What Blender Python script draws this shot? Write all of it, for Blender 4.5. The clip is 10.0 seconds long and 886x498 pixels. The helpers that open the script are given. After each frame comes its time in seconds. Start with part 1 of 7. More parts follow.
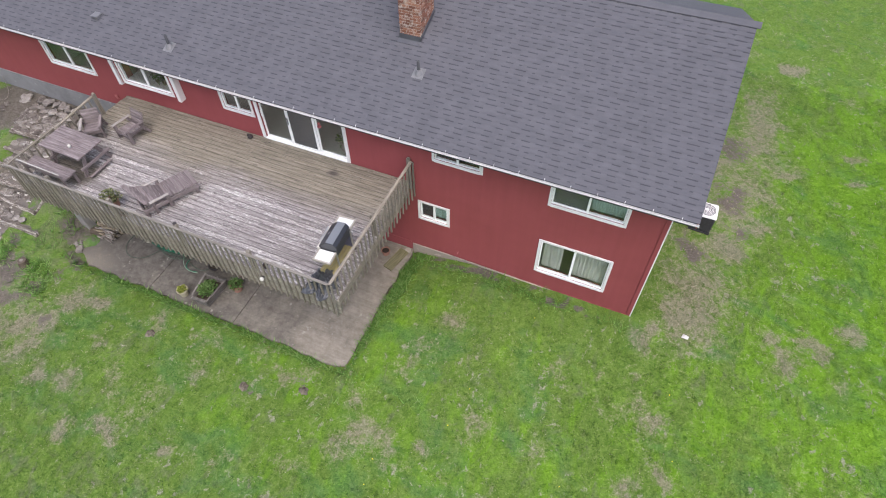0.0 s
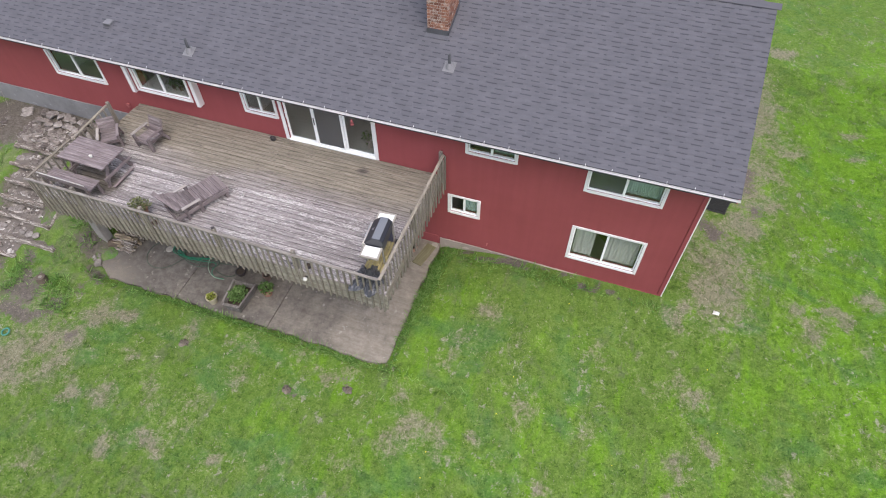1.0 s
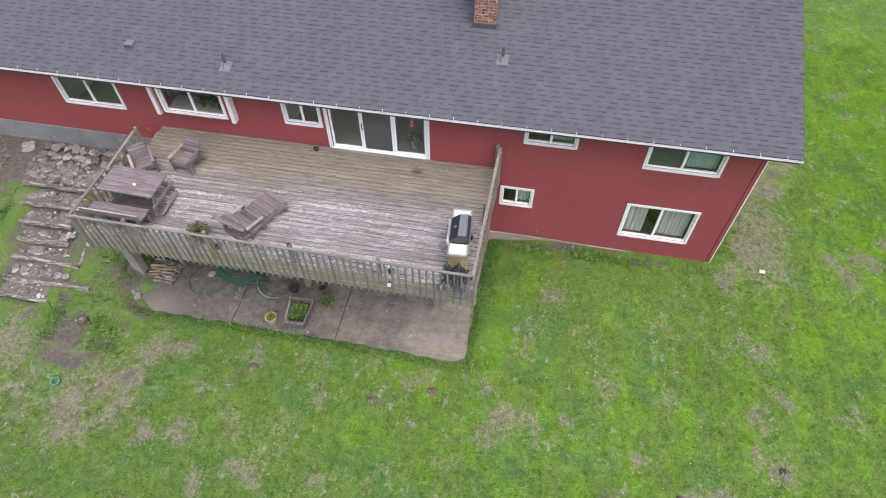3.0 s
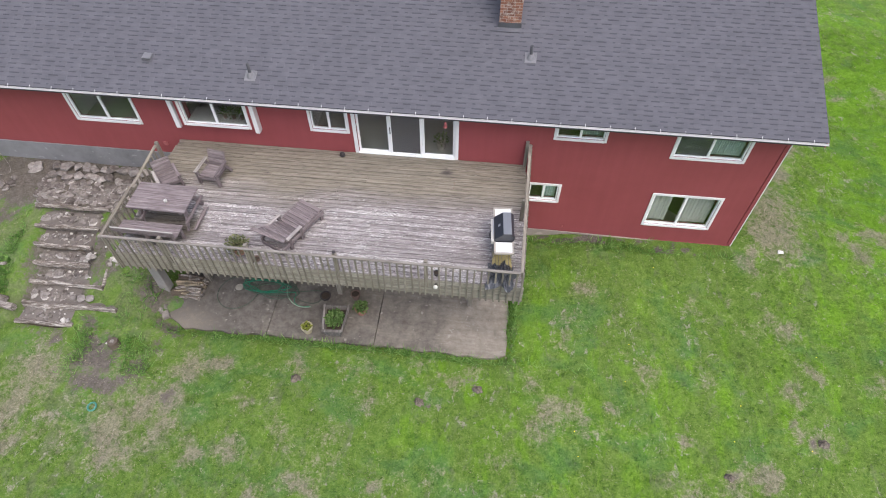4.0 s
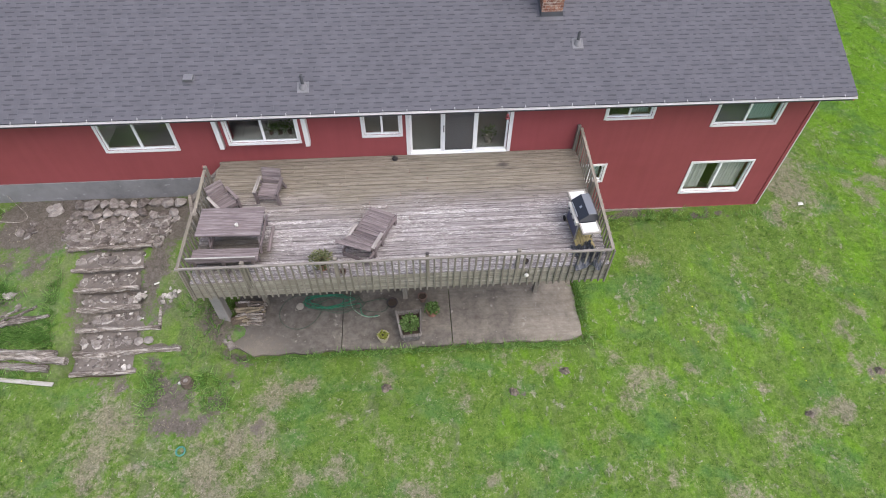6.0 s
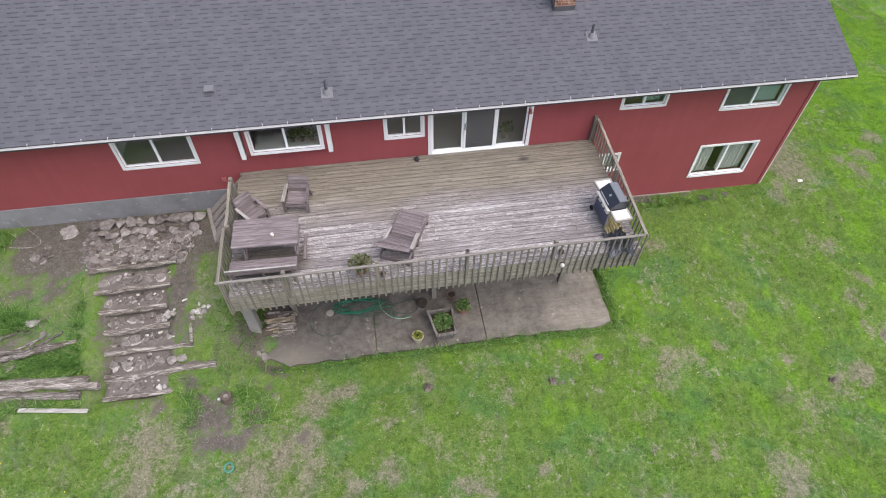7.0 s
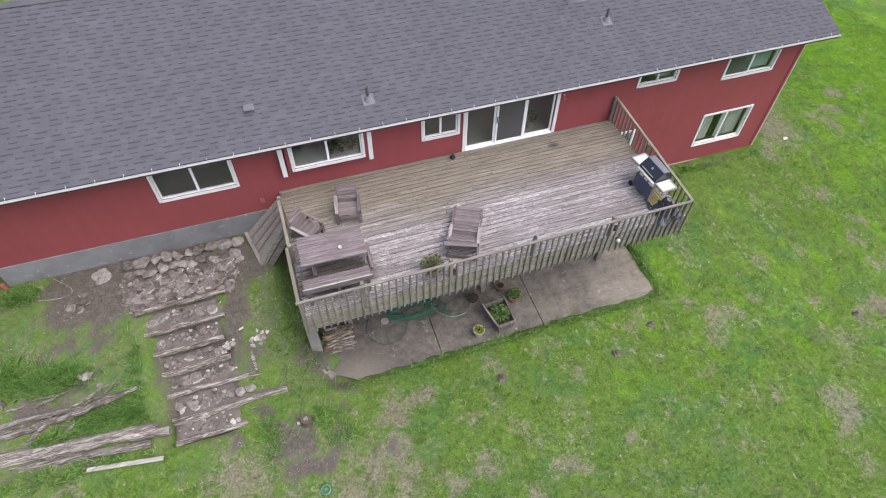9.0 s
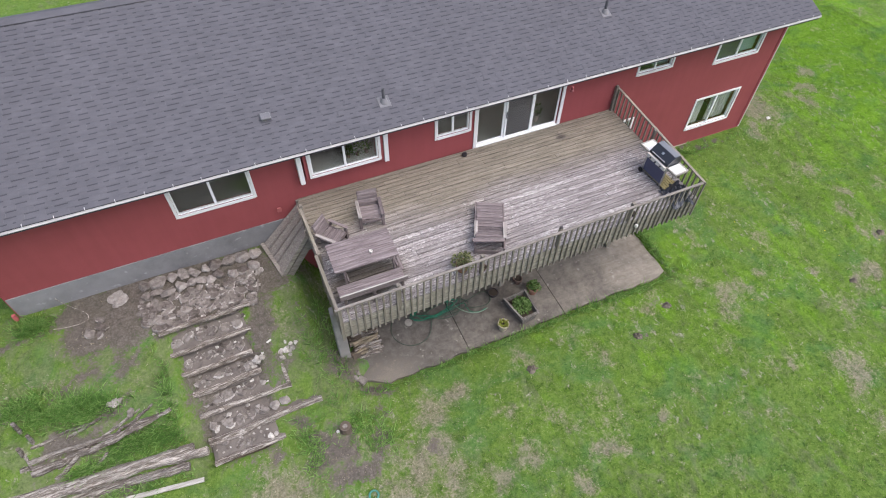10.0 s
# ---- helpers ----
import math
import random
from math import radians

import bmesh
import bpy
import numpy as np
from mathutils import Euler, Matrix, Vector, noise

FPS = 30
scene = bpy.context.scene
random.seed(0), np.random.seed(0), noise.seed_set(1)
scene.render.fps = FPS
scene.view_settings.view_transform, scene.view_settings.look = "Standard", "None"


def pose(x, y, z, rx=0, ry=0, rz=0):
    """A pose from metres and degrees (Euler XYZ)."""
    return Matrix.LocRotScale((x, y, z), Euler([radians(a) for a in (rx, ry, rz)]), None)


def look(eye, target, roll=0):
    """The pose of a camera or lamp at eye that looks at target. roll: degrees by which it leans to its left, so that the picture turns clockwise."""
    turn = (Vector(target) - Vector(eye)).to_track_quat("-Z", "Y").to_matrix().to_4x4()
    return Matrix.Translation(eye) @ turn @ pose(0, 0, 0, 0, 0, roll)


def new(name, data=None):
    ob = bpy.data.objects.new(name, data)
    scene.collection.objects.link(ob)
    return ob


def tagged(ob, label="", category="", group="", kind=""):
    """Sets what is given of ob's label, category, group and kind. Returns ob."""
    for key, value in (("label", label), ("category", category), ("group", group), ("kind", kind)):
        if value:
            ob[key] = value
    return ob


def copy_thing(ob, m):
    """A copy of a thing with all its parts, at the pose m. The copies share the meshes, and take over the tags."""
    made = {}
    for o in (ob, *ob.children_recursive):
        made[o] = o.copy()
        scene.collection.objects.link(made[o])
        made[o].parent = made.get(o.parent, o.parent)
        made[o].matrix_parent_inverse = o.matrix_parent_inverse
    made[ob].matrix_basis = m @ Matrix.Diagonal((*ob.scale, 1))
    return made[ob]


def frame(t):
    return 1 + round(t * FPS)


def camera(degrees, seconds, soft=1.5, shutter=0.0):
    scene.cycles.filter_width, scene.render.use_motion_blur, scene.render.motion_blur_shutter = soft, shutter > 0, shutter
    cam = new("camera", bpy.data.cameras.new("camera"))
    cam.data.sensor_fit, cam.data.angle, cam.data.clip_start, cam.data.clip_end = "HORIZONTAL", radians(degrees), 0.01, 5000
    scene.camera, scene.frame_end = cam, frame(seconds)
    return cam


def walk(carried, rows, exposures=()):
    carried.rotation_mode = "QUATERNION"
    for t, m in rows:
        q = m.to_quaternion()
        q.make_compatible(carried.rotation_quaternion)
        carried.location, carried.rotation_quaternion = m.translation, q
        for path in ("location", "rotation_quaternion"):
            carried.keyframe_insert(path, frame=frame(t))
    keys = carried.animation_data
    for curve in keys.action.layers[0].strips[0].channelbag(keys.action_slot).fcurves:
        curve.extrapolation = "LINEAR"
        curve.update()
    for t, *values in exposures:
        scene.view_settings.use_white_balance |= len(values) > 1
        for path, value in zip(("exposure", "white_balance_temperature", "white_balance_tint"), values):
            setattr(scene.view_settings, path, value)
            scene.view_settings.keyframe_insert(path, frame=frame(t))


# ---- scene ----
cam = camera(75.7, 10.0, soft=1.05)
PATH = [
    (0, (-1.227, -10.011, 13.605), (-1.744, -8.855, 12.057), -0.7),
    (0.5, (-1.952, -10.44, 13.593), (-2.431, -9.268, 12.045), -0.8),
    (1, (-2.709, -10.897, 13.529), (-3.139, -9.7, 11.986), -0.5),
    (1.5, (-3.463, -11.255, 13.49), (-3.844, -10.041, 11.946), -0.4),
    (2, (-4.264, -11.552, 13.467), (-4.595, -10.324, 11.923), -0.4),
    (2.5, (-5.06, -11.744, 13.488), (-5.345, -10.506, 11.943), -0.3),
    (4, (-7.637, -12.15, 13.642), (-7.771, -10.895, 12.09), 0.2),
    (4.5, (-8.585, -12.301, 13.605), (-8.661, -11.038, 12.055), 0.4),
    (5, (-9.506, -12.405, 13.569), (-9.525, -11.139, 12.021), 0.5),
    (5.5, (-10.44, -12.474, 13.552), (-10.4, -11.205, 12.007), 0.7),
    (7, (-13.041, -12.406, 13.59), (-12.832, -11.151, 12.047), 0.9),
    (7.5, (-13.792, -12.361, 13.569), (-13.533, -11.11, 12.03), 0.8),
    (8, (-14.624, -12.259, 13.554), (-14.308, -11.017, 12.019), 0.8),
    (8.5, (-15.444, -12.111, 13.558), (-15.07, -10.883, 12.024), 0.9),
    (9, (-16.175, -11.916, 13.544), (-15.748, -10.704, 12.011), 0.9),
    (9.5, (-16.931, -11.686, 13.537), (-16.446, -10.494, 12.006), 1.0),
    (10, (-17.671, -11.407, 13.542), (-17.126, -10.243, 12.01), 1.2),
]
EXPOSURES = [(0.0, 0.72, 6250, 10), (10.0, 0.72, 6250, 10)]
walk(cam, [(t, look(eye, target, roll)) for t, eye, target, roll in PATH], EXPOSURES)

# ---------------------------------------------------------------- sky and sun
world = bpy.data.worlds.new("World")
scene.world = world
world.use_nodes = True
wn = world.node_tree
sky = wn.nodes.new("ShaderNodeTexSky")
sky.sky_type = "NISHITA"
sky.sun_disc = False
sky.sun_elevation = radians(62)
sky.sun_rotation = radians(141)
sky.dust_density = 4.0
sky.air_density = 1.0
wn.links.new(sky.outputs[0], wn.nodes["Background"].inputs[0])
wn.nodes["Background"].inputs[1].default_value = 0.15
sun_data = bpy.data.lights.new("sun", "SUN")
sun_data.energy = 1.5
sun_data.angle = radians(80)
sun_data.color = (1.0, 0.935, 0.88)
sun = new("sun", sun_data)
sun.matrix_world = look((14, -27, 66), (-8, 0, 0))


# ---------------------------------------------------------------- materials
class Nodes:
    """A small writer of node materials."""

    def __init__(self, name, rough=0.8, metal=0.0, spec=0.3):
        self.mat = bpy.data.materials.new(name)
        self.mat.use_nodes = True
        self.t = self.mat.node_tree
        self.b = self.t.nodes["Principled BSDF"]
        self.b.inputs["Roughness"].default_value = rough
        self.b.inputs["Metallic"].default_value = metal
        self.b.inputs["Specular IOR Level"].default_value = spec
        self.coords = self.t.nodes.new("ShaderNodeTexCoord")
        self.geo = self.t.nodes.new("ShaderNodeNewGeometry")
        self.info = self.t.nodes.new("ShaderNodeObjectInfo")

    def put(self, node, key, value):
        if isinstance(value, bpy.types.NodeSocket):
            self.t.links.new(value, node.inputs[key])
        else:
            node.inputs[key].default_value = value

    def math(self, op, a, b=0.0):
        n = self.t.nodes.new("ShaderNodeMath")
        n.operation = op
        self.put(n, 0, a)
        self.put(n, 1, b)
        return n.outputs[0]

    def place(self, source, scale=(1, 1, 1), shift=None):
        n = self.t.nodes.new("ShaderNodeMapping")
        self.put(n, "Vector", source)
        n.inputs["Scale"].default_value = scale
        if shift is not None:
            m = self.t.nodes.new("ShaderNodeVectorMath")
            m.operation = "SCALE"
            m.inputs[0].default_value = (17.0, 29.0, 11.0)
            self.put(m, "Scale", shift)
            self.put(n, "Location", m.outputs[0])
        return n.outputs[0]

    def noise(self, vec, scale, detail=4.0, rough=0.6, dist=0.0):
        n = self.t.nodes.new("ShaderNodeTexNoise")
        self.put(n, "Vector", vec)
        n.inputs["Scale"].default_value = scale
        n.inputs["Detail"].default_value = detail
        n.inputs["Roughness"].default_value = rough
        n.inputs["Distortion"].default_value = dist
        return n.outputs["Fac"]

    def voronoi(self, vec, scale):
        n = self.t.nodes.new("ShaderNodeTexVoronoi")
        self.put(n, "Vector", vec)
        n.inputs["Scale"].default_value = scale
        return n.outputs["Distance"]

    def ramp(self, fac, stops):
        n = self.t.nodes.new("ShaderNodeValToRGB")
        self.put(n, 0, fac)
        e = n.color_ramp.elements
        while len(e) < len(stops):
            e.new(0.5)
        for el, (p, c) in zip(e, stops):
            el.position = p
            el.color = (*c, 1) if not isinstance(c, (int, float)) else (c, c, c, 1)
        return n.outputs[0]

    def mix(self, fac, a, b, mode="MIX"):
        n = self.t.nodes.new("ShaderNodeMix")
        n.data_type = "RGBA"
        n.blend_type = mode
        self.put(n, 0, fac)
        self.put(n, 6, (*a, 1) if isinstance(a, tuple) else a)
        self.put(n, 7, (*b, 1) if isinstance(b, tuple) else b)
        return n.outputs[2]

    def leafy(self, share=0.4):
        """Thin leaves: light also comes through from behind."""
        tr = self.t.nodes.new("ShaderNodeBsdfTranslucent")
        link = self.b.inputs["Base Color"].links[0]
        self.t.links.new(link.from_socket, tr.inputs["Color"])
        mx = self.t.nodes.new("ShaderNodeMixShader")
        mx.inputs[0].default_value = share
        self.t.links.new(self.b.outputs[0], mx.inputs[1])
        self.t.links.new(tr.outputs[0], mx.inputs[2])
        self.t.links.new(mx.outputs[0], self.t.nodes["Material Output"].inputs["Surface"])
        return self.mat

    def done(self, colour, bump=None, strength=0.3, dist=0.01, rough=None):
        self.put(self.b, "Base Color", (*colour, 1) if isinstance(colour, tuple) else colour)
        if rough is not None:
            self.put(self.b, "Roughness", rough)
        if bump is not None:
            n = self.t.nodes.new("ShaderNodeBump")
            n.inputs["Strength"].default_value = strength
            n.inputs["Distance"].default_value = dist
            self.put(n, "Height", bump)
            self.t.links.new(n.outputs[0], self.b.inputs["Normal"])
        return self.mat


def plain(name, colour, rough=0.6, metal=0.0, vary=0.15, scale=6.0, bump=0.1, spec=0.3):
    """A surface with mild staining at two scales."""
    n = Nodes(name, rough, metal, spec)
    p = n.coords.outputs["Object"]
    big = n.noise(p, scale * 0.25, 3)
    fine = n.noise(p, scale * 6, 4)
    f = n.math("ADD", n.math("MULTIPLY", big, 0.6), n.math("MULTIPLY", fine, 0.4))
    lo = tuple(c * (1 - vary) for c in colour)
    hi = tuple(min(1, c * (1 + vary)) for c in colour)
    return n.done(n.ramp(f, [(0.3, lo), (0.7, hi)]), fine, bump, 0.004)


def wood(name, axis, dark, mid, pale, moss=None, worn=0.5):
    """Weathered wood with grain along one axis of the object."""
    n = Nodes(name, 0.85, 0, 0.2)
    s = [28.0, 28.0, 28.0]
    s[axis] = 1.6
    p = n.place(n.coords.outputs["Object"], tuple(s), n.info.outputs["Random"])
    grain = n.noise(p, 1.0, 5, 0.65, 0.6)
    s2 = [9.0, 9.0, 9.0]
    s2[axis] = 1.1
    p2 = n.place(n.coords.outputs["Object"], tuple(s2), n.info.outputs["Random"])
    flake = n.noise(p2, 1.0, 6, 0.7, 0.3)
    col = n.ramp(grain, [(0.3, dark), (0.55, mid), (0.8, pale)])
    peel = n.ramp(flake, [(worn, 0.0), (worn + 0.09, 1.0)])
    col = n.mix(n.math("MULTIPLY", peel, 0.6), col, pale)
    tone = n.math("ADD", n.math("MULTIPLY", n.info.outputs["Random"], 0.35), 0.82)
    c2 = n.t.nodes.new("ShaderNodeCombineColor")
    for k in range(3):
        n.put(c2, k, tone)
    col = n.mix(1.0, col, c2.outputs[0], "MULTIPLY")
    if moss:
        big = n.noise(n.geo.outputs["Position"], 0.9, 4, 0.6)
        col = n.mix(n.ramp(big, [(0.45, 0.0), (0.7, 0.7)]), col, moss)
    return n.done(col, grain, 0.5, 0.004)


def rough_log(name, k=1.0):
    """Barkless, rotting logs: brown-grey with torn pale fibres and dark checks."""
    n = Nodes(name, 0.95, 0, 0.1)
    p = n.coords.outputs["Object"]
    shift = n.info.outputs["Random"]
    grain = n.noise(n.place(p, (3.4, 40.0, 40.0), shift), 1.0, 7, 0.76, 1.2)
    torn = n.noise(n.place(p, (1.5, 12.0, 12.0), shift), 1.0, 7, 0.76, 1.5)

    def c(r, g, b):
        return (r * k, g * k, b * k)

    col = n.ramp(grain, [(0.34, c(0.055, 0.044, 0.037)), (0.50, c(0.155, 0.130, 0.112)), (0.66, c(0.270, 0.236, 0.210))])
    col = n.mix(n.ramp(torn, [(0.48, 0.0), (0.58, 0.85)]), col, n.ramp(grain, [(0.35, c(0.25, 0.22, 0.195)), (0.6, c(0.55, 0.51, 0.47))]))
    col = n.mix(n.ramp(torn, [(0.36, 0.8), (0.43, 0.0)]), col, (0.050, 0.040, 0.032))
    h = n.math("ADD", n.math("MULTIPLY", grain, 0.5), n.math("MULTIPLY", torn, 0.8))
    return n.done(col, h, 0.9, 0.02)


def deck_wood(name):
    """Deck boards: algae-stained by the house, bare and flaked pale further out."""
    n = Nodes(name, 0.85, 0, 0.2)
    pos = n.geo.outputs["Position"]
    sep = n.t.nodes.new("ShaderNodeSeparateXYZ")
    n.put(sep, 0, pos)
    p = n.place(pos, (1.3, 30.0, 30.0), n.info.outputs["Random"])
    grain = n.noise(p, 1.0, 5, 0.65, 0.5)
    p2 = n.place(pos, (6.5, 38.0, 38.0), n.info.outputs["Random"])
    flake = n.noise(p2, 1.0, 6, 0.75, 0.8)
    board = n.math("MULTIPLY", n.math("SUBTRACT", n.info.outputs["Random"], 0.5), 0.05)
    flake = n.math("ADD", flake, board)
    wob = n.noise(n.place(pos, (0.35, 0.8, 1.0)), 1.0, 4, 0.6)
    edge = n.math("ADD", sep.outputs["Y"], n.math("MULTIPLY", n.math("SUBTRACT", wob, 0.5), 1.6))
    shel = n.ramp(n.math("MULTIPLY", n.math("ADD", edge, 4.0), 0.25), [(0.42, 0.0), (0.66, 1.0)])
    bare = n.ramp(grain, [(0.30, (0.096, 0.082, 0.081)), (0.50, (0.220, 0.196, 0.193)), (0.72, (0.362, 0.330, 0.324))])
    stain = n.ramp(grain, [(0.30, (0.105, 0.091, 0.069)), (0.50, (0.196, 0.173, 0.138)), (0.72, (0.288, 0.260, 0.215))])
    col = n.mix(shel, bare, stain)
    # paint and bleached fibre left in long torn streaks
    patch = n.noise(n.place(pos, (0.40, 1.0, 1.0)), 1.0, 4, 0.6)
    streak = n.noise(n.place(pos, (6.0, 42.0, 42.0), n.info.outputs["Random"]), 1.0, 8, 0.78, 1.6)
    lift = n.math("MULTIPLY", n.math("SUBTRACT", patch, 0.5), 0.20)
    keep = n.math("ADD", n.math("ADD", streak, lift), n.math("ADD", board, n.math("MULTIPLY", shel, -0.13)))
    col = n.mix(n.ramp(keep, [(0.535, 0.0), (0.565, 0.92)]), col, n.ramp(flake, [(0.40, (0.38, 0.355, 0.335)), (0.60, (0.68, 0.655, 0.63))]))
    # dark checks along the grain
    check = n.noise(n.place(pos, (3.2, 60.0, 60.0), n.info.outputs["Random"]), 1.0, 4, 0.6, 0.4)
    col = n.mix(n.ramp(check, [(0.35, 0.85), (0.40, 0.0)]), col, (0.050, 0.042, 0.040))
    tone = n.math("ADD", n.math("MULTIPLY", n.info.outputs["Random"], 0.20), 0.93)
    c2 = n.t.nodes.new("ShaderNodeCombineColor")
    for k in range(3):
        n.put(c2, k, tone)
    col = n.mix(1.0, col, c2.outputs[0], "MULTIPLY")
    so = n.t.nodes.new("ShaderNodeSeparateXYZ")
    n.put(so, 0, n.coords.outputs["Object"])
    rim = n.math("ADD", n.math("ABSOLUTE", so.outputs["Y"]), n.math("MULTIPLY", n.math("SUBTRACT", grain, 0.5), 0.02))
    col = n.mix(n.ramp(n.math("MULTIPLY", rim, 10.0), [(0.60, 0.0), (0.70, 0.20)]), col, (0.07, 0.060, 0.055))
    # old brown stain sheltered by the table, with the table's shadow painted in
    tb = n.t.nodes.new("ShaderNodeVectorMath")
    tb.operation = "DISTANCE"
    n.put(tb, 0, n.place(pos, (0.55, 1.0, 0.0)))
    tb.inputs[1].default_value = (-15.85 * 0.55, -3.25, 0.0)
    stain_shade = n.math("ADD", tb.outputs["Value"], n.math("MULTIPLY", n.math("SUBTRACT", wob, 0.5), 0.5))
    col = n.mix(n.ramp(stain_shade, [(0.42, 0.88), (0.66, 0.0)]), col, n.ramp(grain, [(0.35, (0.055, 0.046, 0.036)), (0.65, (0.125, 0.108, 0.086))]))
    # a dark round stain in front of the sliding door
    sp = n.t.nodes.new("ShaderNodeVectorMath")
    sp.operation = "DISTANCE"
    n.put(sp, 0, n.place(pos, (0.7, 1.0, 0.0)))
    sp.inputs[1].default_value = (-8.77 * 0.7, -0.55, 0.0)
    ring = n.math("ADD", sp.outputs["Value"], n.math("MULTIPLY", n.math("SUBTRACT", flake, 0.5), 0.3))
    col = n.mix(n.ramp(ring, [(0.03, 0.75), (0.17, 0.0)]), col, (0.03, 0.028, 0.03))
    return n.done(col, grain, 0.5, 0.004)


def shingle_mat(name, base):
    n = Nodes(name, 0.95, 0, 0.15)
    pos = n.geo.outputs["Position"]
    gran = n.noise(pos, 160.0, 2, 0.6)
    blend = n.noise(n.place(pos, (2.2, 5.0, 5.0)), 1.0, 3, 0.6)
    streak = n.noise(n.place(pos, (1.1, 0.18, 0.2)), 1.0, 4, 0.6)
    f = n.math("ADD", n.math("MULTIPLY", blend, 0.6), n.math("MULTIPLY", gran, 0.4))
    col = n.ramp(f, [(0.32, tuple(c * 0.88 for c in base)), (0.68, tuple(c * 1.15 for c in base))])
    tone = n.math("ADD", n.math("MULTIPLY", n.geo.outputs["Random Per Island"], 0.05), n.math("ADD", n.math("MULTIPLY", streak, 0.22), 0.87))
    c2 = n.t.nodes.new("ShaderNodeCombineColor")
    for k in range(3):
        n.put(c2, k, tone)
    return n.done(n.mix(1.0, col, c2.outputs[0], "MULTIPLY"), gran, 0.4, 0.003)


def siding_mat(name):
    """Red-painted sheet siding, weathered and faintly streaked."""
    n = Nodes(name, 0.75, 0, 0.25)
    pos = n.geo.outputs["Position"]
    big = n.noise(n.place(pos, (0.5, 1.0, 0.9)), 1.0, 5, 0.6)
    run = n.noise(n.place(pos, (5.0, 5.0, 0.35)), 1.0, 4, 0.6)
    fine = n.noise(pos, 70.0, 3)
    f = n.math("ADD", n.math("ADD", n.math("MULTIPLY", big, 0.5), n.math("MULTIPLY", run, 0.3)), n.math("MULTIPLY", fine, 0.2))
    col = n.ramp(f, [(0.3, (0.215, 0.050, 0.053)), (0.7, (0.275, 0.068, 0.072))])
    return n.done(col, fine, 0.15, 0.003)


def lawn_colour(n, r=None):
    """Greens broken up at three scales, thatch, dry straw and bare soil where the attributes say."""
    pos = n.geo.outputs["Position"]
    facs = []
    for key in ("bare", "straw", "fresh"):
        at = n.t.nodes.new("ShaderNodeAttribute")
        at.attribute_name = key
        facs.append(at.outputs["Fac"])
    at_bare, at_straw, at_fresh = facs
    fine = n.noise(pos, 21.0, 5, 0.72)
    tuft = n.noise(pos, 7.5, 5, 0.7, 0.3)
    mid = n.noise(pos, 2.6, 5, 0.68, 0.4)
    g = n.math("ADD", n.math("ADD", n.math("MULTIPLY", fine, 0.42), n.math("MULTIPLY", tuft, 0.36)), n.math("MULTIPLY", mid, 0.22))
    if r is not None:
        g = n.math("ADD", g, n.math("MULTIPLY", n.math("SUBTRACT", r, 0.5), 0.34))
    green = n.ramp(g, [(0.36, (0.051, 0.097, 0.017)), (0.47, (0.092, 0.157, 0.026)), (0.56, (0.131, 0.201, 0.041)), (0.68, (0.205, 0.260, 0.088))])
    # lush lime-green streaks that run out from the house
    run = n.noise(n.place(pos, (1.3, 0.55, 1.0)), 1.25, 6, 0.72, 0.5)
    kf = n.math("ADD", at_fresh, n.math("MULTIPLY", n.math("SUBTRACT", run, 0.5), 2.8))
    green = n.mix(n.ramp(kf, [(0.26, 0.0), (0.78, 0.80)]), green, n.ramp(g, [(0.36, (0.083, 0.184, 0.009)), (0.50, (0.128, 0.257, 0.014)), (0.64, (0.190, 0.327, 0.036))]))
    # greyish tired grass
    dull = n.ramp(n.math("ADD", n.noise(n.place(pos, (1.2, 0.8, 1.0)), 1.7, 6, 0.74, 0.6), n.math("MULTIPLY", at_fresh, -0.10)), [(0.53, 0.0), (0.64, 0.72)])
    green = n.mix(dull, green, n.ramp(n.math("ADD", n.math("MULTIPLY", fine, 0.6), n.math("MULTIPLY", tuft, 0.4)), [(0.36, (0.074, 0.098, 0.040)), (0.64, (0.175, 0.196, 0.104))]))
    cool = n.ramp(n.noise(n.place(pos, (0.8, 1.1, 1.0)), 0.75, 5, 0.65, 0.4), [(0.52, 0.0), (0.66, 0.6)])
    green = n.mix(cool, green, n.ramp(g, [(0.36, (0.042, 0.105, 0.030)), (0.62, (0.098, 0.200, 0.060))]))
    # pale thatch in small torn spots, gathered in loose groups
    group = n.ramp(n.noise(pos, 0.8, 4, 0.6), [(0.42, 0.0), (0.62, 0.09)])
    spot = n.ramp(n.math("ADD", n.noise(n.place(pos, (1.0, 0.8, 1.0)), 4.6, 5, 0.75, 0.5), group), [(0.655, 0.0), (0.71, 0.75)])
    green = n.mix(spot, green, n.ramp(fine, [(0.36, (0.165, 0.160, 0.110)), (0.64, (0.345, 0.330, 0.265))]))
    soil = n.ramp(n.math("ADD", n.math("MULTIPLY", fine, 0.55), n.math("MULTIPLY", tuft, 0.45)),
                  [(0.34, (0.056, 0.047, 0.042)), (0.5, (0.108, 0.091, 0.081)), (0.66, (0.175, 0.153, 0.138))])
    pale = n.ramp(n.math("ADD", n.math("MULTIPLY", fine, 0.6), n.math("MULTIPLY", tuft, 0.4)),
                  [(0.36, (0.105, 0.086, 0.066)), (0.5, (0.205, 0.172, 0.136)), (0.64, (0.330, 0.285, 0.235))])
    torn = n.math("ADD", n.math("ADD", n.math("MULTIPLY", mid, 0.35), n.math("MULTIPLY", tuft, 0.40)), n.math("MULTIPLY", fine, 0.25))
    ks = n.math("ADD", at_straw, n.math("MULTIPLY", n.math("SUBTRACT", torn, 0.5), 3.4))
    green = n.mix(n.ramp(ks, [(0.36, 0.0), (0.84, 0.74)]), green, pale)
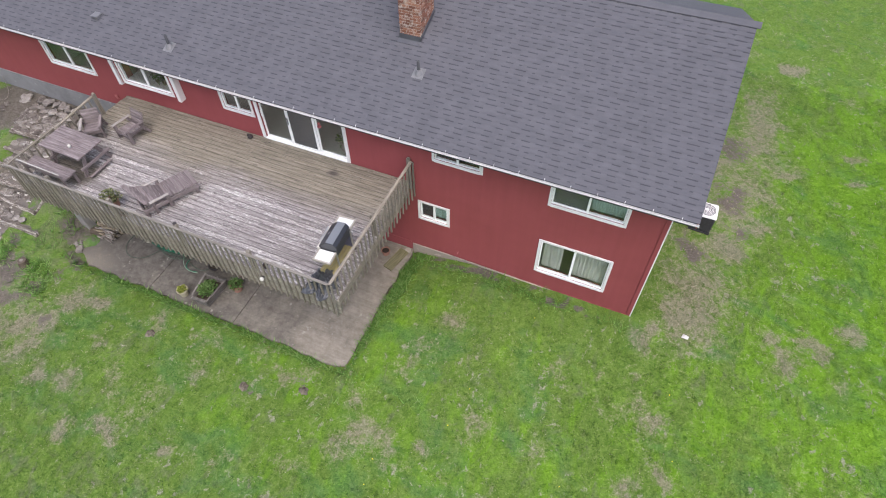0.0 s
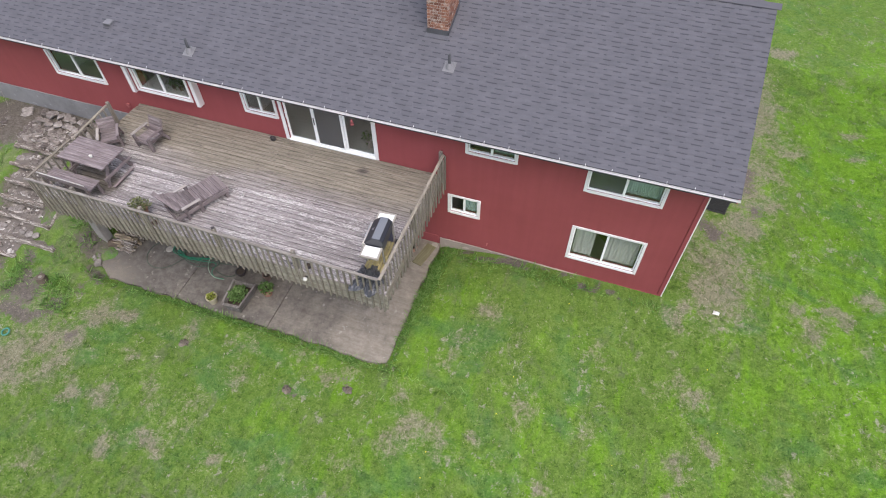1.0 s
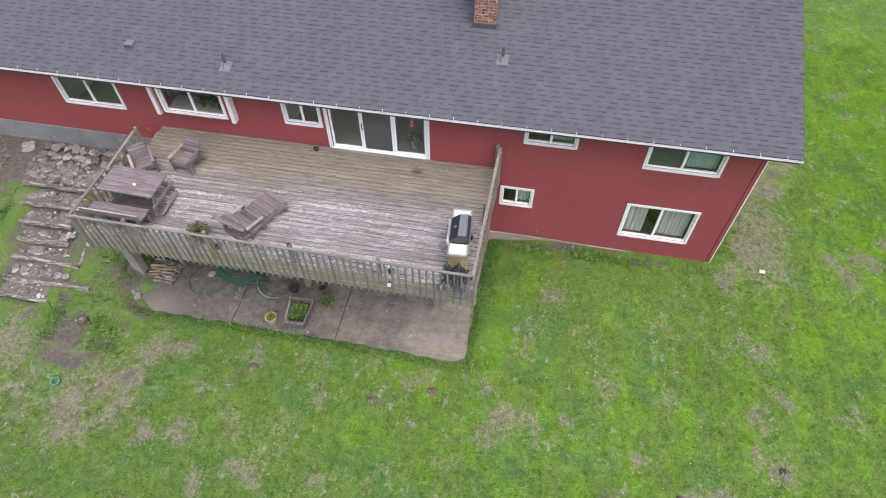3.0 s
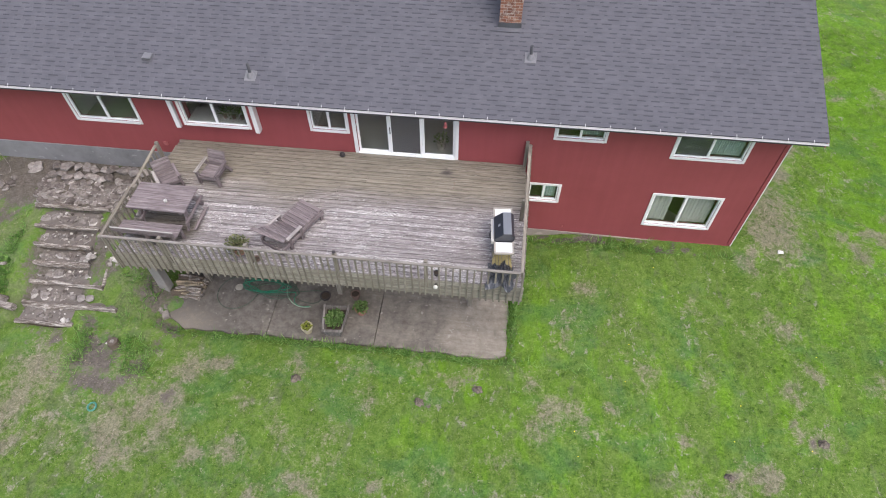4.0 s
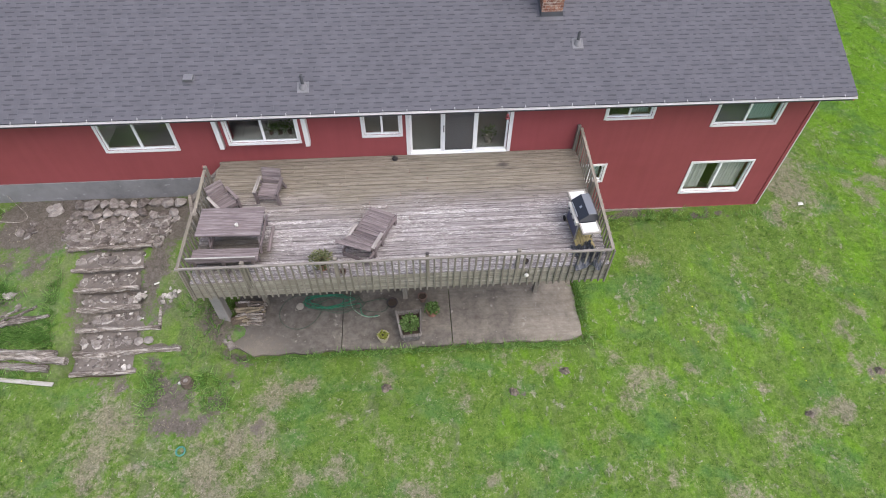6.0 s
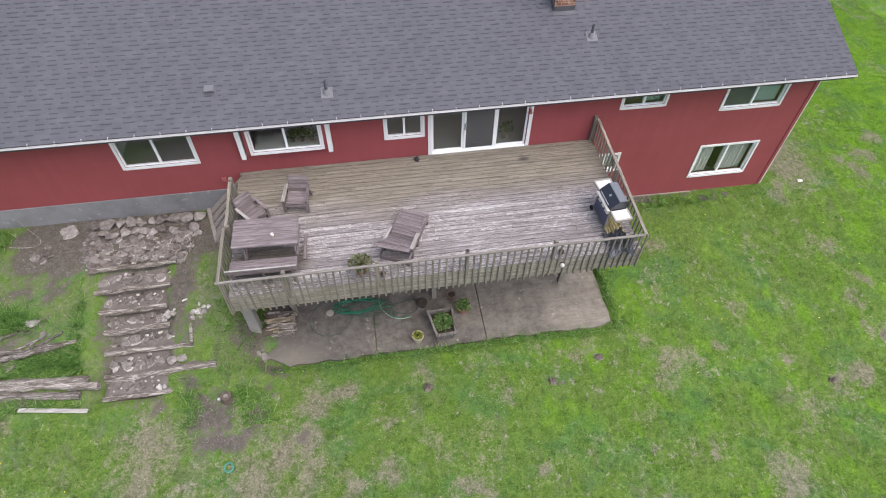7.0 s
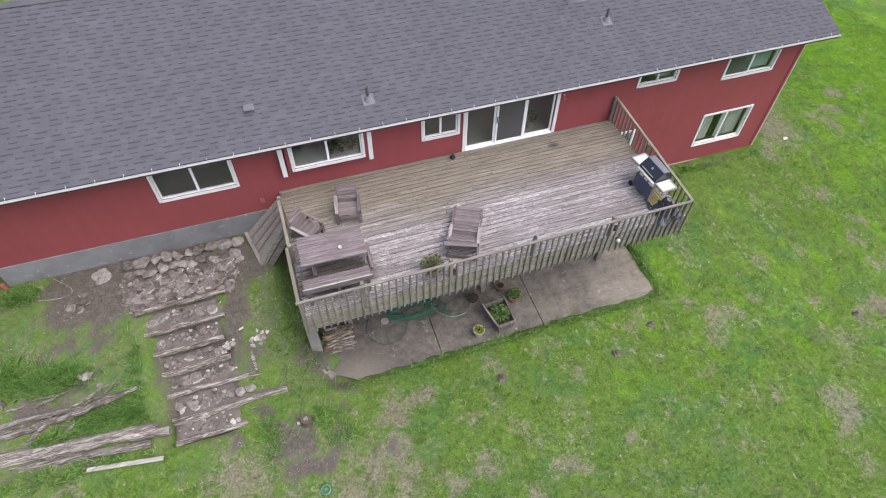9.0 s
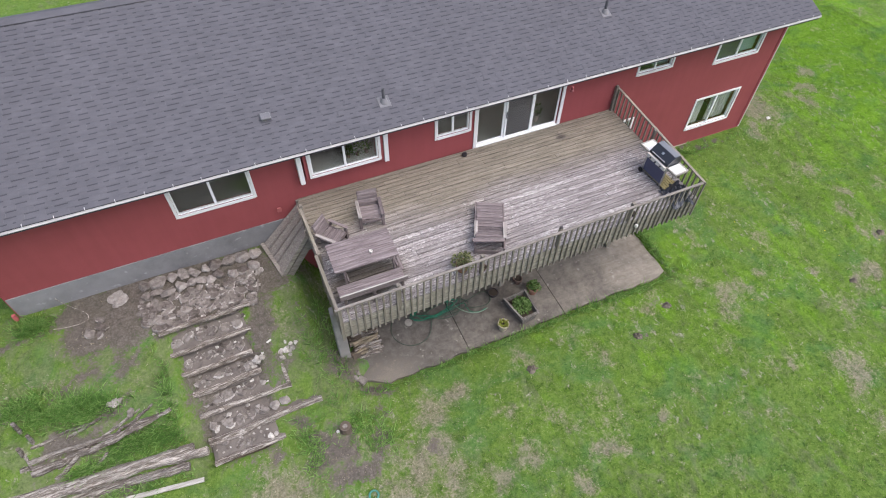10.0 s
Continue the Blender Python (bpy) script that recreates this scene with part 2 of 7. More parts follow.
    kb = n.math("ADD", at_bare, n.math("MULTIPLY", n.math("SUBTRACT", torn, 0.5), 2.4))
    return n.mix(n.ramp(kb, [(0.40, 0.0), (0.60, 0.95)]), green, soil), fine


def ground_mat(name):
    n = Nodes(name, 0.95, 0, 0.1)
    col, fine = lawn_colour(n)
    return n.done(col, fine, 0.9, 0.03)


def lawn_blade_mat(name):
    n = Nodes(name, 0.75, 0, 0.15)
    col, fine = lawn_colour(n, n.geo.outputs["Random Per Island"])
    n.done(col)
    return n.leafy(0.3)


def blade_mat(name, lo, mid, hi):
    n = Nodes(name, 0.7, 0, 0.2)
    pos = n.geo.outputs["Position"]
    big = n.noise(pos, 0.5, 4, 0.6)
    med = n.noise(pos, 2.2, 3, 0.6)
    r = n.geo.outputs["Random Per Island"]
    f = n.math("ADD", n.math("ADD", n.math("MULTIPLY", big, 0.5), n.math("MULTIPLY", med, 0.3)), n.math("MULTIPLY", n.math("SUBTRACT", r, 0.5), 0.55))
    n.done(n.ramp(f, [(0.22, lo), (0.42, mid), (0.60, hi)]))
    return n.leafy()


def concrete_mat(name, base, stain=0.5):
    n = Nodes(name, 0.9, 0, 0.2)
    pos = n.geo.outputs["Position"]
    big = n.noise(pos, 0.7, 6, 0.65, 0.4)
    mid = n.noise(pos, 4.0, 5, 0.7)
    fine = n.noise(pos, 60.0, 3)
    f = n.math("ADD", n.math("ADD", n.math("MULTIPLY", big, 0.5), n.math("MULTIPLY", mid, 0.3)), n.math("MULTIPLY", fine, 0.2))
    col = n.ramp(f, [(0.32, tuple(c * (1 - stain) for c in base)), (0.52, base), (0.68, tuple(c * 1.35 for c in base))])
    wash = n.ramp(n.noise(n.place(pos, (1.0, 1.6, 1.0)), 0.33, 3, 0.55, 0.5), [(0.46, 0.0), (0.62, 0.55)])
    col = n.mix(wash, col, tuple(min(1, c * 1.45) for c in base))
    spots = n.ramp(n.noise(pos, 5.0, 2, 0.5), [(0.66, 0.0), (0.72, 0.55)])
    col = n.mix(spots, col, tuple(min(1, c * 1.8) for c in base))
    return n.done(col, fine, 0.3, 0.004)


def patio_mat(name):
    """Tan concrete with blotches of dampness, painted deck shade, pale scuffs and blown soil."""
    n = Nodes(name, 0.9, 0, 0.2)
    pos = n.geo.outputs["Position"]
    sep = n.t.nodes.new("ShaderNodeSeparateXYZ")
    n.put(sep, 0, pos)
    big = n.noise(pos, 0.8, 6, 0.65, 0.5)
    mid = n.noise(pos, 4.5, 6, 0.72, 0.3)
    fine = n.noise(pos, 60.0, 3)
    brush = n.noise(n.place(pos, (1.0, 9.0, 1.0)), 1.5, 4, 0.6)
    f = n.math("ADD", n.math("ADD", n.math("MULTIPLY", mid, 0.5), n.math("MULTIPLY", brush, 0.3)), n.math("MULTIPLY", fine, 0.2))
    col = n.ramp(f, [(0.36, (0.160, 0.139, 0.113)), (0.5, (0.225, 0.199, 0.165)), (0.64, (0.30, 0.27, 0.23))])
    # the deck's shade put into the colour: darker towards -x, broken by stain noise
    damp_shade = n.math("ADD", big, n.math("MULTIPLY", n.math("ADD", sep.outputs["X"], 10.5), -0.055))
    col = n.mix(n.ramp(damp_shade, [(0.26, 0.0), (0.66, 0.85)]), col, n.ramp(mid, [(0.35, (0.062, 0.056, 0.051)), (0.65, (0.132, 0.120, 0.108))]))
    spots = n.ramp(n.noise(pos, 6.0, 2, 0.5), [(0.67, 0.0), (0.73, 0.6)])
    col = n.mix(spots, col, (0.34, 0.32, 0.285))
    # dry soil blown over the outer corner
    sp = n.t.nodes.new("ShaderNodeVectorMath")
    sp.operation = "DISTANCE"
    n.put(sp, 0, n.place(pos, (0.6, 1.0, 0.0)))
    sp.inputs[1].default_value = (-15.9 * 0.6, -4.35, 0.0)
    d = n.math("ADD", sp.outputs["Value"], n.math("MULTIPLY", n.math("SUBTRACT", mid, 0.5), 1.8))
    col = n.mix(n.ramp(d, [(0.10, 0.75), (0.62, 0.0)]), col, n.ramp(fine, [(0.3, (0.15, 0.13, 0.107)), (0.7, (0.26, 0.228, 0.19))]))
    return n.done(col, fine, 0.3, 0.004)


def brick_mat(name):
    n = Nodes(name, 0.9, 0, 0.2)
    pos = n.geo.outputs["Position"]
    tone = n.ramp(n.info.outputs["Random"], [(0.0, (0.15, 0.068, 0.050)), (0.45, (0.24, 0.112, 0.078)), (0.8, (0.32, 0.165, 0.115)), (1.0, (0.11, 0.060, 0.048))])
    bloom = n.ramp(n.noise(pos, 7.0, 5, 0.7), [(0.52, 0.0), (0.66, 0.6)])
    fine = n.noise(pos, 90.0, 3)
    return n.done(n.mix(bloom, tone, (0.55, 0.49, 0.44)), fine, 0.5, 0.004)


def stone_mat(name, lo, mid, hi):
    n = Nodes(name, 0.92, 0, 0.2)
    p = n.geo.outputs["Position"]
    f = n.math("ADD", n.math("MULTIPLY", n.noise(p, 9.0, 6, 0.7), 0.75), n.math("MULTIPLY", n.info.outputs["Random"], 0.28))
    return n.done(n.ramp(f, [(0.33, lo), (0.52, mid), (0.74, hi)]), n.noise(p, 40.0, 4), 0.5, 0.01)


M_RED = siding_mat("red_siding")
M_WHITE = plain("white_paint", (0.70, 0.69, 0.69), 0.5, vary=0.06, bump=0.03)
M_VINYL = plain("white_vinyl", (0.82, 0.82, 0.82), 0.35, vary=0.03, bump=0.01)
M_SHINGLE = shingle_mat("asphalt_shingle", (0.101, 0.099, 0.112))
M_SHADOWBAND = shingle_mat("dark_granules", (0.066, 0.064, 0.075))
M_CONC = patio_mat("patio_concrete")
M_FOUND = concrete_mat("foundation_concrete", (0.178, 0.174, 0.178), 0.45)
M_LIP = concrete_mat("lip_concrete", (0.27, 0.225, 0.195), 0.4)
M_PIER = concrete_mat("pier_concrete", (0.225, 0.208, 0.198), 0.4)
M_MOUND = plain("molehill_soil", (0.145, 0.122, 0.098), 0.98, vary=0.6, scale=14, bump=1.0)
M_GROUND = ground_mat("lawn_and_soil")
M_LAWN = lawn_blade_mat("lawn_blades")
M_BLADE = blade_mat("long_grass_blades", (0.080, 0.180, 0.034), (0.140, 0.275, 0.056), (0.24, 0.38, 0.115))
M_STRAW = blade_mat("dry_grass", (0.17, 0.145, 0.085), (0.29, 0.25, 0.17), (0.42, 0.38, 0.29))
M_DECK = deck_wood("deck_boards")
GREY = ((0.115, 0.100, 0.083), (0.222, 0.197, 0.166), (0.35, 0.316, 0.276))
M_RAIL = wood("rail_wood", 2, *GREY, moss=(0.175, 0.157, 0.125), worn=0.58)
M_FASCIA = wood("fascia_wood", 0, (0.15, 0.134, 0.112), (0.275, 0.251, 0.211), (0.43, 0.40, 0.35), moss=(0.238, 0.214, 0.176), worn=0.52)
M_RAILX = wood("rail_wood_long", 0, (0.14, 0.122, 0.108), (0.25, 0.224, 0.20), (0.38, 0.35, 0.32), moss=(0.21, 0.19, 0.155), worn=0.54)
M_RAILY = wood("rail_wood_cross", 1, (0.14, 0.122, 0.10), (0.235, 0.205, 0.17), (0.38, 0.34, 0.29), moss=(0.20, 0.18, 0.13), worn=0.57)
PURPLE = ((0.095, 0.075, 0.075), (0.182, 0.150, 0.150), (0.315, 0.275, 0.272))
M_FURX = wood("furniture_wood_long", 0, *PURPLE, worn=0.57)
M_FURY = wood("furniture_wood_cross", 1, *PURPLE, worn=0.62)
M_FURZ = wood("furniture_wood_upright", 2, *PURPLE, worn=0.66)
M_PALEX = wood("worn_pale_board", 0, (0.22, 0.20, 0.17), (0.36, 0.34, 0.31), (0.50, 0.48, 0.45), worn=0.5)
M_PALE = wood("worn_pale_wood", 1, (0.19, 0.165, 0.15), (0.31, 0.28, 0.26), (0.46, 0.43, 0.40), worn=0.5)
M_LOG = rough_log("bleached_log")
M_BRANCH = rough_log("grey_brown_branch", 0.72)
M_TROUGH = wood("planter_wood", 1, (0.075, 0.067, 0.061), (0.155, 0.140, 0.128), (0.29, 0.268, 0.25), worn=0.54)
M_MOSSY = wood("mossy_board_wood", 1, (0.11, 0.10, 0.055), (0.19, 0.175, 0.10), (0.28, 0.26, 0.17), moss=(0.17, 0.165, 0.06), worn=0.6)
M_CUT = plain("cut_firewood", (0.25, 0.205, 0.145), 0.9, vary=0.6, scale=10, bump=0.5)
M_RAMP = wood("ramp_wood", 0, (0.135, 0.118, 0.102), (0.235, 0.208, 0.184), (0.36, 0.328, 0.295), worn=0.58)
M_BARK = plain("dark_bark", (0.10, 0.078, 0.06), 0.95, vary=0.4, bump=0.5)
M_STONE = stone_mat("pale_rubble", (0.095, 0.081, 0.073), (0.200, 0.177, 0.162), (0.35, 0.322, 0.30))
M_WHITESTONE = stone_mat("white_stone", (0.15, 0.132, 0.116), (0.32, 0.295, 0.268), (0.58, 0.55, 0.51))
M_RIM = stone_mat("pale_stone_rim", (0.15, 0.132, 0.12), (0.29, 0.265, 0.243), (0.50, 0.47, 0.44))
M_COBBLE = stone_mat("dusty_cobble", (0.075, 0.063, 0.056), (0.150, 0.130, 0.117), (0.27, 0.245, 0.225))
M_RUBBLE = stone_mat("brown_rubble", (0.055, 0.046, 0.04), (0.115, 0.098, 0.086), (0.27, 0.245, 0.22))
M_SOIL = plain("step_soil", (0.135, 0.117, 0.104), 0.95, vary=0.35, scale=8, bump=0.6)
M_BRICK = brick_mat("chimney_brick")
M_MORTAR = plain("mortar", (0.42, 0.385, 0.35), 0.95, vary=0.15)
M_LEAD = plain("lead_flashing", (0.115, 0.115, 0.13), 0.5, 0.5, vary=0.2)
M_GALV = plain("galvanised_metal", (0.17, 0.166, 0.176), 0.7, 0.2, vary=0.25)
M_PIPE = plain("dark_vent_pipe", (0.055, 0.055, 0.062), 0.6, vary=0.2)
M_BLACK = plain("black_enamel", (0.028, 0.029, 0.036), 0.32, 0.0, vary=0.2, bump=0.02, spec=0.5)
# lighter grey that paints the sky's reflection onto the grill hood
M_HOODTOP = plain("sky_sheen_enamel", (0.20, 0.205, 0.22), 0.45, 0.3, vary=0.12)
M_PANEL = plain("pale_control_panel", (0.62, 0.58, 0.52), 0.4, 0.0, vary=0.08)
M_GUTTER = plain("gutter_paint", (0.50, 0.487, 0.487), 0.5, vary=0.1, bump=0.03)
M_NAVY = plain("dark_blue_panel", (0.085, 0.085, 0.135), 0.4, 0.0, vary=0.1)
M_STEEL = plain("brushed_steel", (0.50, 0.49, 0.48), 0.35, 0.8, vary=0.1)
M_EDGING = plain("tan_edging", (0.33, 0.30, 0.26), 0.5, vary=0.12)
M_SHELF = plain("white_shelf", (0.68, 0.67, 0.66), 0.35, 0.0, vary=0.05)
M_RUBBER = plain("black_rubber", (0.02, 0.02, 0.02), 0.8, vary=0.2)
M_TARP = plain("black_grill_cover", (0.055, 0.057, 0.066), 0.32, vary=0.35, bump=0.2, spec=0.5)
M_SLATS = plain("yellowed_slats", (0.30, 0.25, 0.115), 0.7, vary=0.2)
M_TERRA = plain("terracotta", (0.28, 0.15, 0.11), 0.85, vary=0.2)
M_OLIVEPOT = plain("tan_plastic_pot", (0.36, 0.325, 0.225), 0.6, vary=0.15)
M_BROWNPOT = plain("brown_clay_pot", (0.15, 0.10, 0.08), 0.8, vary=0.2)
M_UNIT = plain("dark_grey_casing", (0.03, 0.03, 0.032), 0.6, vary=0.2)
M_DARKPOT = plain("dark_bowl", (0.045, 0.038, 0.04), 0.6, vary=0.2)
M_COMPOST = plain("compost", (0.05, 0.038, 0.028), 0.98, vary=0.4, bump=0.6)
M_LEAF = blade_mat("planter_leaves", (0.045, 0.095, 0.015), (0.085, 0.175, 0.03), (0.16, 0.27, 0.06))
M_LETTUCE = blade_mat("pale_green_leaves", (0.085, 0.155, 0.04), (0.14, 0.235, 0.07), (0.22, 0.32, 0.12))
M_LEAFY = blade_mat("yellowish_leaves", (0.12, 0.14, 0.02), (0.20, 0.235, 0.04), (0.30, 0.33, 0.07))
M_SCRUB = blade_mat("olive_leaves", (0.075, 0.085, 0.035), (0.14, 0.155, 0.065), (0.22, 0.23, 0.11))
M_HOSE = plain("green_hose", (0.02, 0.155, 0.09), 0.45, vary=0.15)
M_HOSEPALE = plain("faded_hose", (0.25, 0.33, 0.25), 0.5, vary=0.15)
M_HOSEDARK = plain("dark_green_hose", (0.06, 0.085, 0.06), 0.6, vary=0.2)
M_TEAL = plain("teal_plastic", (0.06, 0.20, 0.155), 0.4, vary=0.1)
M_DISC = plain("pale_grey_plastic", (0.34, 0.31, 0.27), 0.6, vary=0.3)
M_PLASTIC = plain("white_plastic", (0.55, 0.53, 0.50), 0.5, vary=0.08)
M_PINK = plain("sun_faded_red_metal", (0.33, 0.10, 0.10), 0.5, vary=0.15)
M_REDGLASS = plain("dull_red_plastic", (0.20, 0.055, 0.06), 0.4, vary=0.15)
M_INT = plain("interior_plaster", (0.66, 0.65, 0.66), 0.9, vary=0.06)
M_INTFLOOR = plain("interior_carpet", (0.36, 0.36, 0.34), 0.9, vary=0.15)
M_CURTAIN = plain("pale_curtain", (0.40, 0.41, 0.38), 0.9, vary=0.08)
M_BLIND = plain("pale_green_blind", (0.38, 0.50, 0.45), 0.7, vary=0.06)
M_SCREEN = plain("insect_screen", (0.085, 0.083, 0.094), 0.8, vary=0.1)
M_DANDELION = plain("dandelion_yellow", (0.75, 0.62, 0.04), 0.7, vary=0.1)
M_SOFFIT = plain("soffit_paint", (0.40, 0.10, 0.10), 0.7, vary=0.1)


def glass_mat():
    m = bpy.data.materials.new("window_glass")
    m.use_nodes = True
    b = m.node_tree.nodes["Principled BSDF"]
    b.inputs["Base Color"].default_value = (0.80, 0.84, 0.84, 1)
    b.inputs["Roughness"].default_value = 0.02
    b.inputs["Transmission Weight"].default_value = 1.0
    b.inputs["IOR"].default_value = 1.6
    return m


M_GLASS = glass_mat()


# ---------------------------------------------------------------- building helpers
def add_box(bm, x0, x1, y0, y1, z0, z1, m=None, bev=0.0):
    """A box between two corners; bev rounds its edges."""
    c = [(x, y, z) for x in (x0, x1) for y in (y0, y1) for z in (z0, z1)]
    v = [bm.verts.new(Vector(p) if m is None else m @ Vector(p)) for p in c]
    fs = [bm.faces.new([v[i] for i in q]) for q in ((0, 1, 3, 2), (4, 6, 7, 5), (0, 4, 5, 1), (2, 3, 7, 6), (0, 2, 6, 4), (1, 5, 7, 3))]
    if bev:
        es = list({e for f in fs for e in f.edges})
        bmesh.ops.bevel(bm, geom=es, offset=bev, segments=1, affect="EDGES")


def box_bm(*a, m=None, bev=0.0):
    bm = bmesh.new()
    add_box(bm, *a, m=m, bev=bev)
    return bm


def beam(bm, p, q, w, h, bev=0.0):
    """A timber of width w and height h from p to q."""
    p, q = Vector(p), Vector(q)
    d = (q - p).normalized()
    up = Vector((0, 0, 1)) if abs(d.z) < 0.95 else Vector((0, 1, 0))
    s = d.cross(up).normalized()
    u = s.cross(d)
    m = Matrix((d, s, u)).transposed().to_4x4()
    m.translation = p
    add_box(bm, 0, (q - p).length, -w / 2, w / 2, -h / 2, h / 2, m, bev)


def beam_bm(p, q, w, h, bev=0.0):
    bm = bmesh.new()
    beam(bm, p, q, w, h, bev)
    return bm


def slab4(a, off):
    """A board whose face has four given corners, off thick."""
    bm = bmesh.new()
    v = [bm.verts.new(c) for c in a] + [bm.verts.new(Vector(c) + Vector(off)) for c in a]
    for q in ((0, 1, 2, 3), (4, 7, 6, 5), (0, 4, 5, 1), (1, 5, 6, 2), (2, 6, 7, 3), (3, 7, 4, 0)):
        bm.faces.new([v[i] for i in q])
    return bm


def revolve(bm, profile, x=0.0, y=0.0, z=0.0, seg=16):
    """A turned body from (radius, height) pairs, closed at both ends when the radius is 0."""
    rings = []
    for r, h in profile:
        if r < 1e-6:
            rings.append([bm.verts.new((x, y, z + h))])
        else:
            rings.append([bm.verts.new((x + r * math.cos(2 * math.pi * k / seg), y + r * math.sin(2 * math.pi * k / seg), z + h)) for k in range(seg)])
    for a, b in zip(rings, rings[1:]):
        for k in range(seg):
            ks = (k + 1) % seg
            if len(a) == 1 and len(b) > 1:
                bm.faces.new((a[0], b[ks], b[k]))
            elif len(b) == 1 and len(a) > 1:
                bm.faces.new((a[k], a[ks], b[0]))
            elif len(a) > 1:
                bm.faces.new((a[k], a[ks], b[ks], b[k]))


def turned(profile, seg=16, **k):
    bm = bmesh.new()
    revolve(bm, profile, seg=seg, **k)
    return bm


def log_bm(p, q, r, rng, seg=9, rings=9, wob=0.12, crook=0.3):
    """A rough round log from p to q, tapered and crooked."""
    bm = bmesh.new()
    p, q = Vector(p), Vector(q)
    d = (q - p).normalized()
    s = d.cross(Vector((0, 0, 1))).normalized()
    u = s.cross(d)
    rows, off = [], Vector((0, 0, 0))
    bumps = [rng.uniform(1 - wob, 1 + wob) for _ in range(seg)]
    for i in range(rings + 1):
        t = i / rings
        off = off * 0.9 + Vector((0, rng.uniform(-1, 1), rng.uniform(-1, 1) * 0.3)) * r * crook
        rr = r * (1.0 - 0.18 * t)
        c = p + (q - p) * t + off * 0.7
        rows.append([bm.verts.new(c + (s * math.cos(a) + u * math.sin(a)) * rr * bumps[k] * rng.uniform(0.93, 1.07))
                     for k, a in ((k, 2 * math.pi * k / seg) for k in range(seg))])
    for a, b in zip(rows, rows[1:]):
        for k in range(seg):
            bm.faces.new((a[k], a[(k + 1) % seg], b[(k + 1) % seg], b[k]))
    bm.faces.new(rows[0][::-1])
    bm.faces.new(rows[-1])
    return bm


def mesh_of(name, bm, mats, smooth=False):
    bmesh.ops.recalc_face_normals(bm, faces=bm.faces)
    me = bpy.data.meshes.new(name)
    bm.to_mesh(me)
    bm.free()
    for m in mats if isinstance(mats, (list, tuple)) else [mats]:
        me.materials.append(m)
    if smooth:
        me.polygons.foreach_set("use_smooth", [True] * len(me.polygons))
    return me


def part(name, bm, mat, parent, label="", smooth=False):
    ob = new(name, mesh_of(name, bm, mat, smooth))
    ob.parent = parent
    if label:
        tagged(ob, label)
    return ob


def piece(name, me, parent, m=None):
    """A part that shares its mesh with its like."""
    ob = new(name, me)
    ob.parent = parent
    if m is not None:
        ob.matrix_basis = m
    return ob


def thing(name, label, category, m=None, group="", kind=""):
    ob = new(name)
    ob.empty_display_size = 0.2
    if m is not None:
        ob.matrix_basis = m
    return tagged(ob, label, category, group, kind)


def single(name, bm, mat, label, category, m=None, group="", smooth=False, kind=""):
    ob = new(name, mesh_of(name, bm, mat, smooth))
    if m is not None:
        ob.matrix_basis = m
    return tagged(ob, label, category, group, kind)


def ease(a, b, x):
    t = np.clip((x - a) / (b - a), 0, 1)
    return t * t * (3 - 2 * t)


# ---------------------------------------------------------------- ground
def ground_z(x, y):
    x, y = np.asarray(x, float), np.asarray(y, float)
    d = np.maximum(-y, 0.0)
    yard = -0.09 * np.minimum(d, 9) - 0.03 * np.maximum(d - 9, 0) - 0.008 * np.clip(x + 6, -4, 8) * np.minimum(d, 9) - 0.06 * np.clip(x, 0, 5)
    yard = yard - 0.3 * ease(-4.5, -6.7, x) * np.clip(1 - d / 3.5, 0, 1)
    by_steps = np.interp(d, [0, 0.8, 1.8, 2.4, 3.0, 3.6, 4.4, 5.5, 8], [1.42, 1.32, 1.14, 0.90, 0.56, 0.26, 0.02, -0.15, -0.4])
    terrace = np.interp(d, [0, 1.5, 3.3, 3.9, 4.7, 5.5, 8], [1.45, 1.27, 0.98, 0.62, 0.14, -0.02, -0.4])
    bank = by_steps + (terrace - by_steps) * ease(-19.0, -21.2, x)
    w = ease(-16.5, -17.5, x) * (1 - ease(6, 9, d))
    yard = yard - 0.13 * ease(-17.5, -16, x) * ease(-6.2, -7.5, x) * np.exp(-((d - 4.6) / 1.3) ** 2)
    z = yard + (bank - yard) * w
    pit = ease(-16.75, -16.15, x + 0.18 * np.sin(4 * y) + 0.1 * np.sin(9 * y + 1)) * ease(-6.5, -6.9, x) * ease(4.7, 4.4, d)
    z = z + (-0.55 - z) * pit
    z = z - 0.30 * ease(-20.75, -20.5, x) * ease(-18.9, -19.15, x) * ease(1.75, 1.95, d) * ease(5.05, 4.9, d)
    roll = 0.03 * np.sin(x * 0.9 + 1.3 * np.sin(y * 0.5)) + 0.025 * np.sin(y * 1.1 + x * 0.37)
    return z + roll * (1 - pit) * ease(0.0, 2.5, np.abs(y) + np.maximum(x, 0) * 0.5)


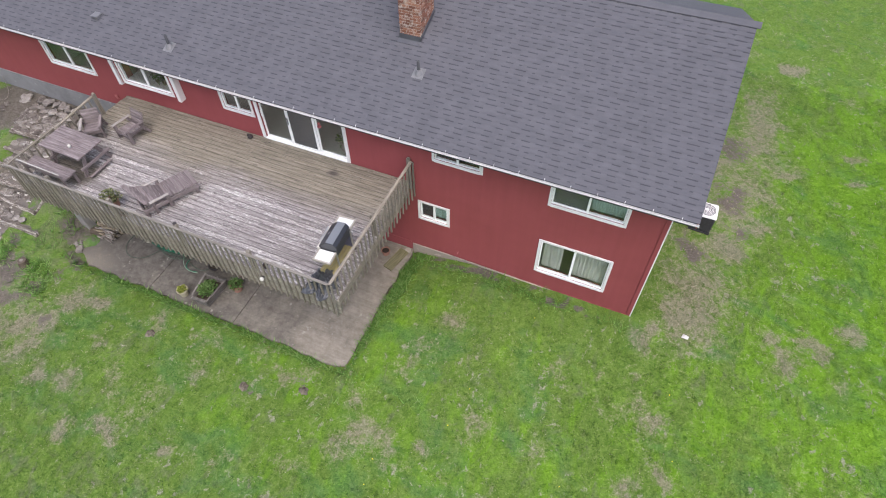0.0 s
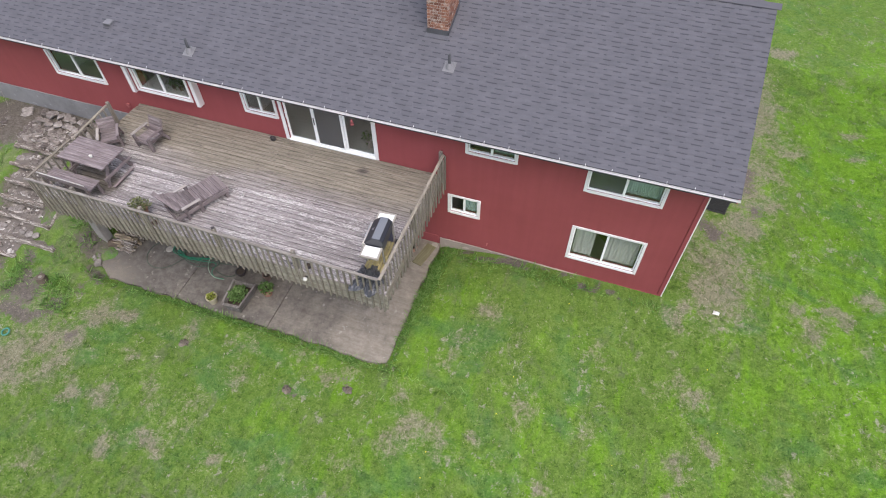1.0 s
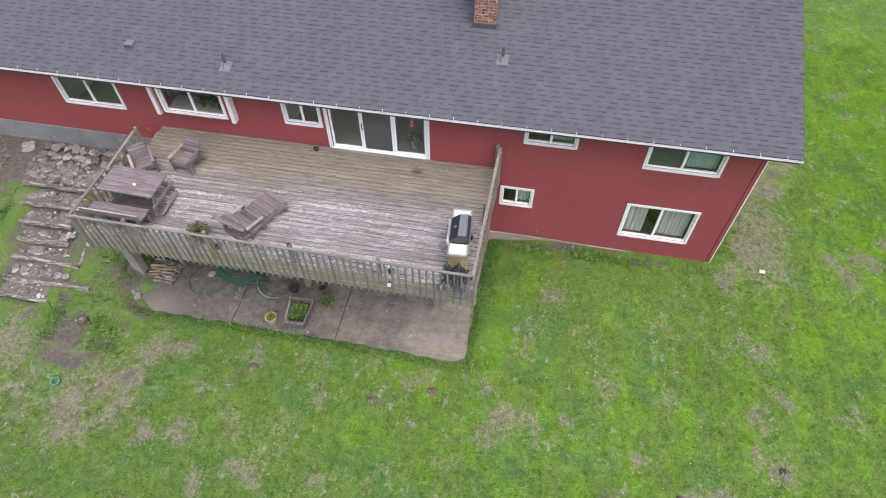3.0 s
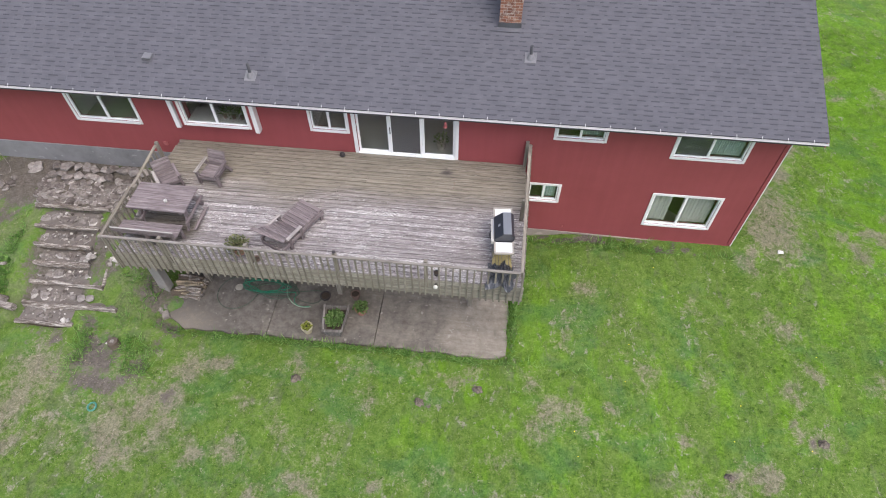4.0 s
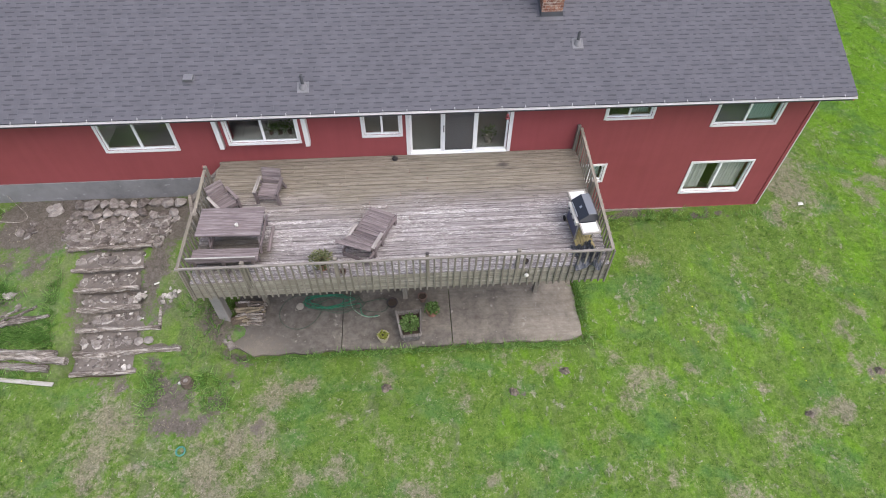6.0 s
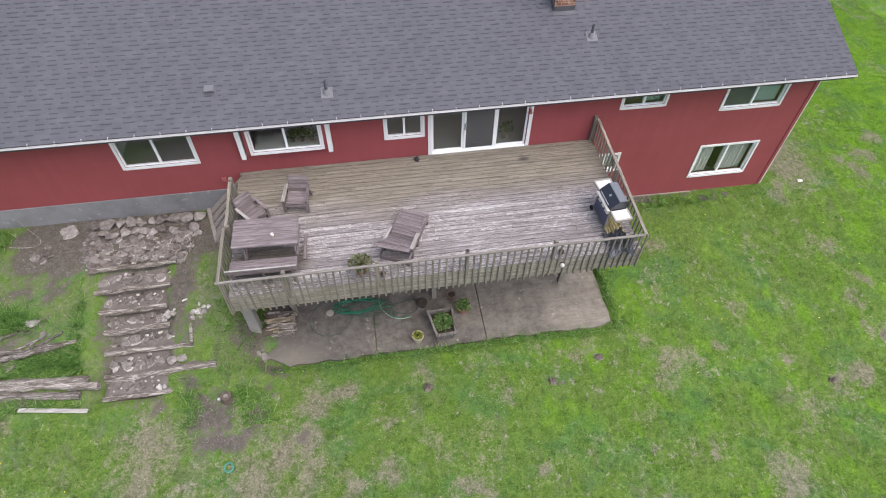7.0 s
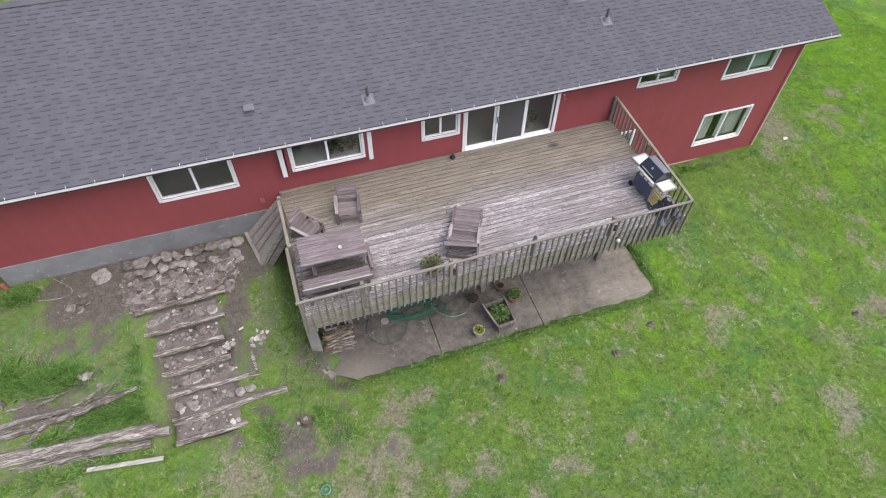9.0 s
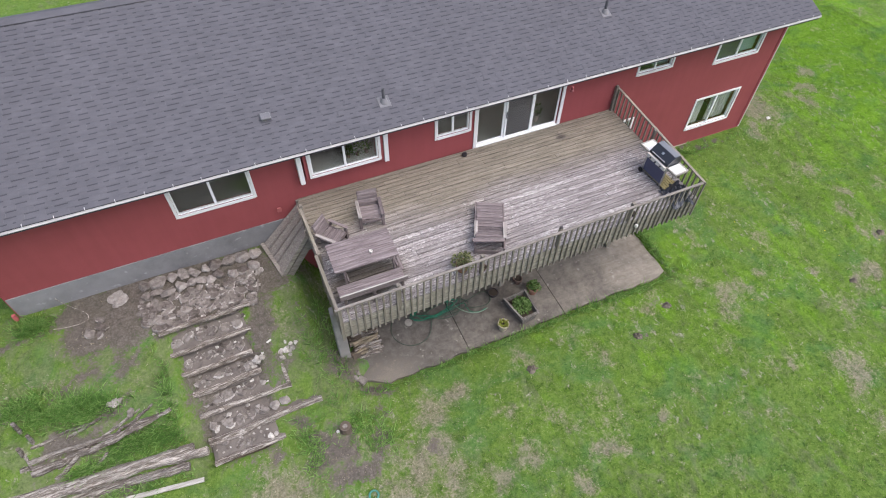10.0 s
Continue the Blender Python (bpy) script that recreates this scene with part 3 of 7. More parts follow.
# worn places in the lawn: x, y, half-widths, strength
BARE_BANK = [
    (-21.6, -0.5, 1.9, 0.8, 1.0), (-22.0, -1.25, 1.3, 0.7, 0.95), (-24.1, -0.75, 0.5, 0.3, 0.7), (-22.9, -2.35, 1.1, 0.45, 0.60), (-21.9, -2.0, 0.5, 0.3, 0.55), (-22.6, -2.2, 1.7, 1.0, 0.40), (-17.6, -2.6, 0.8, 1.7, 0.38), (-22.6, -4.0, 1.8, 0.4, 0.42), (-23.1, -3.5, 1.1, 0.2, 0.8), (-21.7, -2.2, 0.5, 0.4, 0.62), (-22.05, -3.2, 0.45, 0.4, 0.7),
    (-19.7, -0.8, 2.6, 1.3, 1.0), (-19.7, -3.3, 1.02, 2.1, 1.0), (-23.2, -3.75, 1.2, 0.35, 0.75), (-21.7, -3.7, 0.9, 0.25, 0.6), (-22.8, -4.55, 2.0, 0.35, 0.6),
    (-18.5, -2.5, 0.32, 1.4, 0.85), (-17.9, -1.2, 0.6, 0.6, 0.66), (-18.4, -2.2, 0.28, 1.2, 0.8), (-17.6, -2.4, 0.6, 0.8, 0.42), (-17.0, -3.7, 0.5, 0.5, 0.8), (-18.2, -4.75, 0.6, 0.35, 0.75)]
BARE_YARD = [
    (-3.2, -8.8, 0.35, 0.3, 0.32), (-3.9, -9.5, 0.35, 0.5, 0.32), (-17.9, -5.75, 0.75, 0.55, 0.80), (-17.3, -6.35, 0.9, 0.45, 0.74), (-16.6, -6.0, 0.7, 0.4, 0.62), (-17.45, -5.2, 0.5, 0.25, 0.66), (-16.4, -5.25, 0.5, 0.3, 0.55),
    (-16.3, -4.6, 0.7, 0.25, 0.8), (-16.8, -3.9, 0.35, 0.5, 0.85), (-19.0, -5.4, 0.45, 0.5, 0.55), (-15.6, -6.6, 0.35, 0.4, 0.55), (-7.47, -5.2, 0.35, 0.4, 0.45), (-8.92, -5.95, 0.25, 0.22, 0.7),
    (-12.3, -5.65, 0.3, 0.25, 0.5), (1.54, -5.74, 0.3, 0.25, 0.6), (-1.0, -6.85, 0.25, 0.2, 0.5), (-5.0, -0.26, 1.5, 0.17, 1.0), (-2.2, -0.2, 2.0, 0.11, 0.75), (1.9, 8.6, 0.9, 1.2, 0.62), (2.2, 5.9, 0.9, 1.1, 0.62), (1.3, 3.2, 0.5, 0.7, 0.72), (2.6, 4.4, 0.6, 0.5, 0.55)]
# dead straw-coloured grass: x, y, radius
DRY_PATH = [
    (-19.2, -5.6, 0.5), (-19.25, -6.1, 0.5), (-19.15, -6.7, 0.6), (-19.4, -7.15, 0.7), (-18.2, -7.4, 0.45), (-19.0, -8.15, 0.4), (-16.65, -7.55, 0.45), (-16.5, -8.0, 0.5), (-16.0, -8.2, 0.4),
    (-15.55, -6.55, 0.5), (-15.3, -7.05, 0.45), (-15.2, -5.6, 0.5), (-14.5, -5.5, 0.4), (-14.4, -7.85, 0.4), (-13.4, -6.6, 0.35), (-13.45, -7.7, 0.4), (-16.1, -6.9, 0.35), (-12.5, -8.7, 0.4), (-11.5, -8.35, 0.35)]
DRY_FRONT = [
    (-12.4, -5.25, 0.5), (-10.8, -5.3, 0.35), (-9.0, -5.15, 0.3), (-8.0, -5.15, 0.35), (-7.4, -4.85, 0.5), (-6.1, -4.9, 0.3), (-5.75, -6.5, 0.28), (-6.85, -7.35, 0.40), (-6.35, -7.2, 0.35),
    (-8.9, -7.85, 0.30), (-9.65, -8.3, 0.35), (-11.7, -8.35, 0.35), (-8.3, -7.75, 0.2), (-5.95, -8.0, 0.3), (-4.5, -1.9, 0.5), (-3.85, -3.3, 0.3), (-5.2, -3.9, 0.3), (-5.05, -3.05, 0.35),
    (-5.5, -5.85, 0.25), (-3.0, -5.9, 0.35), (-4.65, -6.1, 0.3), (-3.8, -5.5, 0.3), (-2.5, -7.2, 0.3), (-3.2, -8.85, 0.6), (-3.9, -9.5, 0.6), (-5.2, -8.5, 0.4), (-7.0, -9.2, 0.4), (-2.7, -3.9, 0.25)]
DRY_SIDE = [
    (2.2, 11.7, 0.6), (3.4, 10.7, 0.6), (2.4, 9.5, 0.7), (3.65, 8.1, 0.65), (3.4, 6.7, 0.6), (3.8, 14.9, 0.6), (2.25, 5.3, 0.7), (3.0, 4.9, 0.6), (1.65, 1.8, 0.6), (1.45, 0.55, 0.7), (0.6, -0.2, 0.45),
    (0.95, 0.85, 0.5), (4.2, 0.45, 0.45), (3.75, 1.05, 0.45), (4.8, 1.1, 0.35), (5.85, 1.95, 0.4), (5.85, 6.1, 0.3), (6.0, 8.7, 0.35), (6.05, 10.0, 0.3), (2.2, 3.7, 0.6), (1.3, 7.4, 0.8),
    (1.54, -5.74, 0.4), (-1.05, -6.85, 0.25), (-0.2, -6.65, 0.4), (0.05, -6.9, 0.4), (0.95, -5.4, 0.35), (1.0, -4.5, 0.4), (-2.0, -6.05, 0.3), (0.4, -0.6, 0.4), (-0.45, -1.85, 0.25), (1.85, -3.8, 0.3)]
FRESH = [(-3.0, -6.5, 7.0, 4.5, 0.34), (8.5, 4.0, 5.5, 13.0, 0.95), (3.0, -3.0, 4.0, 3.5, 0.45), (-9.0, -5.2, 4.0, 1.0, 0.40), (-6.0, -3.0, 1.2, 2.5, 0.5), (-2.0, -2.2, 2.5, 0.8, 0.3), (-3.0, -4.5, 2.5, 1.5, 0.35), (-8.5, -7.0, 3.0, 1.0, 0.3), (-13.0, -7.5, 3.0, 1.5, 0.15), (-21.5, -5.6, 1.5, 0.6, 0.5)]
GX = np.concatenate([-32 - np.geomspace(400, 1.0, 14), np.arange(-32, 16.01, 0.16), 16 + np.geomspace(1.0, 400, 14)])
GY = np.concatenate([-15 - np.geomspace(400, 1.0, 14), np.arange(-15, 22.01, 0.16), 22 + np.geomspace(1.0, 400, 14)])
gx, gy = np.meshgrid(GX, GY, indexing="ij")
gz = ground_z(gx, gy)


def field(scale, z, octaves=4):
    return np.array([[noise.fractal(Vector((x * scale, y * scale, z)), 1.0, 2.0, octaves) for y in GY] for x in GX])


patchy, shift_x, shift_y = field(0.6, 3.0), field(1.3, 9.0, 5), field(1.3, 15.0, 5)
wx, wy = gx + 0.40 * shift_x, gy + 0.40 * shift_y


def spots(rows):
    out = np.zeros_like(gx)
    for bx, by, rx, ry, s in rows:
        out = np.maximum(out, s * np.exp(-(((wx - bx) / rx) ** 2 + ((wy - by) / ry) ** 2) ** 1.2))
    return out


bare = np.clip(np.maximum(spots(BARE_BANK), spots(BARE_YARD)), 0, 1)
rs = random.Random(77)
DRY = [(x, y, r * rs.uniform(0.75, 1.25), r * rs.uniform(0.6, 1.0), rs.uniform(0.58, 0.82)) for x, y, r in DRY_FRONT]
DRY += [(x, y, r * rs.uniform(0.8, 1.35), r * rs.uniform(0.7, 1.1), rs.uniform(0.82, 1.05)) for x, y, r in DRY_SIDE]
DRY += [(x, y, r * rs.uniform(0.9, 1.5), r * rs.uniform(0.8, 1.2), rs.uniform(0.75, 1.0)) for x, y, r in DRY_PATH]
DRY += [(-17.5, -6.0, 1.2, 0.8, 0.7), (-19.2, -6.7, 0.9, 1.5, 0.72), (-16.4, -6.9, 2.0, 1.6, 0.52), (1.6, 1.6, 1.3, 2.6, 0.78), (2.4, 6.0, 1.1, 3.0, 0.75), (2.8, 10.0, 1.1, 4.0, 0.75), (1.0, 5.0, 0.9, 6.0, 0.6), (-3.5, -9.1, 0.9, 0.8, 0.85), (-5.2, -8.5, 0.6, 0.3, 0.8), (-22.0, -7.5, 3.0, 1.6, 0.36)]
for _ in range(150):
    sx, sy = (rs.uniform(1, 13), rs.uniform(-8, 15)) if rs.random() < 0.35 else (rs.uniform(-24, 10), rs.uniform(-12, -1.0))
    DRY.append((sx, sy, rs.uniform(0.08, 0.30), rs.uniform(0.08, 0.26), rs.uniform(0.3, 0.55)))
straw = np.clip(np.maximum(spots(DRY), np.clip(patchy - 0.02, 0, 1) * 0.8), 0, 1)
DULL = [(-17.2, -4.2, 1.0, 1.0, 1.0), (-22.5, -3.0, 4.0, 3.2, 1.0), (-17.5, -3.0, 1.6, 3.0, 1.0), (-17.5, -7.2, 3.5, 2.5, 0.6), (-12.0, -9.5, 5.0, 2.0, 0.4)]
fresh = np.clip(spots(FRESH), 0, 1) - 1.1 * spots(DULL)


def ground_sheet():
    nx, ny = gx.shape
    idx = np.arange(nx * ny).reshape(nx, ny)
    quads = np.stack([idx[:-1, :-1], idx[1:, :-1], idx[1:, 1:], idx[:-1, 1:]], -1).reshape(-1, 4)
    me = bpy.data.meshes.new("ground")
    me.from_pydata(np.stack([gx, gy, gz], -1).reshape(-1, 3).tolist(), [], quads.tolist())
    for key, grid in (("bare", bare), ("straw", straw), ("fresh", fresh)):
        me.attributes.new(key, "FLOAT", "POINT").data.foreach_set("value", grid.ravel().astype(np.float32))
    me.polygons.foreach_set("use_smooth", [True] * len(me.polygons))
    me.materials.append(M_GROUND)
    return tagged(new("ground", me), "green lawn with worn soil patches sloping from the house", "ground", kind="structure")


ground_sheet()


def sample(grid, x, y):
    i = np.clip(np.searchsorted(GX, x) - 1, 0, len(GX) - 2)
    j = np.clip(np.searchsorted(GY, y) - 1, 0, len(GY) - 2)
    u, v = (x - GX[i]) / (GX[i + 1] - GX[i]), (y - GY[j]) / (GY[j + 1] - GY[j])
    return grid[i, j] * (1 - u) * (1 - v) + grid[i + 1, j] * u * (1 - v) + grid[i, j + 1] * (1 - u) * v + grid[i + 1, j + 1] * u * v


def inside(x, y, x0, x1, y0, y1):
    return (x > x0) & (x < x1) & (y > y0) & (y < y1)


def blades(name, x, y, height, width, lean, per, mat, label, rng):
    """Tufts of narrow leaves standing on the ground, all in one mesh."""
    x, y = np.repeat(x, per), np.repeat(y, per)
    n = len(x)
    h = np.repeat(height, per) * rng.uniform(0.6, 1.3, n)
    x = x + rng.normal(0, 0.025, n)
    y = y + rng.normal(0, 0.025, n)
    z = sample(gz, x, y)
    a = rng.uniform(0, 2 * np.pi, n)
    b = rng.uniform(0, 2 * np.pi, n)
    k = lean * rng.uniform(0.65, 1.3, n) * h
    w = width * rng.uniform(0.6, 1.4, n)
    v = np.empty((n, 3, 3))
    v[:, 0] = np.stack([x - np.cos(a) * w, y - np.sin(a) * w, z - 0.02], -1)
    v[:, 1] = np.stack([x + np.cos(a) * w, y + np.sin(a) * w, z - 0.02], -1)
    v[:, 2] = np.stack([x + np.cos(b) * k, y + np.sin(b) * k, z + h], -1)
    # wind every leaf so that its face looks up
    down = np.cross(v[:, 1] - v[:, 0], v[:, 2] - v[:, 0])[:, 2] < 0
    v[down] = v[down][:, [1, 0, 2]]
    me = bpy.data.meshes.new(name)
    me.from_pydata(v.reshape(-1, 3).tolist(), [], np.arange(3 * n).reshape(-1, 3).tolist())
    for key, grid in (("bare", bare), ("straw", straw), ("fresh", fresh)):
        me.attributes.new(key, "FLOAT", "POINT").data.foreach_set("value", np.repeat(sample(grid, x, y), 3).astype(np.float32))
    me.materials.append(mat)
    # thin leaves are lit like the sward they stand in
    up = np.stack([rng.normal(0, 0.2, n), rng.normal(0, 0.2, n), np.ones(n)], -1)
    up /= np.linalg.norm(up, axis=1)[:, None]
    me.normals_split_custom_set_from_vertices(np.repeat(up, 3, axis=0).tolist())
    return tagged(new(name, me), label, "grass", kind="stuff")


rng = np.random.default_rng(5)


def lawn_points(count, x0, x1, y0, y1):
    x, y = rng.uniform(x0, x1, count), rng.uniform(y0, y1, count)
    off = inside(x, y, -24.0, 0.05, 0, 8.7) | inside(x, y, -16.6, -6.7, -4.5, 0.1) | inside(x, y, -21.1, -18.6, -5.1, 0) | inside(x, y, -22, -17.8, -1.7, 0)
    return x[~off], y[~off]


px, py = lawn_points(165000, -29, 12, -13.5, 14)
fx, fy = lawn_points(42000, -1, 22, -4, 34)
px, py = np.concatenate([px, fx]), np.concatenate([py, fy])
pb = np.clip(sample(bare, px, py), 0, 1)
ps = sample(straw, px, py)
keep = rng.uniform(0, 1, len(px)) > pb * 1.2 + ps * 0.5
thick = np.clip(1.15 - pb[keep], 0.3, 1.2)
blades("lawn_grass", px[keep], py[keep], 0.040 * thick, 0.015, 2.2, 3, M_LAWN, "short uneven green lawn grass on the yard", rng)
dry = rng.uniform(0, 1, len(px)) < 0.012 + 0.40 * ps + 0.06 * pb
blades("dry_grass", px[dry], py[dry], np.full(dry.sum(), 0.032), 0.010, 2.3, 3, M_STRAW, "straw-coloured dead grass on thin lawn", rng)
# longer tufts on the bank, along the wall and round the patio
tx, ty = [], []
for cx, cy, sx, sy, count in ((-23.65, -0.45, 0.22, 0.16, 170), (-23.9, -2.55, 0.35, 0.2, 200), (-23.2, -2.95, 0.4, 0.17, 260), (-22.6, -3.15, 0.3, 0.15, 200), (-21.9, -4.02, 0.35, 0.12, 220),
                              (-21.2, -4.15, 0.4, 0.13, 160), (-20.95, -3.3, 0.15, 0.5, 140), (-22.9, -4.2, 0.3, 0.08, 120), (-17.2, -3.3, 0.3, 0.6, 140), (-16.95, -2.0, 0.12, 0.5, 30), (-18.25, -5.55, 0.16, 0.35, 110),
                              (-17.0, -5.35, 0.3, 0.15, 70), (-16.6, -5.9, 0.3, 0.2, 60), (-3.6, -0.42, 1.7, 0.10, 160), (-6.42, -1.2, 0.10, 0.7, 160),
                              (-22.6, -4.95, 0.9, 0.12, 150), (-11.5, -4.58, 2.6, 0.06, 300), (-6.58, -2.4, 0.05, 1.2, 220), (-8.2, -4.55, 0.9, 0.05, 90)):
    tx.append(rng.normal(cx, sx, count))
    ty.append(rng.normal(cy, sy, count))
tx, ty = np.concatenate(tx), np.concatenate(ty)
ok = ~inside(tx, ty, -16.55, -6.7, -4.5, 0.2) & (ty < -0.04) & ~inside(tx, ty, -20.9, -18.7, -5.1, -1.5)
blades("long_grass", tx[ok], ty[ok], rng.uniform(0.08, 0.17, ok.sum()), 0.015, 1.3, 5, M_BLADE, "long uncut grass tufts along banks and edges", rng)


def dandelions():
    bm = bmesh.new()
    r2 = random.Random(8)
    for _ in range(26):
        x, y = (r2.uniform(-5, 5), r2.uniform(-9, -1)) if r2.random() < 0.5 else (r2.uniform(-26, -20), r2.uniform(-9, -5.2))
        z = float(sample(gz, np.array([x]), np.array([y]))[0])
        revolve(bm, [(0.0, 0.045), (0.015, 0.05), (0.012, 0.058), (0, 0.061)], x, y, z, 7)
    single("dandelions", bm, M_DANDELION, "small yellow dandelion heads scattered in the lawn", "flower", kind="stuff")


dandelions()

# ---------------------------------------------------------------- house shell
X0, X1, DEPTH, EAVE = -23.9, 0.0, 8.6, 4.52
PITCH = 0.417
ROOF_Y, ROOF_Z, RIDGE_Y = -0.58, 4.66, 4.22
RIDGE_Z = ROOF_Z + PITCH * (RIDGE_Y - ROOF_Y)


def roof_z(y):
    return ROOF_Z + PITCH * (y - ROOF_Y)


house = thing("house", "long red house with white trim and grey shingle roof", "house")
OPEN = [  # x0, x1, z0, z1 of the openings through the garden wall
    (-19.536, -17.694, 3.224, 4.346), (-16.156, -14.354, 3.474, 4.376), (-12.586, -11.614, 3.444, 4.366), (-11.348, -8.612, 2.702, 4.398),
    (-5.906, -4.654, 3.754, 4.386), (-2.806, -0.954, 0.724, 1.926), (-2.766, -0.964, 3.394, 4.436), (-6.386, -5.554, 1.374, 1.976)]


def wall_with_holes(x0, x1, z0, z1, y0, y1, holes):
    bm = bmesh.new()
    xs = sorted({x0, x1, *[h[0] for h in holes], *[h[1] for h in holes]})
    zs = sorted({z0, z1, *[h[2] for h in holes], *[h[3] for h in holes]})
    solid = {}
    for i in range(len(xs) - 1):
        for k in range(len(zs) - 1):
            cx, cz = (xs[i] + xs[i + 1]) / 2, (zs[k] + zs[k + 1]) / 2
            solid[i, k] = not any(h[0] < cx < h[1] and h[2] < cz < h[3] for h in holes)
    vs = {}

    def v(i, k, s):
        if (i, k, s) not in vs:
            vs[i, k, s] = bm.verts.new((xs[i], y1 if s else y0, zs[k]))
        return vs[i, k, s]

    for (i, k), on in solid.items():
        if not on:
            continue
        bm.faces.new((v(i, k, 0), v(i + 1, k, 0), v(i + 1, k + 1, 0), v(i, k + 1, 0)))
        bm.faces.new((v(i, k, 1), v(i, k + 1, 1), v(i + 1, k + 1, 1), v(i + 1, k, 1)))
        for di, dk, a, b in ((-1, 0, (i, k), (i, k + 1)), (1, 0, (i + 1, k + 1), (i + 1, k)), (0, -1, (i + 1, k), (i, k)), (0, 1, (i, k + 1), (i + 1, k + 1))):
            if not solid.get((i + di, k + dk), False):
                bm.faces.new((v(*a, 0), v(*b, 0), v(*b, 1), v(*a, 1)))
    return bm


part("wall", wall_with_holes(X0, X1, -0.7, EAVE + 0.07, 0.0, 0.15, OPEN), M_RED, house, "red painted siding")


def gable(x, outer):
    bm = bmesh.new()
    prof = [(0.15, -0.7), (DEPTH - 0.15, -0.7), (DEPTH - 0.15, EAVE), (RIDGE_Y, roof_z(RIDGE_Y) - 0.2), (0.15, EAVE)]
    a = [bm.verts.new((x, y, z)) for y, z in prof]
    b = [bm.verts.new((outer, y, z)) for y, z in prof]
    bm.faces.new(a)
    bm.faces.new(b[::-1])
    for i in range(5):
        bm.faces.new((a[i], b[i], b[(i + 1) % 5], a[(i + 1) % 5]))
    return bm


part("wall", gable(X1 - 0.15, X1), M_RED, house)
part("wall", gable(X0, X0 + 0.15), M_RED, house)
part("wall", box_bm(X0, X1, DEPTH - 0.15, DEPTH, -0.7, EAVE), M_RED, house)
part("inner_wall", box_bm(X0 + 0.16, X1 - 0.16, 4.0, 4.1, -0.6, EAVE - 0.1), M_INT, house)
for wx in (-20.2, -16.9, -13.0, -7.0, -3.6):
    part("inner_wall", box_bm(wx, wx + 0.1, 0.16, 3.99, -0.1, EAVE - 0.1), M_INT, house)
part("inner_floor", box_bm(X0 + 0.16, X1 - 0.16, 0.16, DEPTH - 0.16, 2.40, 2.60), M_INTFLOOR, house)
part("inner_floor", box_bm(X0 + 0.16, X1 - 0.16, 0.16, DEPTH - 0.16, -0.3, 0.0), M_INTFLOOR, house)
part("inner_ceiling", box_bm(X0 + 0.16, X1 - 0.16, 0.16, DEPTH - 0.16, EAVE - 0.08, EAVE), M_INT, house)
part("foundation", box_bm(X0 - 0.01, -16.45, -0.035, 0.0, 0.6, 2.13, bev=0.006), M_FOUND, house, "bare grey concrete foundation band")
part("foundation", box_bm(-6.75, X1 + 0.01, -0.02, 0.0, -0.8, 0.005, bev=0.005), M_RED, house, "red painted wall foot")
part("foundation", box_bm(-16.44, -6.76, -0.02, 0.0, -0.8, 0.1, bev=0.005), M_RED, house)


def footing():
    """A narrow pale concrete lip at the wall's foot that follows the falling ground."""
    bm = bmesh.new()
    xs = [-6.70, -5.6, -4.4, -3.2, -2.0, -0.9, 0.0]
    zs = [0.06, 0.07, 0.045, 0.02, -0.01, -0.05, -0.07]
    rows = [[bm.verts.new((x, y, z + dz)) for y, dz in ((-0.021, 0.0), (-0.05, -0.008), (-0.052, -0.5), (-0.021, -0.5))] for x, z in zip(xs, zs)]
    for a, b in zip(rows, rows[1:]):
        for k in range(4):
            bm.faces.new((a[k], a[(k + 1) % 4], b[(k + 1) % 4], b[k]))
    bm.faces.new(rows[0])
    bm.faces.new(rows[-1][::-1])
    part("foundation", bm, M_LIP, house, "pale concrete lip at the wall foot")


footing()
part("corner_board", box_bm(-0.10, 0.012, -0.022, -0.001, 0.05, EAVE, bev=0.004), M_RED, house)
part("corner_board", box_bm(0.001, 0.03, -0.03, 0.10, 0.0, EAVE, bev=0.004), M_WHITE, house, "white corner board")
part("corner_board", box_bm(X0 - 0.03, X0 - 0.001, -0.03, 0.10, 1.3, EAVE, bev=0.004), M_RED, house)


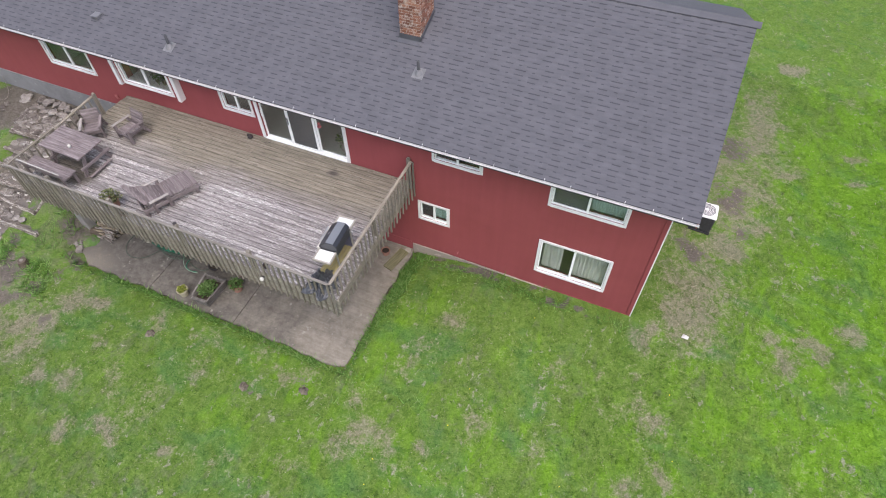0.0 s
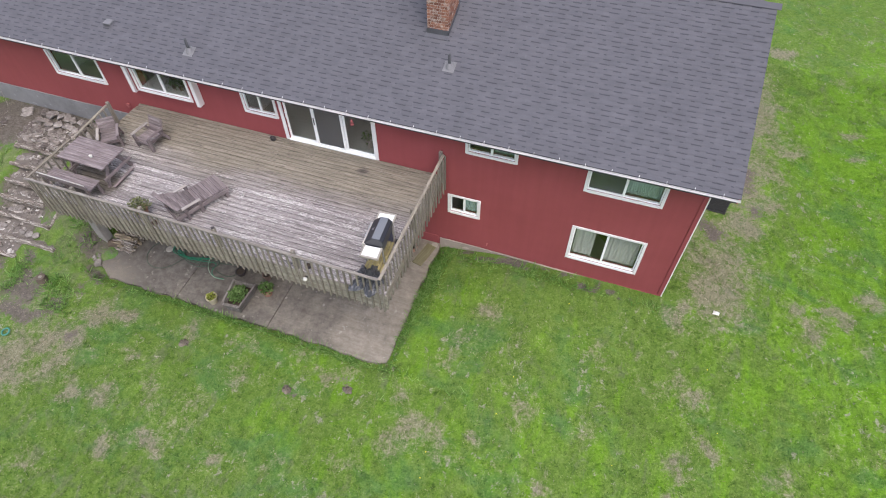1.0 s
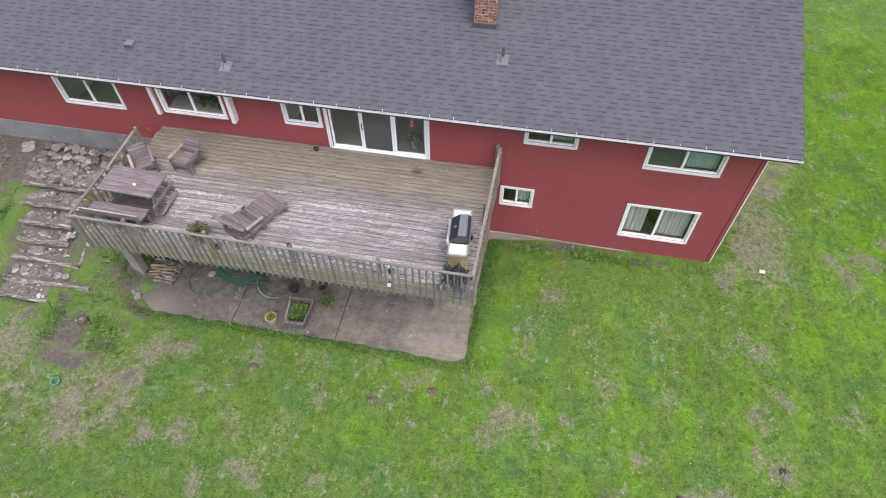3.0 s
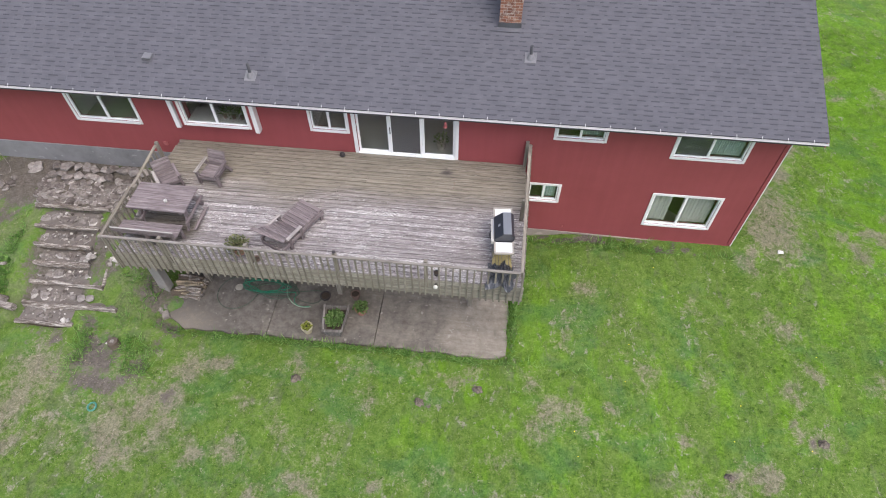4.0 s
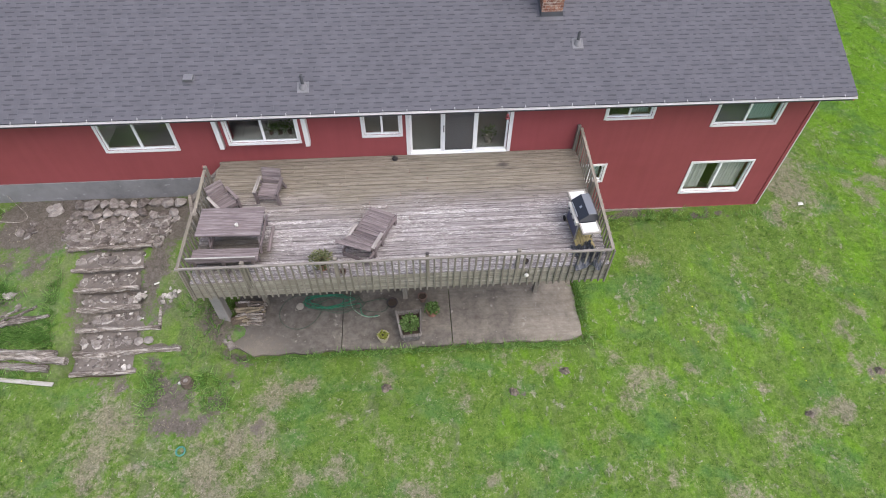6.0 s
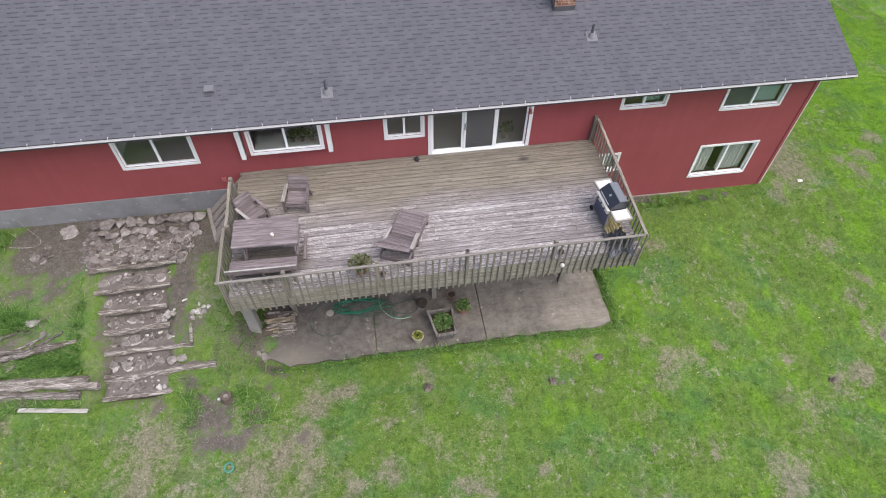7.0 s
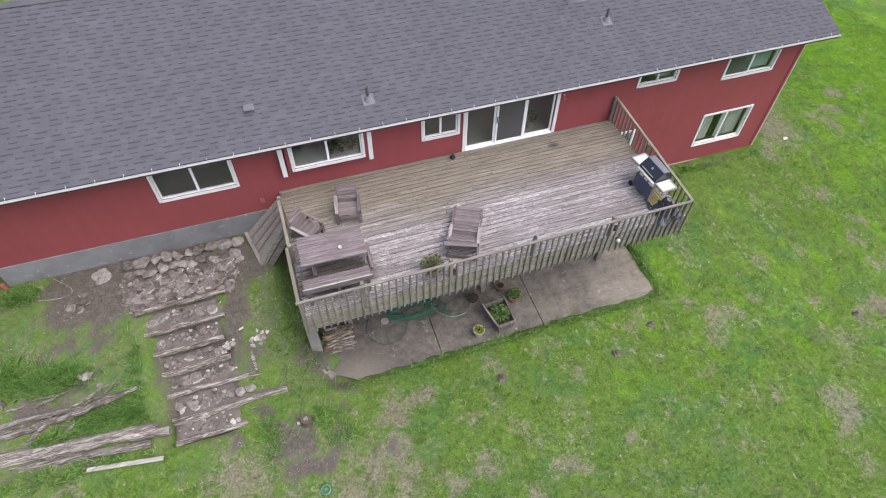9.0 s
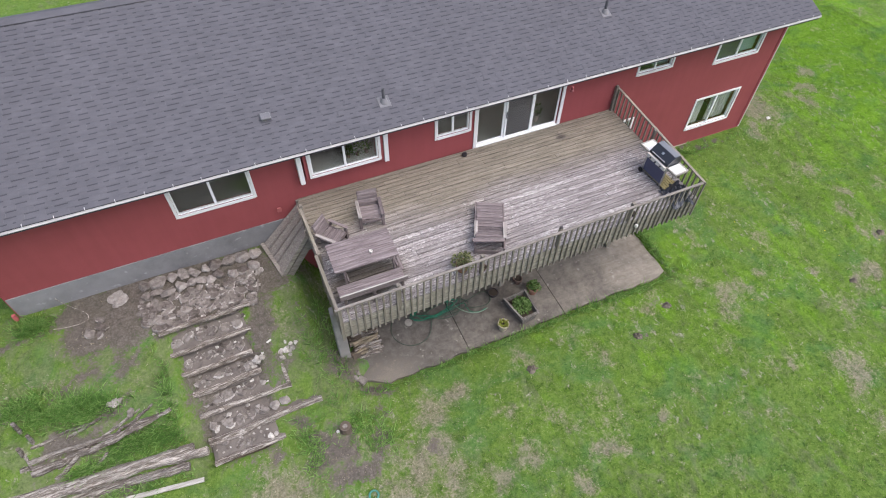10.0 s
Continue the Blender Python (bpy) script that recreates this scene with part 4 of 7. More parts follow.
def window(x0, x1, z0, z1, y=0.0, trim=0.072, split=True, screen="", proj=0.03):
    """A sliding vinyl window with a flat white casing; x0..z1 are the casing's outside."""
    win = part("window", box_bm(x0, x1, y - proj, y - 0.002, z1 - trim, z1, bev=0.004), M_WHITE, house, "white-framed sliding window")
    part("casing", box_bm(x0, x0 + trim, y - proj, y - 0.002, z0, z1 - trim - 0.001, bev=0.004), M_WHITE, win)
    part("casing", box_bm(x1 - trim, x1, y - proj, y - 0.002, z0, z1 - trim - 0.001, bev=0.004), M_WHITE, win)
    part("sill", box_bm(x0 + trim + 0.001, x1 - trim - 0.001, y - proj - 0.012, y - 0.002, z0, z0 + trim, bev=0.004), M_WHITE, win)
    a, b, c, d = x0 + trim + 0.003, x1 - trim - 0.003, z0 + trim + 0.003, z1 - trim - 0.003
    bm = bmesh.new()
    f = 0.034
    add_box(bm, a, a + f, y + 0.004, y + 0.09, c, d, bev=0.004)
    add_box(bm, b - f, b, y + 0.004, y + 0.09, c, d, bev=0.004)
    add_box(bm, a + f, b - f, y + 0.004, y + 0.09, c, c + f, bev=0.004)
    add_box(bm, a + f, b - f, y + 0.004, y + 0.09, d - f, d, bev=0.004)
    part("window_frame", bm, M_VINYL, win)
    m = (a + b) / 2
    if split:
        part("meeting_rail", box_bm(m - 0.03, m + 0.03, y + 0.008, y + 0.07, c + f + 0.001, d - f - 0.001, bev=0.004), M_VINYL, win)
    for p0, p1, side in ((a + f, m - 0.031, "l"), (m + 0.031, b - f, "r")):
        pane = part("pane", box_bm(p0, p1, y + 0.04, y + 0.046, c + f, d - f), M_GLASS, win)
        pane.visible_shadow = False
        if side in screen:
            part("insect_screen", box_bm(p0, p1, y + 0.055, y + 0.058, c + f, d - f), M_SCREEN, win, "dark insect screen")
    return win


window(-19.61, -17.62, 3.15, 4.42)
window(-12.66, -11.54, 3.37, 4.44)
window(-5.98, -4.58, 3.68, 4.46)
window(-2.88, -0.88, 0.65, 2.00)
window(-2.84, -0.89, 3.32, 4.51, screen="l")
window(-6.46, -5.48, 1.30, 2.05)


def box_window():
    """The kitchen window: a shallow box that stands out from the wall between two white boards."""
    bm = bmesh.new()
    add_box(bm, -16.32, -16.156, -0.17, -0.001, 3.36, EAVE)
    add_box(bm, -14.354, -14.20, -0.17, -0.001, 3.36, EAVE)
    add_box(bm, -16.156, -14.354, -0.17, -0.001, 3.36, 3.474)
    add_box(bm, -16.156, -14.354, -0.17, -0.001, 4.376, EAVE)
    part("window_box", bm, M_RED, house)
    window(-16.23, -14.28, 3.40, 4.45, y=-0.17)
    for x in (-16.49, -14.19):
        part("side_board", box_bm(x, x + 0.12, -0.205, -0.001, 3.28, EAVE - 0.002, bev=0.005), M_WHITE, house, "white upright board beside the kitchen window")


box_window()


def sliding_door():
    x0, x1, z0, z1, t = -11.45, -8.51, 2.70, 4.50, 0.10
    door = part("sliding_door", box_bm(x0, x1, -0.035, -0.002, z1 - t, z1, bev=0.004), M_WHITE, house, "three-panel white sliding glass door")
    for a in (x0, x1 - t):
        part("casing", box_bm(a, a + t, -0.035, -0.002, z0, z1 - t - 0.001, bev=0.004), M_WHITE, door)
    part("threshold", box_bm(x0 + t + 0.001, x1 - t - 0.001, -0.05, 0.12, z0, z0 + 0.03, bev=0.006), M_VINYL, door)
    a, b = x0 + t + 0.003, x1 - t - 0.003
    w = (b - a) / 3
    for k in range(3):
        p, q = a + k * w, a + (k + 1) * w
        y = (0.045, 0.005, 0.045)[k]
        leaf = part("door_leaf", box_bm(p, p + 0.06, y, y + 0.04, z0 + 0.032, z1 - t - 0.003, bev=0.004), M_VINYL, door)
        part("stile", box_bm(q - 0.06, q - 0.002, y, y + 0.04, z0 + 0.032, z1 - t - 0.003, bev=0.004), M_VINYL, leaf)
        part("rail", box_bm(p + 0.061, q - 0.061, y, y + 0.04, z0 + 0.032, z0 + (0.075 if k == 1 else 0.095), bev=0.004), M_VINYL, leaf)
        part("rail", box_bm(p + 0.061, q - 0.061, y, y + 0.04, z1 - t - 0.06, z1 - t - 0.003, bev=0.004), M_VINYL, leaf)
        pane = part("pane", box_bm(p + 0.061, q - 0.061, y + 0.018, y + 0.024, z0 + 0.08, z1 - t - 0.06), M_GLASS, leaf)
        pane.visible_shadow = False
        if k == 1:
            part("insect_screen", box_bm(p + 0.061, q - 0.061, y + 0.032, y + 0.034, z0 + 0.08, z1 - t - 0.06), M_SCREEN, leaf, "dark insect screen")
            part("pull_handle", box_bm(p + 0.012, p + 0.04, y - 0.03, y, 3.45, 3.68, bev=0.006), M_BLACK, leaf, "black pull handle")
        if k == 0:
            part("pull_handle", box_bm(p + 0.012, p + 0.04, y - 0.03, y, 3.45, 3.68, bev=0.006), M_VINYL, leaf)


sliding_door()


def curtain(x0, x1, z0, z1, y, mat, label, waves=9):
    bm = bmesh.new()
    n = waves * 6
    rows = []
    for s in (0.0, 0.008):
        for z in (z0, z1):
            rows.append([bm.verts.new((x0 + (x1 - x0) * i / n, y + s + 0.014 * math.sin(i * 2 * math.pi / 6) + 0.008 * math.sin(i * 1.7), z)) for i in range(n + 1)])
    for i in range(n):
        bm.faces.new((rows[0][i], rows[0][i + 1], rows[1][i + 1], rows[1][i]))
        bm.faces.new((rows[2][i], rows[3][i], rows[3][i + 1], rows[2][i + 1]))
    single("curtain", bm, mat, label, "curtain", smooth=True)


curtain(-1.87, -1.0, 0.72, 1.94, 0.2, M_CURTAIN, "pale pleated curtain hanging inside the lower window")
curtain(-2.74, -2.20, 0.72, 1.94, 0.2, M_CURTAIN, "pale pleated curtain drawn aside in the lower window", 4)
curtain(-1.83, -1.0, 3.40, 4.42, 0.2, M_BLIND, "pale green curtain hanging inside the upper window", 14)
curtain(-5.25, -4.7, 3.76, 4.38, 0.2, M_BLIND, "pale green curtain inside the small upper window", 8)
curtain(-6.0, -5.6, 1.36, 1.98, 0.2, M_BLIND, "pale green curtain inside the small lower window", 5)


def sill_plants():
    r2 = random.Random(4)
    for k, x in enumerate((-15.1, -14.85, -14.6)):
        p = thing("potted_plant", "small potted plant on the kitchen window sill", "plant", pose(x, 0.10, 3.516), group="sill plants")
        part("pot", turned([(0, 0), (0.045, 0), (0.06, 0.1), (0.05, 0.1), (0.045, 0.03), (0, 0.03)], 10), M_BROWNPOT, p)
        part("foliage", leaves_bm(r2, 150, 0.17, 0.30, 0.10, 0.05), M_LEAF, p)
    part("inner_sill", box_bm(-16.11, -14.39, -0.12, 0.5, 3.502, 3.515), M_INTFLOOR, house)


def leaves_bm(r2, count, spread, height, base, size):
    """A clump of small pointed leaves that stand round a centre, with gaps between."""
    bm = bmesh.new()
    for _ in range(count):
        a, el = r2.uniform(0, 6.283), r2.uniform(0.1, 1.45)
        rad = spread * r2.uniform(0.15, 1.0)
        c = Vector((math.cos(a) * rad, math.sin(a) * rad, base + height * r2.uniform(0.1, 1.0) * (1.15 - 0.6 * rad / spread)))
        d = Vector((math.cos(a) * math.cos(el), math.sin(a) * math.cos(el), math.sin(el) * r2.uniform(-0.3, 1)))
        s = Vector((-math.sin(a), math.cos(a), r2.uniform(-0.5, 0.5))).normalized()
        l = size * r2.uniform(0.7, 1.5)
        v = [bm.verts.new(q) for q in (c, c + d * l * 0.5 + s * l * 0.35, c + d * l, c + d * l * 0.5 - s * l * 0.35)]
        bm.faces.new(v)
    return bm


sill_plants()


def indoor_plant():
    p = thing("house_plant", "leafy house plant in a pale pot behind the glass door", "plant", pose(-9.05, 0.55, 2.602))
    part("pot", turned([(0, 0), (0.10, 0), (0.14, 0.24), (0.12, 0.24), (0.10, 0.05), (0, 0.05)], 14), M_DISC, p)
    part("foliage", leaves_bm(random.Random(9), 90, 0.20, 0.36, 0.22, 0.07), M_LEAF, p)


indoor_plant()


def roof_slab(side):
    bm = bmesh.new()
    if side < 0:
        prof = [(ROOF_Y, ROOF_Z - 0.012), (RIDGE_Y, RIDGE_Z - 0.012), (RIDGE_Y, RIDGE_Z - 0.16), (ROOF_Y, ROOF_Z - 0.16)]
    else:
        far = 2 * RIDGE_Y - ROOF_Y
        prof = [(RIDGE_Y + 0.001, RIDGE_Z), (far, ROOF_Z), (far, ROOF_Z - 0.16), (RIDGE_Y + 0.001, RIDGE_Z - 0.16)]
    a = [bm.verts.new((X0 - 0.415, y, z)) for y, z in prof]
    b = [bm.verts.new((X1 + 0.415, y, z)) for y, z in prof]
    bm.faces.new(a)
    bm.faces.new(b[::-1])
    for i in range(4):
        bm.faces.new((a[i], b[i], b[(i + 1) % 4], a[(i + 1) % 4]))
    return bm


roof = part("roof", roof_slab(-1), M_SHADOWBAND, house, "dark grey laminated asphalt shingle roof")
part("roof", roof_slab(1), M_SHINGLE, house)
part("soffit", box_bm(X0 - 0.44, X1 + 0.44, -0.55, -0.002, EAVE + 0.05, EAVE + 0.068), M_SOFFIT, house)
part("fascia", box_bm(X0 - 0.45, X1 + 0.45, -0.578, -0.552, EAVE + 0.045, ROOF_Z - 0.02), M_WHITE, house, "white fascia board")


def rake(x):
    bm = bmesh.new()
    prof = [(ROOF_Y, ROOF_Z - 0.17), (RIDGE_Y, RIDGE_Z - 0.17), (RIDGE_Y, RIDGE_Z - 0.02), (ROOF_Y, ROOF_Z - 0.02)]
    a = [bm.verts.new((x, y, z)) for y, z in prof]
    b = [bm.verts.new((x + 0.025, y, z)) for y, z in prof]
    bm.faces.new(a)
    bm.faces.new(b[::-1])
    for i in range(4):
        bm.faces.new((a[i], b[i], b[(i + 1) % 4], a[(i + 1) % 4]))
    return bm


part("rake_board", rake(X1 + 0.416), M_SOFFIT, house)
part("rake_board", rake(X0 - 0.445), M_SOFFIT, house)


def gutter():
    bm = bmesh.new()
    y0, z = -0.60, ROOF_Z - 0.03
    prof = [(y0, z - 0.005), (y0, z - 0.045), (y0 - 0.022, z - 0.047), (y0 - 0.030, z - 0.028), (y0 - 0.037, z - 0.028), (y0 - 0.039, z - 0.035), (y0 - 0.032, z - 0.055), (y0 + 0.006, z - 0.055), (y0 + 0.006, z - 0.005)]
    xa, xb = X0 - 0.47, X1 + 0.47
    a = [bm.verts.new((xa, *p)) for p in prof]
    b = [bm.verts.new((xb, *p)) for p in prof]
    for i in range(len(prof)):
        j = (i + 1) % len(prof)
        bm.faces.new((a[i], a[j], b[j], b[i]))
    bm.faces.new(a)
    bm.faces.new(b[::-1])
    g = part("gutter", bm, M_GUTTER, house, "white metal eaves gutter")
    strap = mesh_of("hanger_strap", beam_bm((0, -0.648, ROOF_Z - 0.045), (0, -0.56, ROOF_Z + 0.020), 0.011, 0.006), M_GUTTER)
    for k in range(41):
        piece("hanger_strap", strap, g, pose(X0 - 0.2 + k * 0.605, 0, 0))


gutter()

# ---------------------------------------------------------------- roof furniture
UP = math.degrees(math.atan(PITCH))


def pipe_vent(x, y, h, label):
    v = thing("vent_pipe", label, "vent pipe", pose(x, y, roof_z(y) + 0.012), group="roof vents")
    bm = bmesh.new()
    m = pose(0, 0, 0, UP)
    add_box(bm, -0.15, 0.15, -0.17, 0.15, 0.0, 0.010, m, 0.004)
    part("flashing", bm, M_GALV, v)
    part("collar", turned([(0.12, -0.04), (0.065, 0.10), (0.05, 0.11), (0.05, -0.02)], 14), M_GALV, v, smooth=True)
    part("pipe", turned([(0.042, 0.0), (0.042, h), (0.034, h), (0.034, h - 0.1), (0, h - 0.1)], 12), M_PIPE, v, smooth=True)


pipe_vent(-6.80, 1.10, 0.34, "grey metal vent pipe with flashing on the roof")
pipe_vent(-14.0, 0.11, 0.36, "grey metal vent pipe with flashing on the roof")


def low_vent(x, y):
    v = thing("roof_vent", "low grey metal roof vent on shingles", "roof vent", pose(x, y, roof_z(y) + 0.012, UP), group="roof vents")
    part("flange", box_bm(-0.15, 0.15, -0.14, 0.15, 0, 0.012, bev=0.004), M_SHINGLE, v)
    bm = bmesh.new()
    add_box(bm, -0.12, 0.12, -0.12, 0.10, 0.012, 0.11)
    for w in bm.verts:
        if w.co.z > 0.05 and w.co.y > 0:
            w.co.z = 0.05
    bmesh.ops.bevel(bm, geom=list(bm.edges), offset=0.012, segments=1, affect="EDGES")
    part("hood", bm, M_GALV, v)


low_vent(-16.87, 0.44)


def chimney():
    x0, x1, y0, y1, top = -7.69, -7.11, 1.90, 2.78, 7.65
    c = part("chimney", box_bm(x0 + 0.012, x1 - 0.012, y0 + 0.012, y1 - 0.012, 5.0, top), M_MORTAR, house, "weathered brick chimney with lead flashing")
    course, n = 0.076, 0
    me = {}

    def brick(x, y, z, lx, ly):
        key = (round(lx, 3), round(ly, 3))
        if key not in me:
            me[key] = mesh_of("brick", box_bm(-lx / 2, lx / 2, -ly / 2, ly / 2, 0, 0.064, bev=0.004), M_BRICK)
        piece("brick", me[key], c, pose(x, y, z))

    z = 5.64
    row = 0
    while z < top - 0.08:
        off = 0.0 if row % 2 else 0.095
        for y in (y0 + 0.045, y1 - 0.045):
            if y > 2.3 and z < 6.07:
                continue
            xs = [x0, x0 + 0.19 + off, x0 + 0.385 + off, x1] if off == 0 else [x0, x0 + 0.095, x0 + 0.29, x0 + 0.485, x1]
            for a, b in zip(xs, xs[1:]):
                brick((a + b) / 2, y, z, b - a - 0.01, 0.09)
        for x in (x0 + 0.045, x1 - 0.045):
            a0, b0 = y0 + 0.10, y1 - 0.10
            n2 = 3
            for k in range(n2):
                a, b = a0 + (b0 - a0) * k / n2, a0 + (b0 - a0) * (k + 1) / n2
                if roof_z(b) < z + 0.08:
                    brick(x, (a + b) / 2, z, 0.09, b - a - 0.01)
        z += course
        row += 1
    part("cap", box_bm(x0 - 0.03, x1 + 0.03, y0 - 0.03, y1 + 0.03, top, top + 0.07, bev=0.01), M_MORTAR, c)
    bm = bmesh.new()
    add_box(bm, x0 - 0.01, x1 + 0.01, y0 - 0.01, y0 + 0.01, roof_z(y0) - 0.02, roof_z(y0) + 0.15)
    m = pose(0, y0, roof_z(y0) + 0.014, UP)
    add_box(bm, x0 - 0.03, x1 + 0.03, -0.14, 0.0, 0, 0.006, m)
    for x in (x0 - 0.01, x1 - 0.002):
        v = [bm.verts.new((x + dx, y, roof_z(y) + dz)) for dx in (0, 0.012) for y, dz in ((y0, 0.0), (y1, 0.0), (y1, 0.13), (y0, 0.13))]
        for q in ((0, 1, 2, 3), (4, 7, 6, 5), (0, 4, 5, 1), (1, 5, 6, 2), (2, 6, 7, 3), (3, 7, 4, 0)):
            bm.faces.new([v[i] for i in q])
    part("flashing", bm, M_LEAD, c, "grey lead flashing")


chimney()

# ---------------------------------------------------------------- patio
patio = tagged(new("patio"), "stained grey concrete patio slab under the deck", "patio", kind="structure")
EDGE = -4.45


def patio_z(y):
    return -0.46 + 0.05 * (y - EDGE)



def patio_slab(x0, x1, y0, y1, ragged):
    r2 = random.Random(int(x0 * -10))
    bm = bmesh.new()
    free = x1 > -7
    pts = [(x0, y1), (x1, y1)] + ([(x1 + r2.uniform(-0.05, 0.06), y1 + (y0 - y1) * k / 22) for k in range(1, 22)] if free else [])
    n = 14
    for k in range(n + 1):
        pts.append((x1 + (x0 - x1) * k / n, y0 + (r2.uniform(-0.05, 0.05) + 0.35 * max(0.0, 1 - abs(x1 + (x0 - x1) * k / n + 16.55) / 0.6) + (0.12 if free and k == 0 else 0) if ragged else 0)))
    top = [bm.verts.new((x, y, patio_z(y))) for x, y in pts]
    low = [bm.verts.new((x, y, -0.62)) for x, y in pts]
    bm.faces.new(top)
    bm.faces.new(low[::-1])
    for i in range(len(pts)):
        j = (i + 1) % len(pts)
        bm.faces.new((top[i], low[i], low[j], top[j]))
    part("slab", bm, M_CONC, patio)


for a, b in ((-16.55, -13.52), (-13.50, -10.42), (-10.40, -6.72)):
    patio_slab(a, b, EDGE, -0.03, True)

# ---------------------------------------------------------------- deck
DX0, DX1, DZ, DY = -16.72, -6.60, 2.545, -4.12
FALL = 0.037  # the deck falls towards the yard


def deck_z(y):
    return DZ + FALL * (y - DY)


def on_deck(x, y, rz=0.0):
    """The pose of a thing that stands on the sloping boards."""
    return pose(x, y, deck_z(y)) @ pose(0, 0, 0, math.degrees(math.atan(FALL))) @ pose(0, 0, 0, 0, 0, rz)


def follow_deck(bm):
    for v in bm.verts:
        v.co.z += FALL * (v.co.y - DY) - 0.022
    return bm


deck = thing("deck", "raised weathered grey wooden deck with baluster railing", "deck")
for y, z0, z1 in ((DY - 0.022, 2.26, 2.505), (DY - 0.020, 1.93, 2.245)):
    part("fascia_board", box_bm(DX0 - 0.05, DX1 + 0.05, y, y + 0.036, z0, z1, bev=0.004), M_FASCIA, deck)
for x in (DX0 - 0.03, DX1 - 0.006):
    part("fascia_board", follow_deck(box_bm(x, x + 0.036, DY + 0.02, -0.25, 2.30, 2.53, bev=0.004)), M_RAILY, deck)
joist = mesh_of("joist", follow_deck(box_bm(-0.02, 0.02, DY + 0.02, -0.06, 2.32, 2.53)), M_RAILY)
for k in range(25):
    piece("joist", joist, deck, pose(DX0 + 0.3 + k * 0.405, 0, 0))
part("ledger", follow_deck(box_bm(DX0, DX1, -0.058, -0.002, 2.30, 2.53)), M_RAILX, deck)
part("carrying_beam", box_bm(DX0 + 0.1, DX1 - 0.1, -2.87, -2.75, 2.08, 2.315, bev=0.006), M_RAILX, deck)
for x in (-15.72, -11.7, -7.84):
    part("support_post", box_bm(x - 0.07, x + 0.07, -2.88, -2.74, -0.42, 2.08, bev=0.008), M_RAIL, deck)

# top boards, each a plank of its own
rr = random.Random(21)
BW, rows = 0.141, 29
pitch = (-0.012 - DY + 0.03) / rows
plank_mesh = {}
for r in range(rows):
    y = -0.012 - pitch * (r + 0.5)
    # the house-side boards stop short at the gateway by the ramp
    left = DX0 + 0.06 * max(0.0, 1 - r / 5) - rr.uniform(0, 0.02)
    cuts, x = [left], left
    while True:
        x += rr.choice((2.44, 3.05, 3.66, 4.27)) * rr.uniform(0.85, 1.0)
        if x > DX1 - 1.2:
            break
        cuts.append(x)
    cuts.append(DX1 + rr.uniform(0, 0.02))
    for a, b in zip(cuts, cuts[1:]):
        l = b - a - 0.005
        key = round(l, 3)
        if key not in plank_mesh:
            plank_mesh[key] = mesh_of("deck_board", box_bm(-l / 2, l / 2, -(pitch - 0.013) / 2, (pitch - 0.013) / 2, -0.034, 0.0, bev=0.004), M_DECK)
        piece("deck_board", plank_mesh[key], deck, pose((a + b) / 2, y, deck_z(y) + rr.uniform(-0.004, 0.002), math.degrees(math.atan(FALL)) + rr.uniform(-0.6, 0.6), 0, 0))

# railing
RY, RTOP = -4.19, 3.18
railing = part("front_rail", beam_bm((DX0 - 0.14, RY, RTOP - 0.02), (DX1 - 0.09, RY, RTOP - 0.02), 0.068, 0.038, 0.005), M_RAILX, deck, "weathered top rail")
bal = mesh_of("baluster", box_bm(-0.021, 0.021, -0.02, 0.02, -1.235, 0.0, bev=0.003), M_RAIL)
x = DX0 - 0.02
while x < DX1 - 0.05:
    piece("baluster", bal, railing, pose(x, RY + 0.022, RTOP - 0.042, rr.uniform(-0.5, 0.5), rr.uniform(-1.0, 1.0), 0))
    x += 0.1665
post = mesh_of("rail_post", box_bm(-0.045, 0.045, -0.045, 0.045, -0.98, 0.0, bev=0.008), M_RAIL)
for x in (-15.35, -13.22, -11.07, -8.90):
    piece("rail_post", post, railing, pose(x, RY + 0.075, RTOP + 0.05))


def side_rail(name, x, y0, z0, y1, z1, out, skew=0.0, step=0.1665):
    """A railing along the deck's end from (y0, z0) by the house to (y1, z1) at the front, where it stands skew further in."""
    r = part(name, beam_bm((x, y0, z0 - 0.02), (x - skew, y1, z1 - 0.02), 0.075, 0.038, 0.005), M_RAILY, deck, "weathered top rail")
    n = int(abs(y1 - y0) / step)
    for k in range(n + 1):
        y = y0 + (y1 - y0) * k / n
        z = z0 + (z1 - z0) * k / n
        piece("baluster", bal, r, pose(x - skew * k / n - out * 0.02, y, z - 0.042, rr.uniform(-0.8, 0.8), rr.uniform(-0.6, 0.6), 90))
    return r


left_rail = side_rail("left_rail", -16.74, -1.05, 3.34, -2.53, 3.235, -1)
low_rail = side_rail("left_rail", -16.80, -2.55, 3.225, RY, RTOP + 0.002, -1)
right_rail = side_rail("right_rail", -6.57, -0.06, 3.50, RY, RTOP + 0.003, -2.4, 0.09)
piece("rail_post", post, left_rail, pose(-16.72, -1.0, 3.40))
piece("rail_post", post, left_rail, pose(-16.72, -2.5, 3.22))
piece("rail_post", post, right_rail, pose(-6.64, -0.07, 3.58))
piece("rail_post", post, right_rail, pose(-6.68, -2.05, 3.37))
part("post_cap", turned([(0.0, 0.0), (0.045, 0.0), (0.048, 0.02), (0.02, 0.035), (0, 0.04)], 10, x=-11.07, y=RY + 0.075, z=RTOP + 0.05), M_DARKPOT, railing)


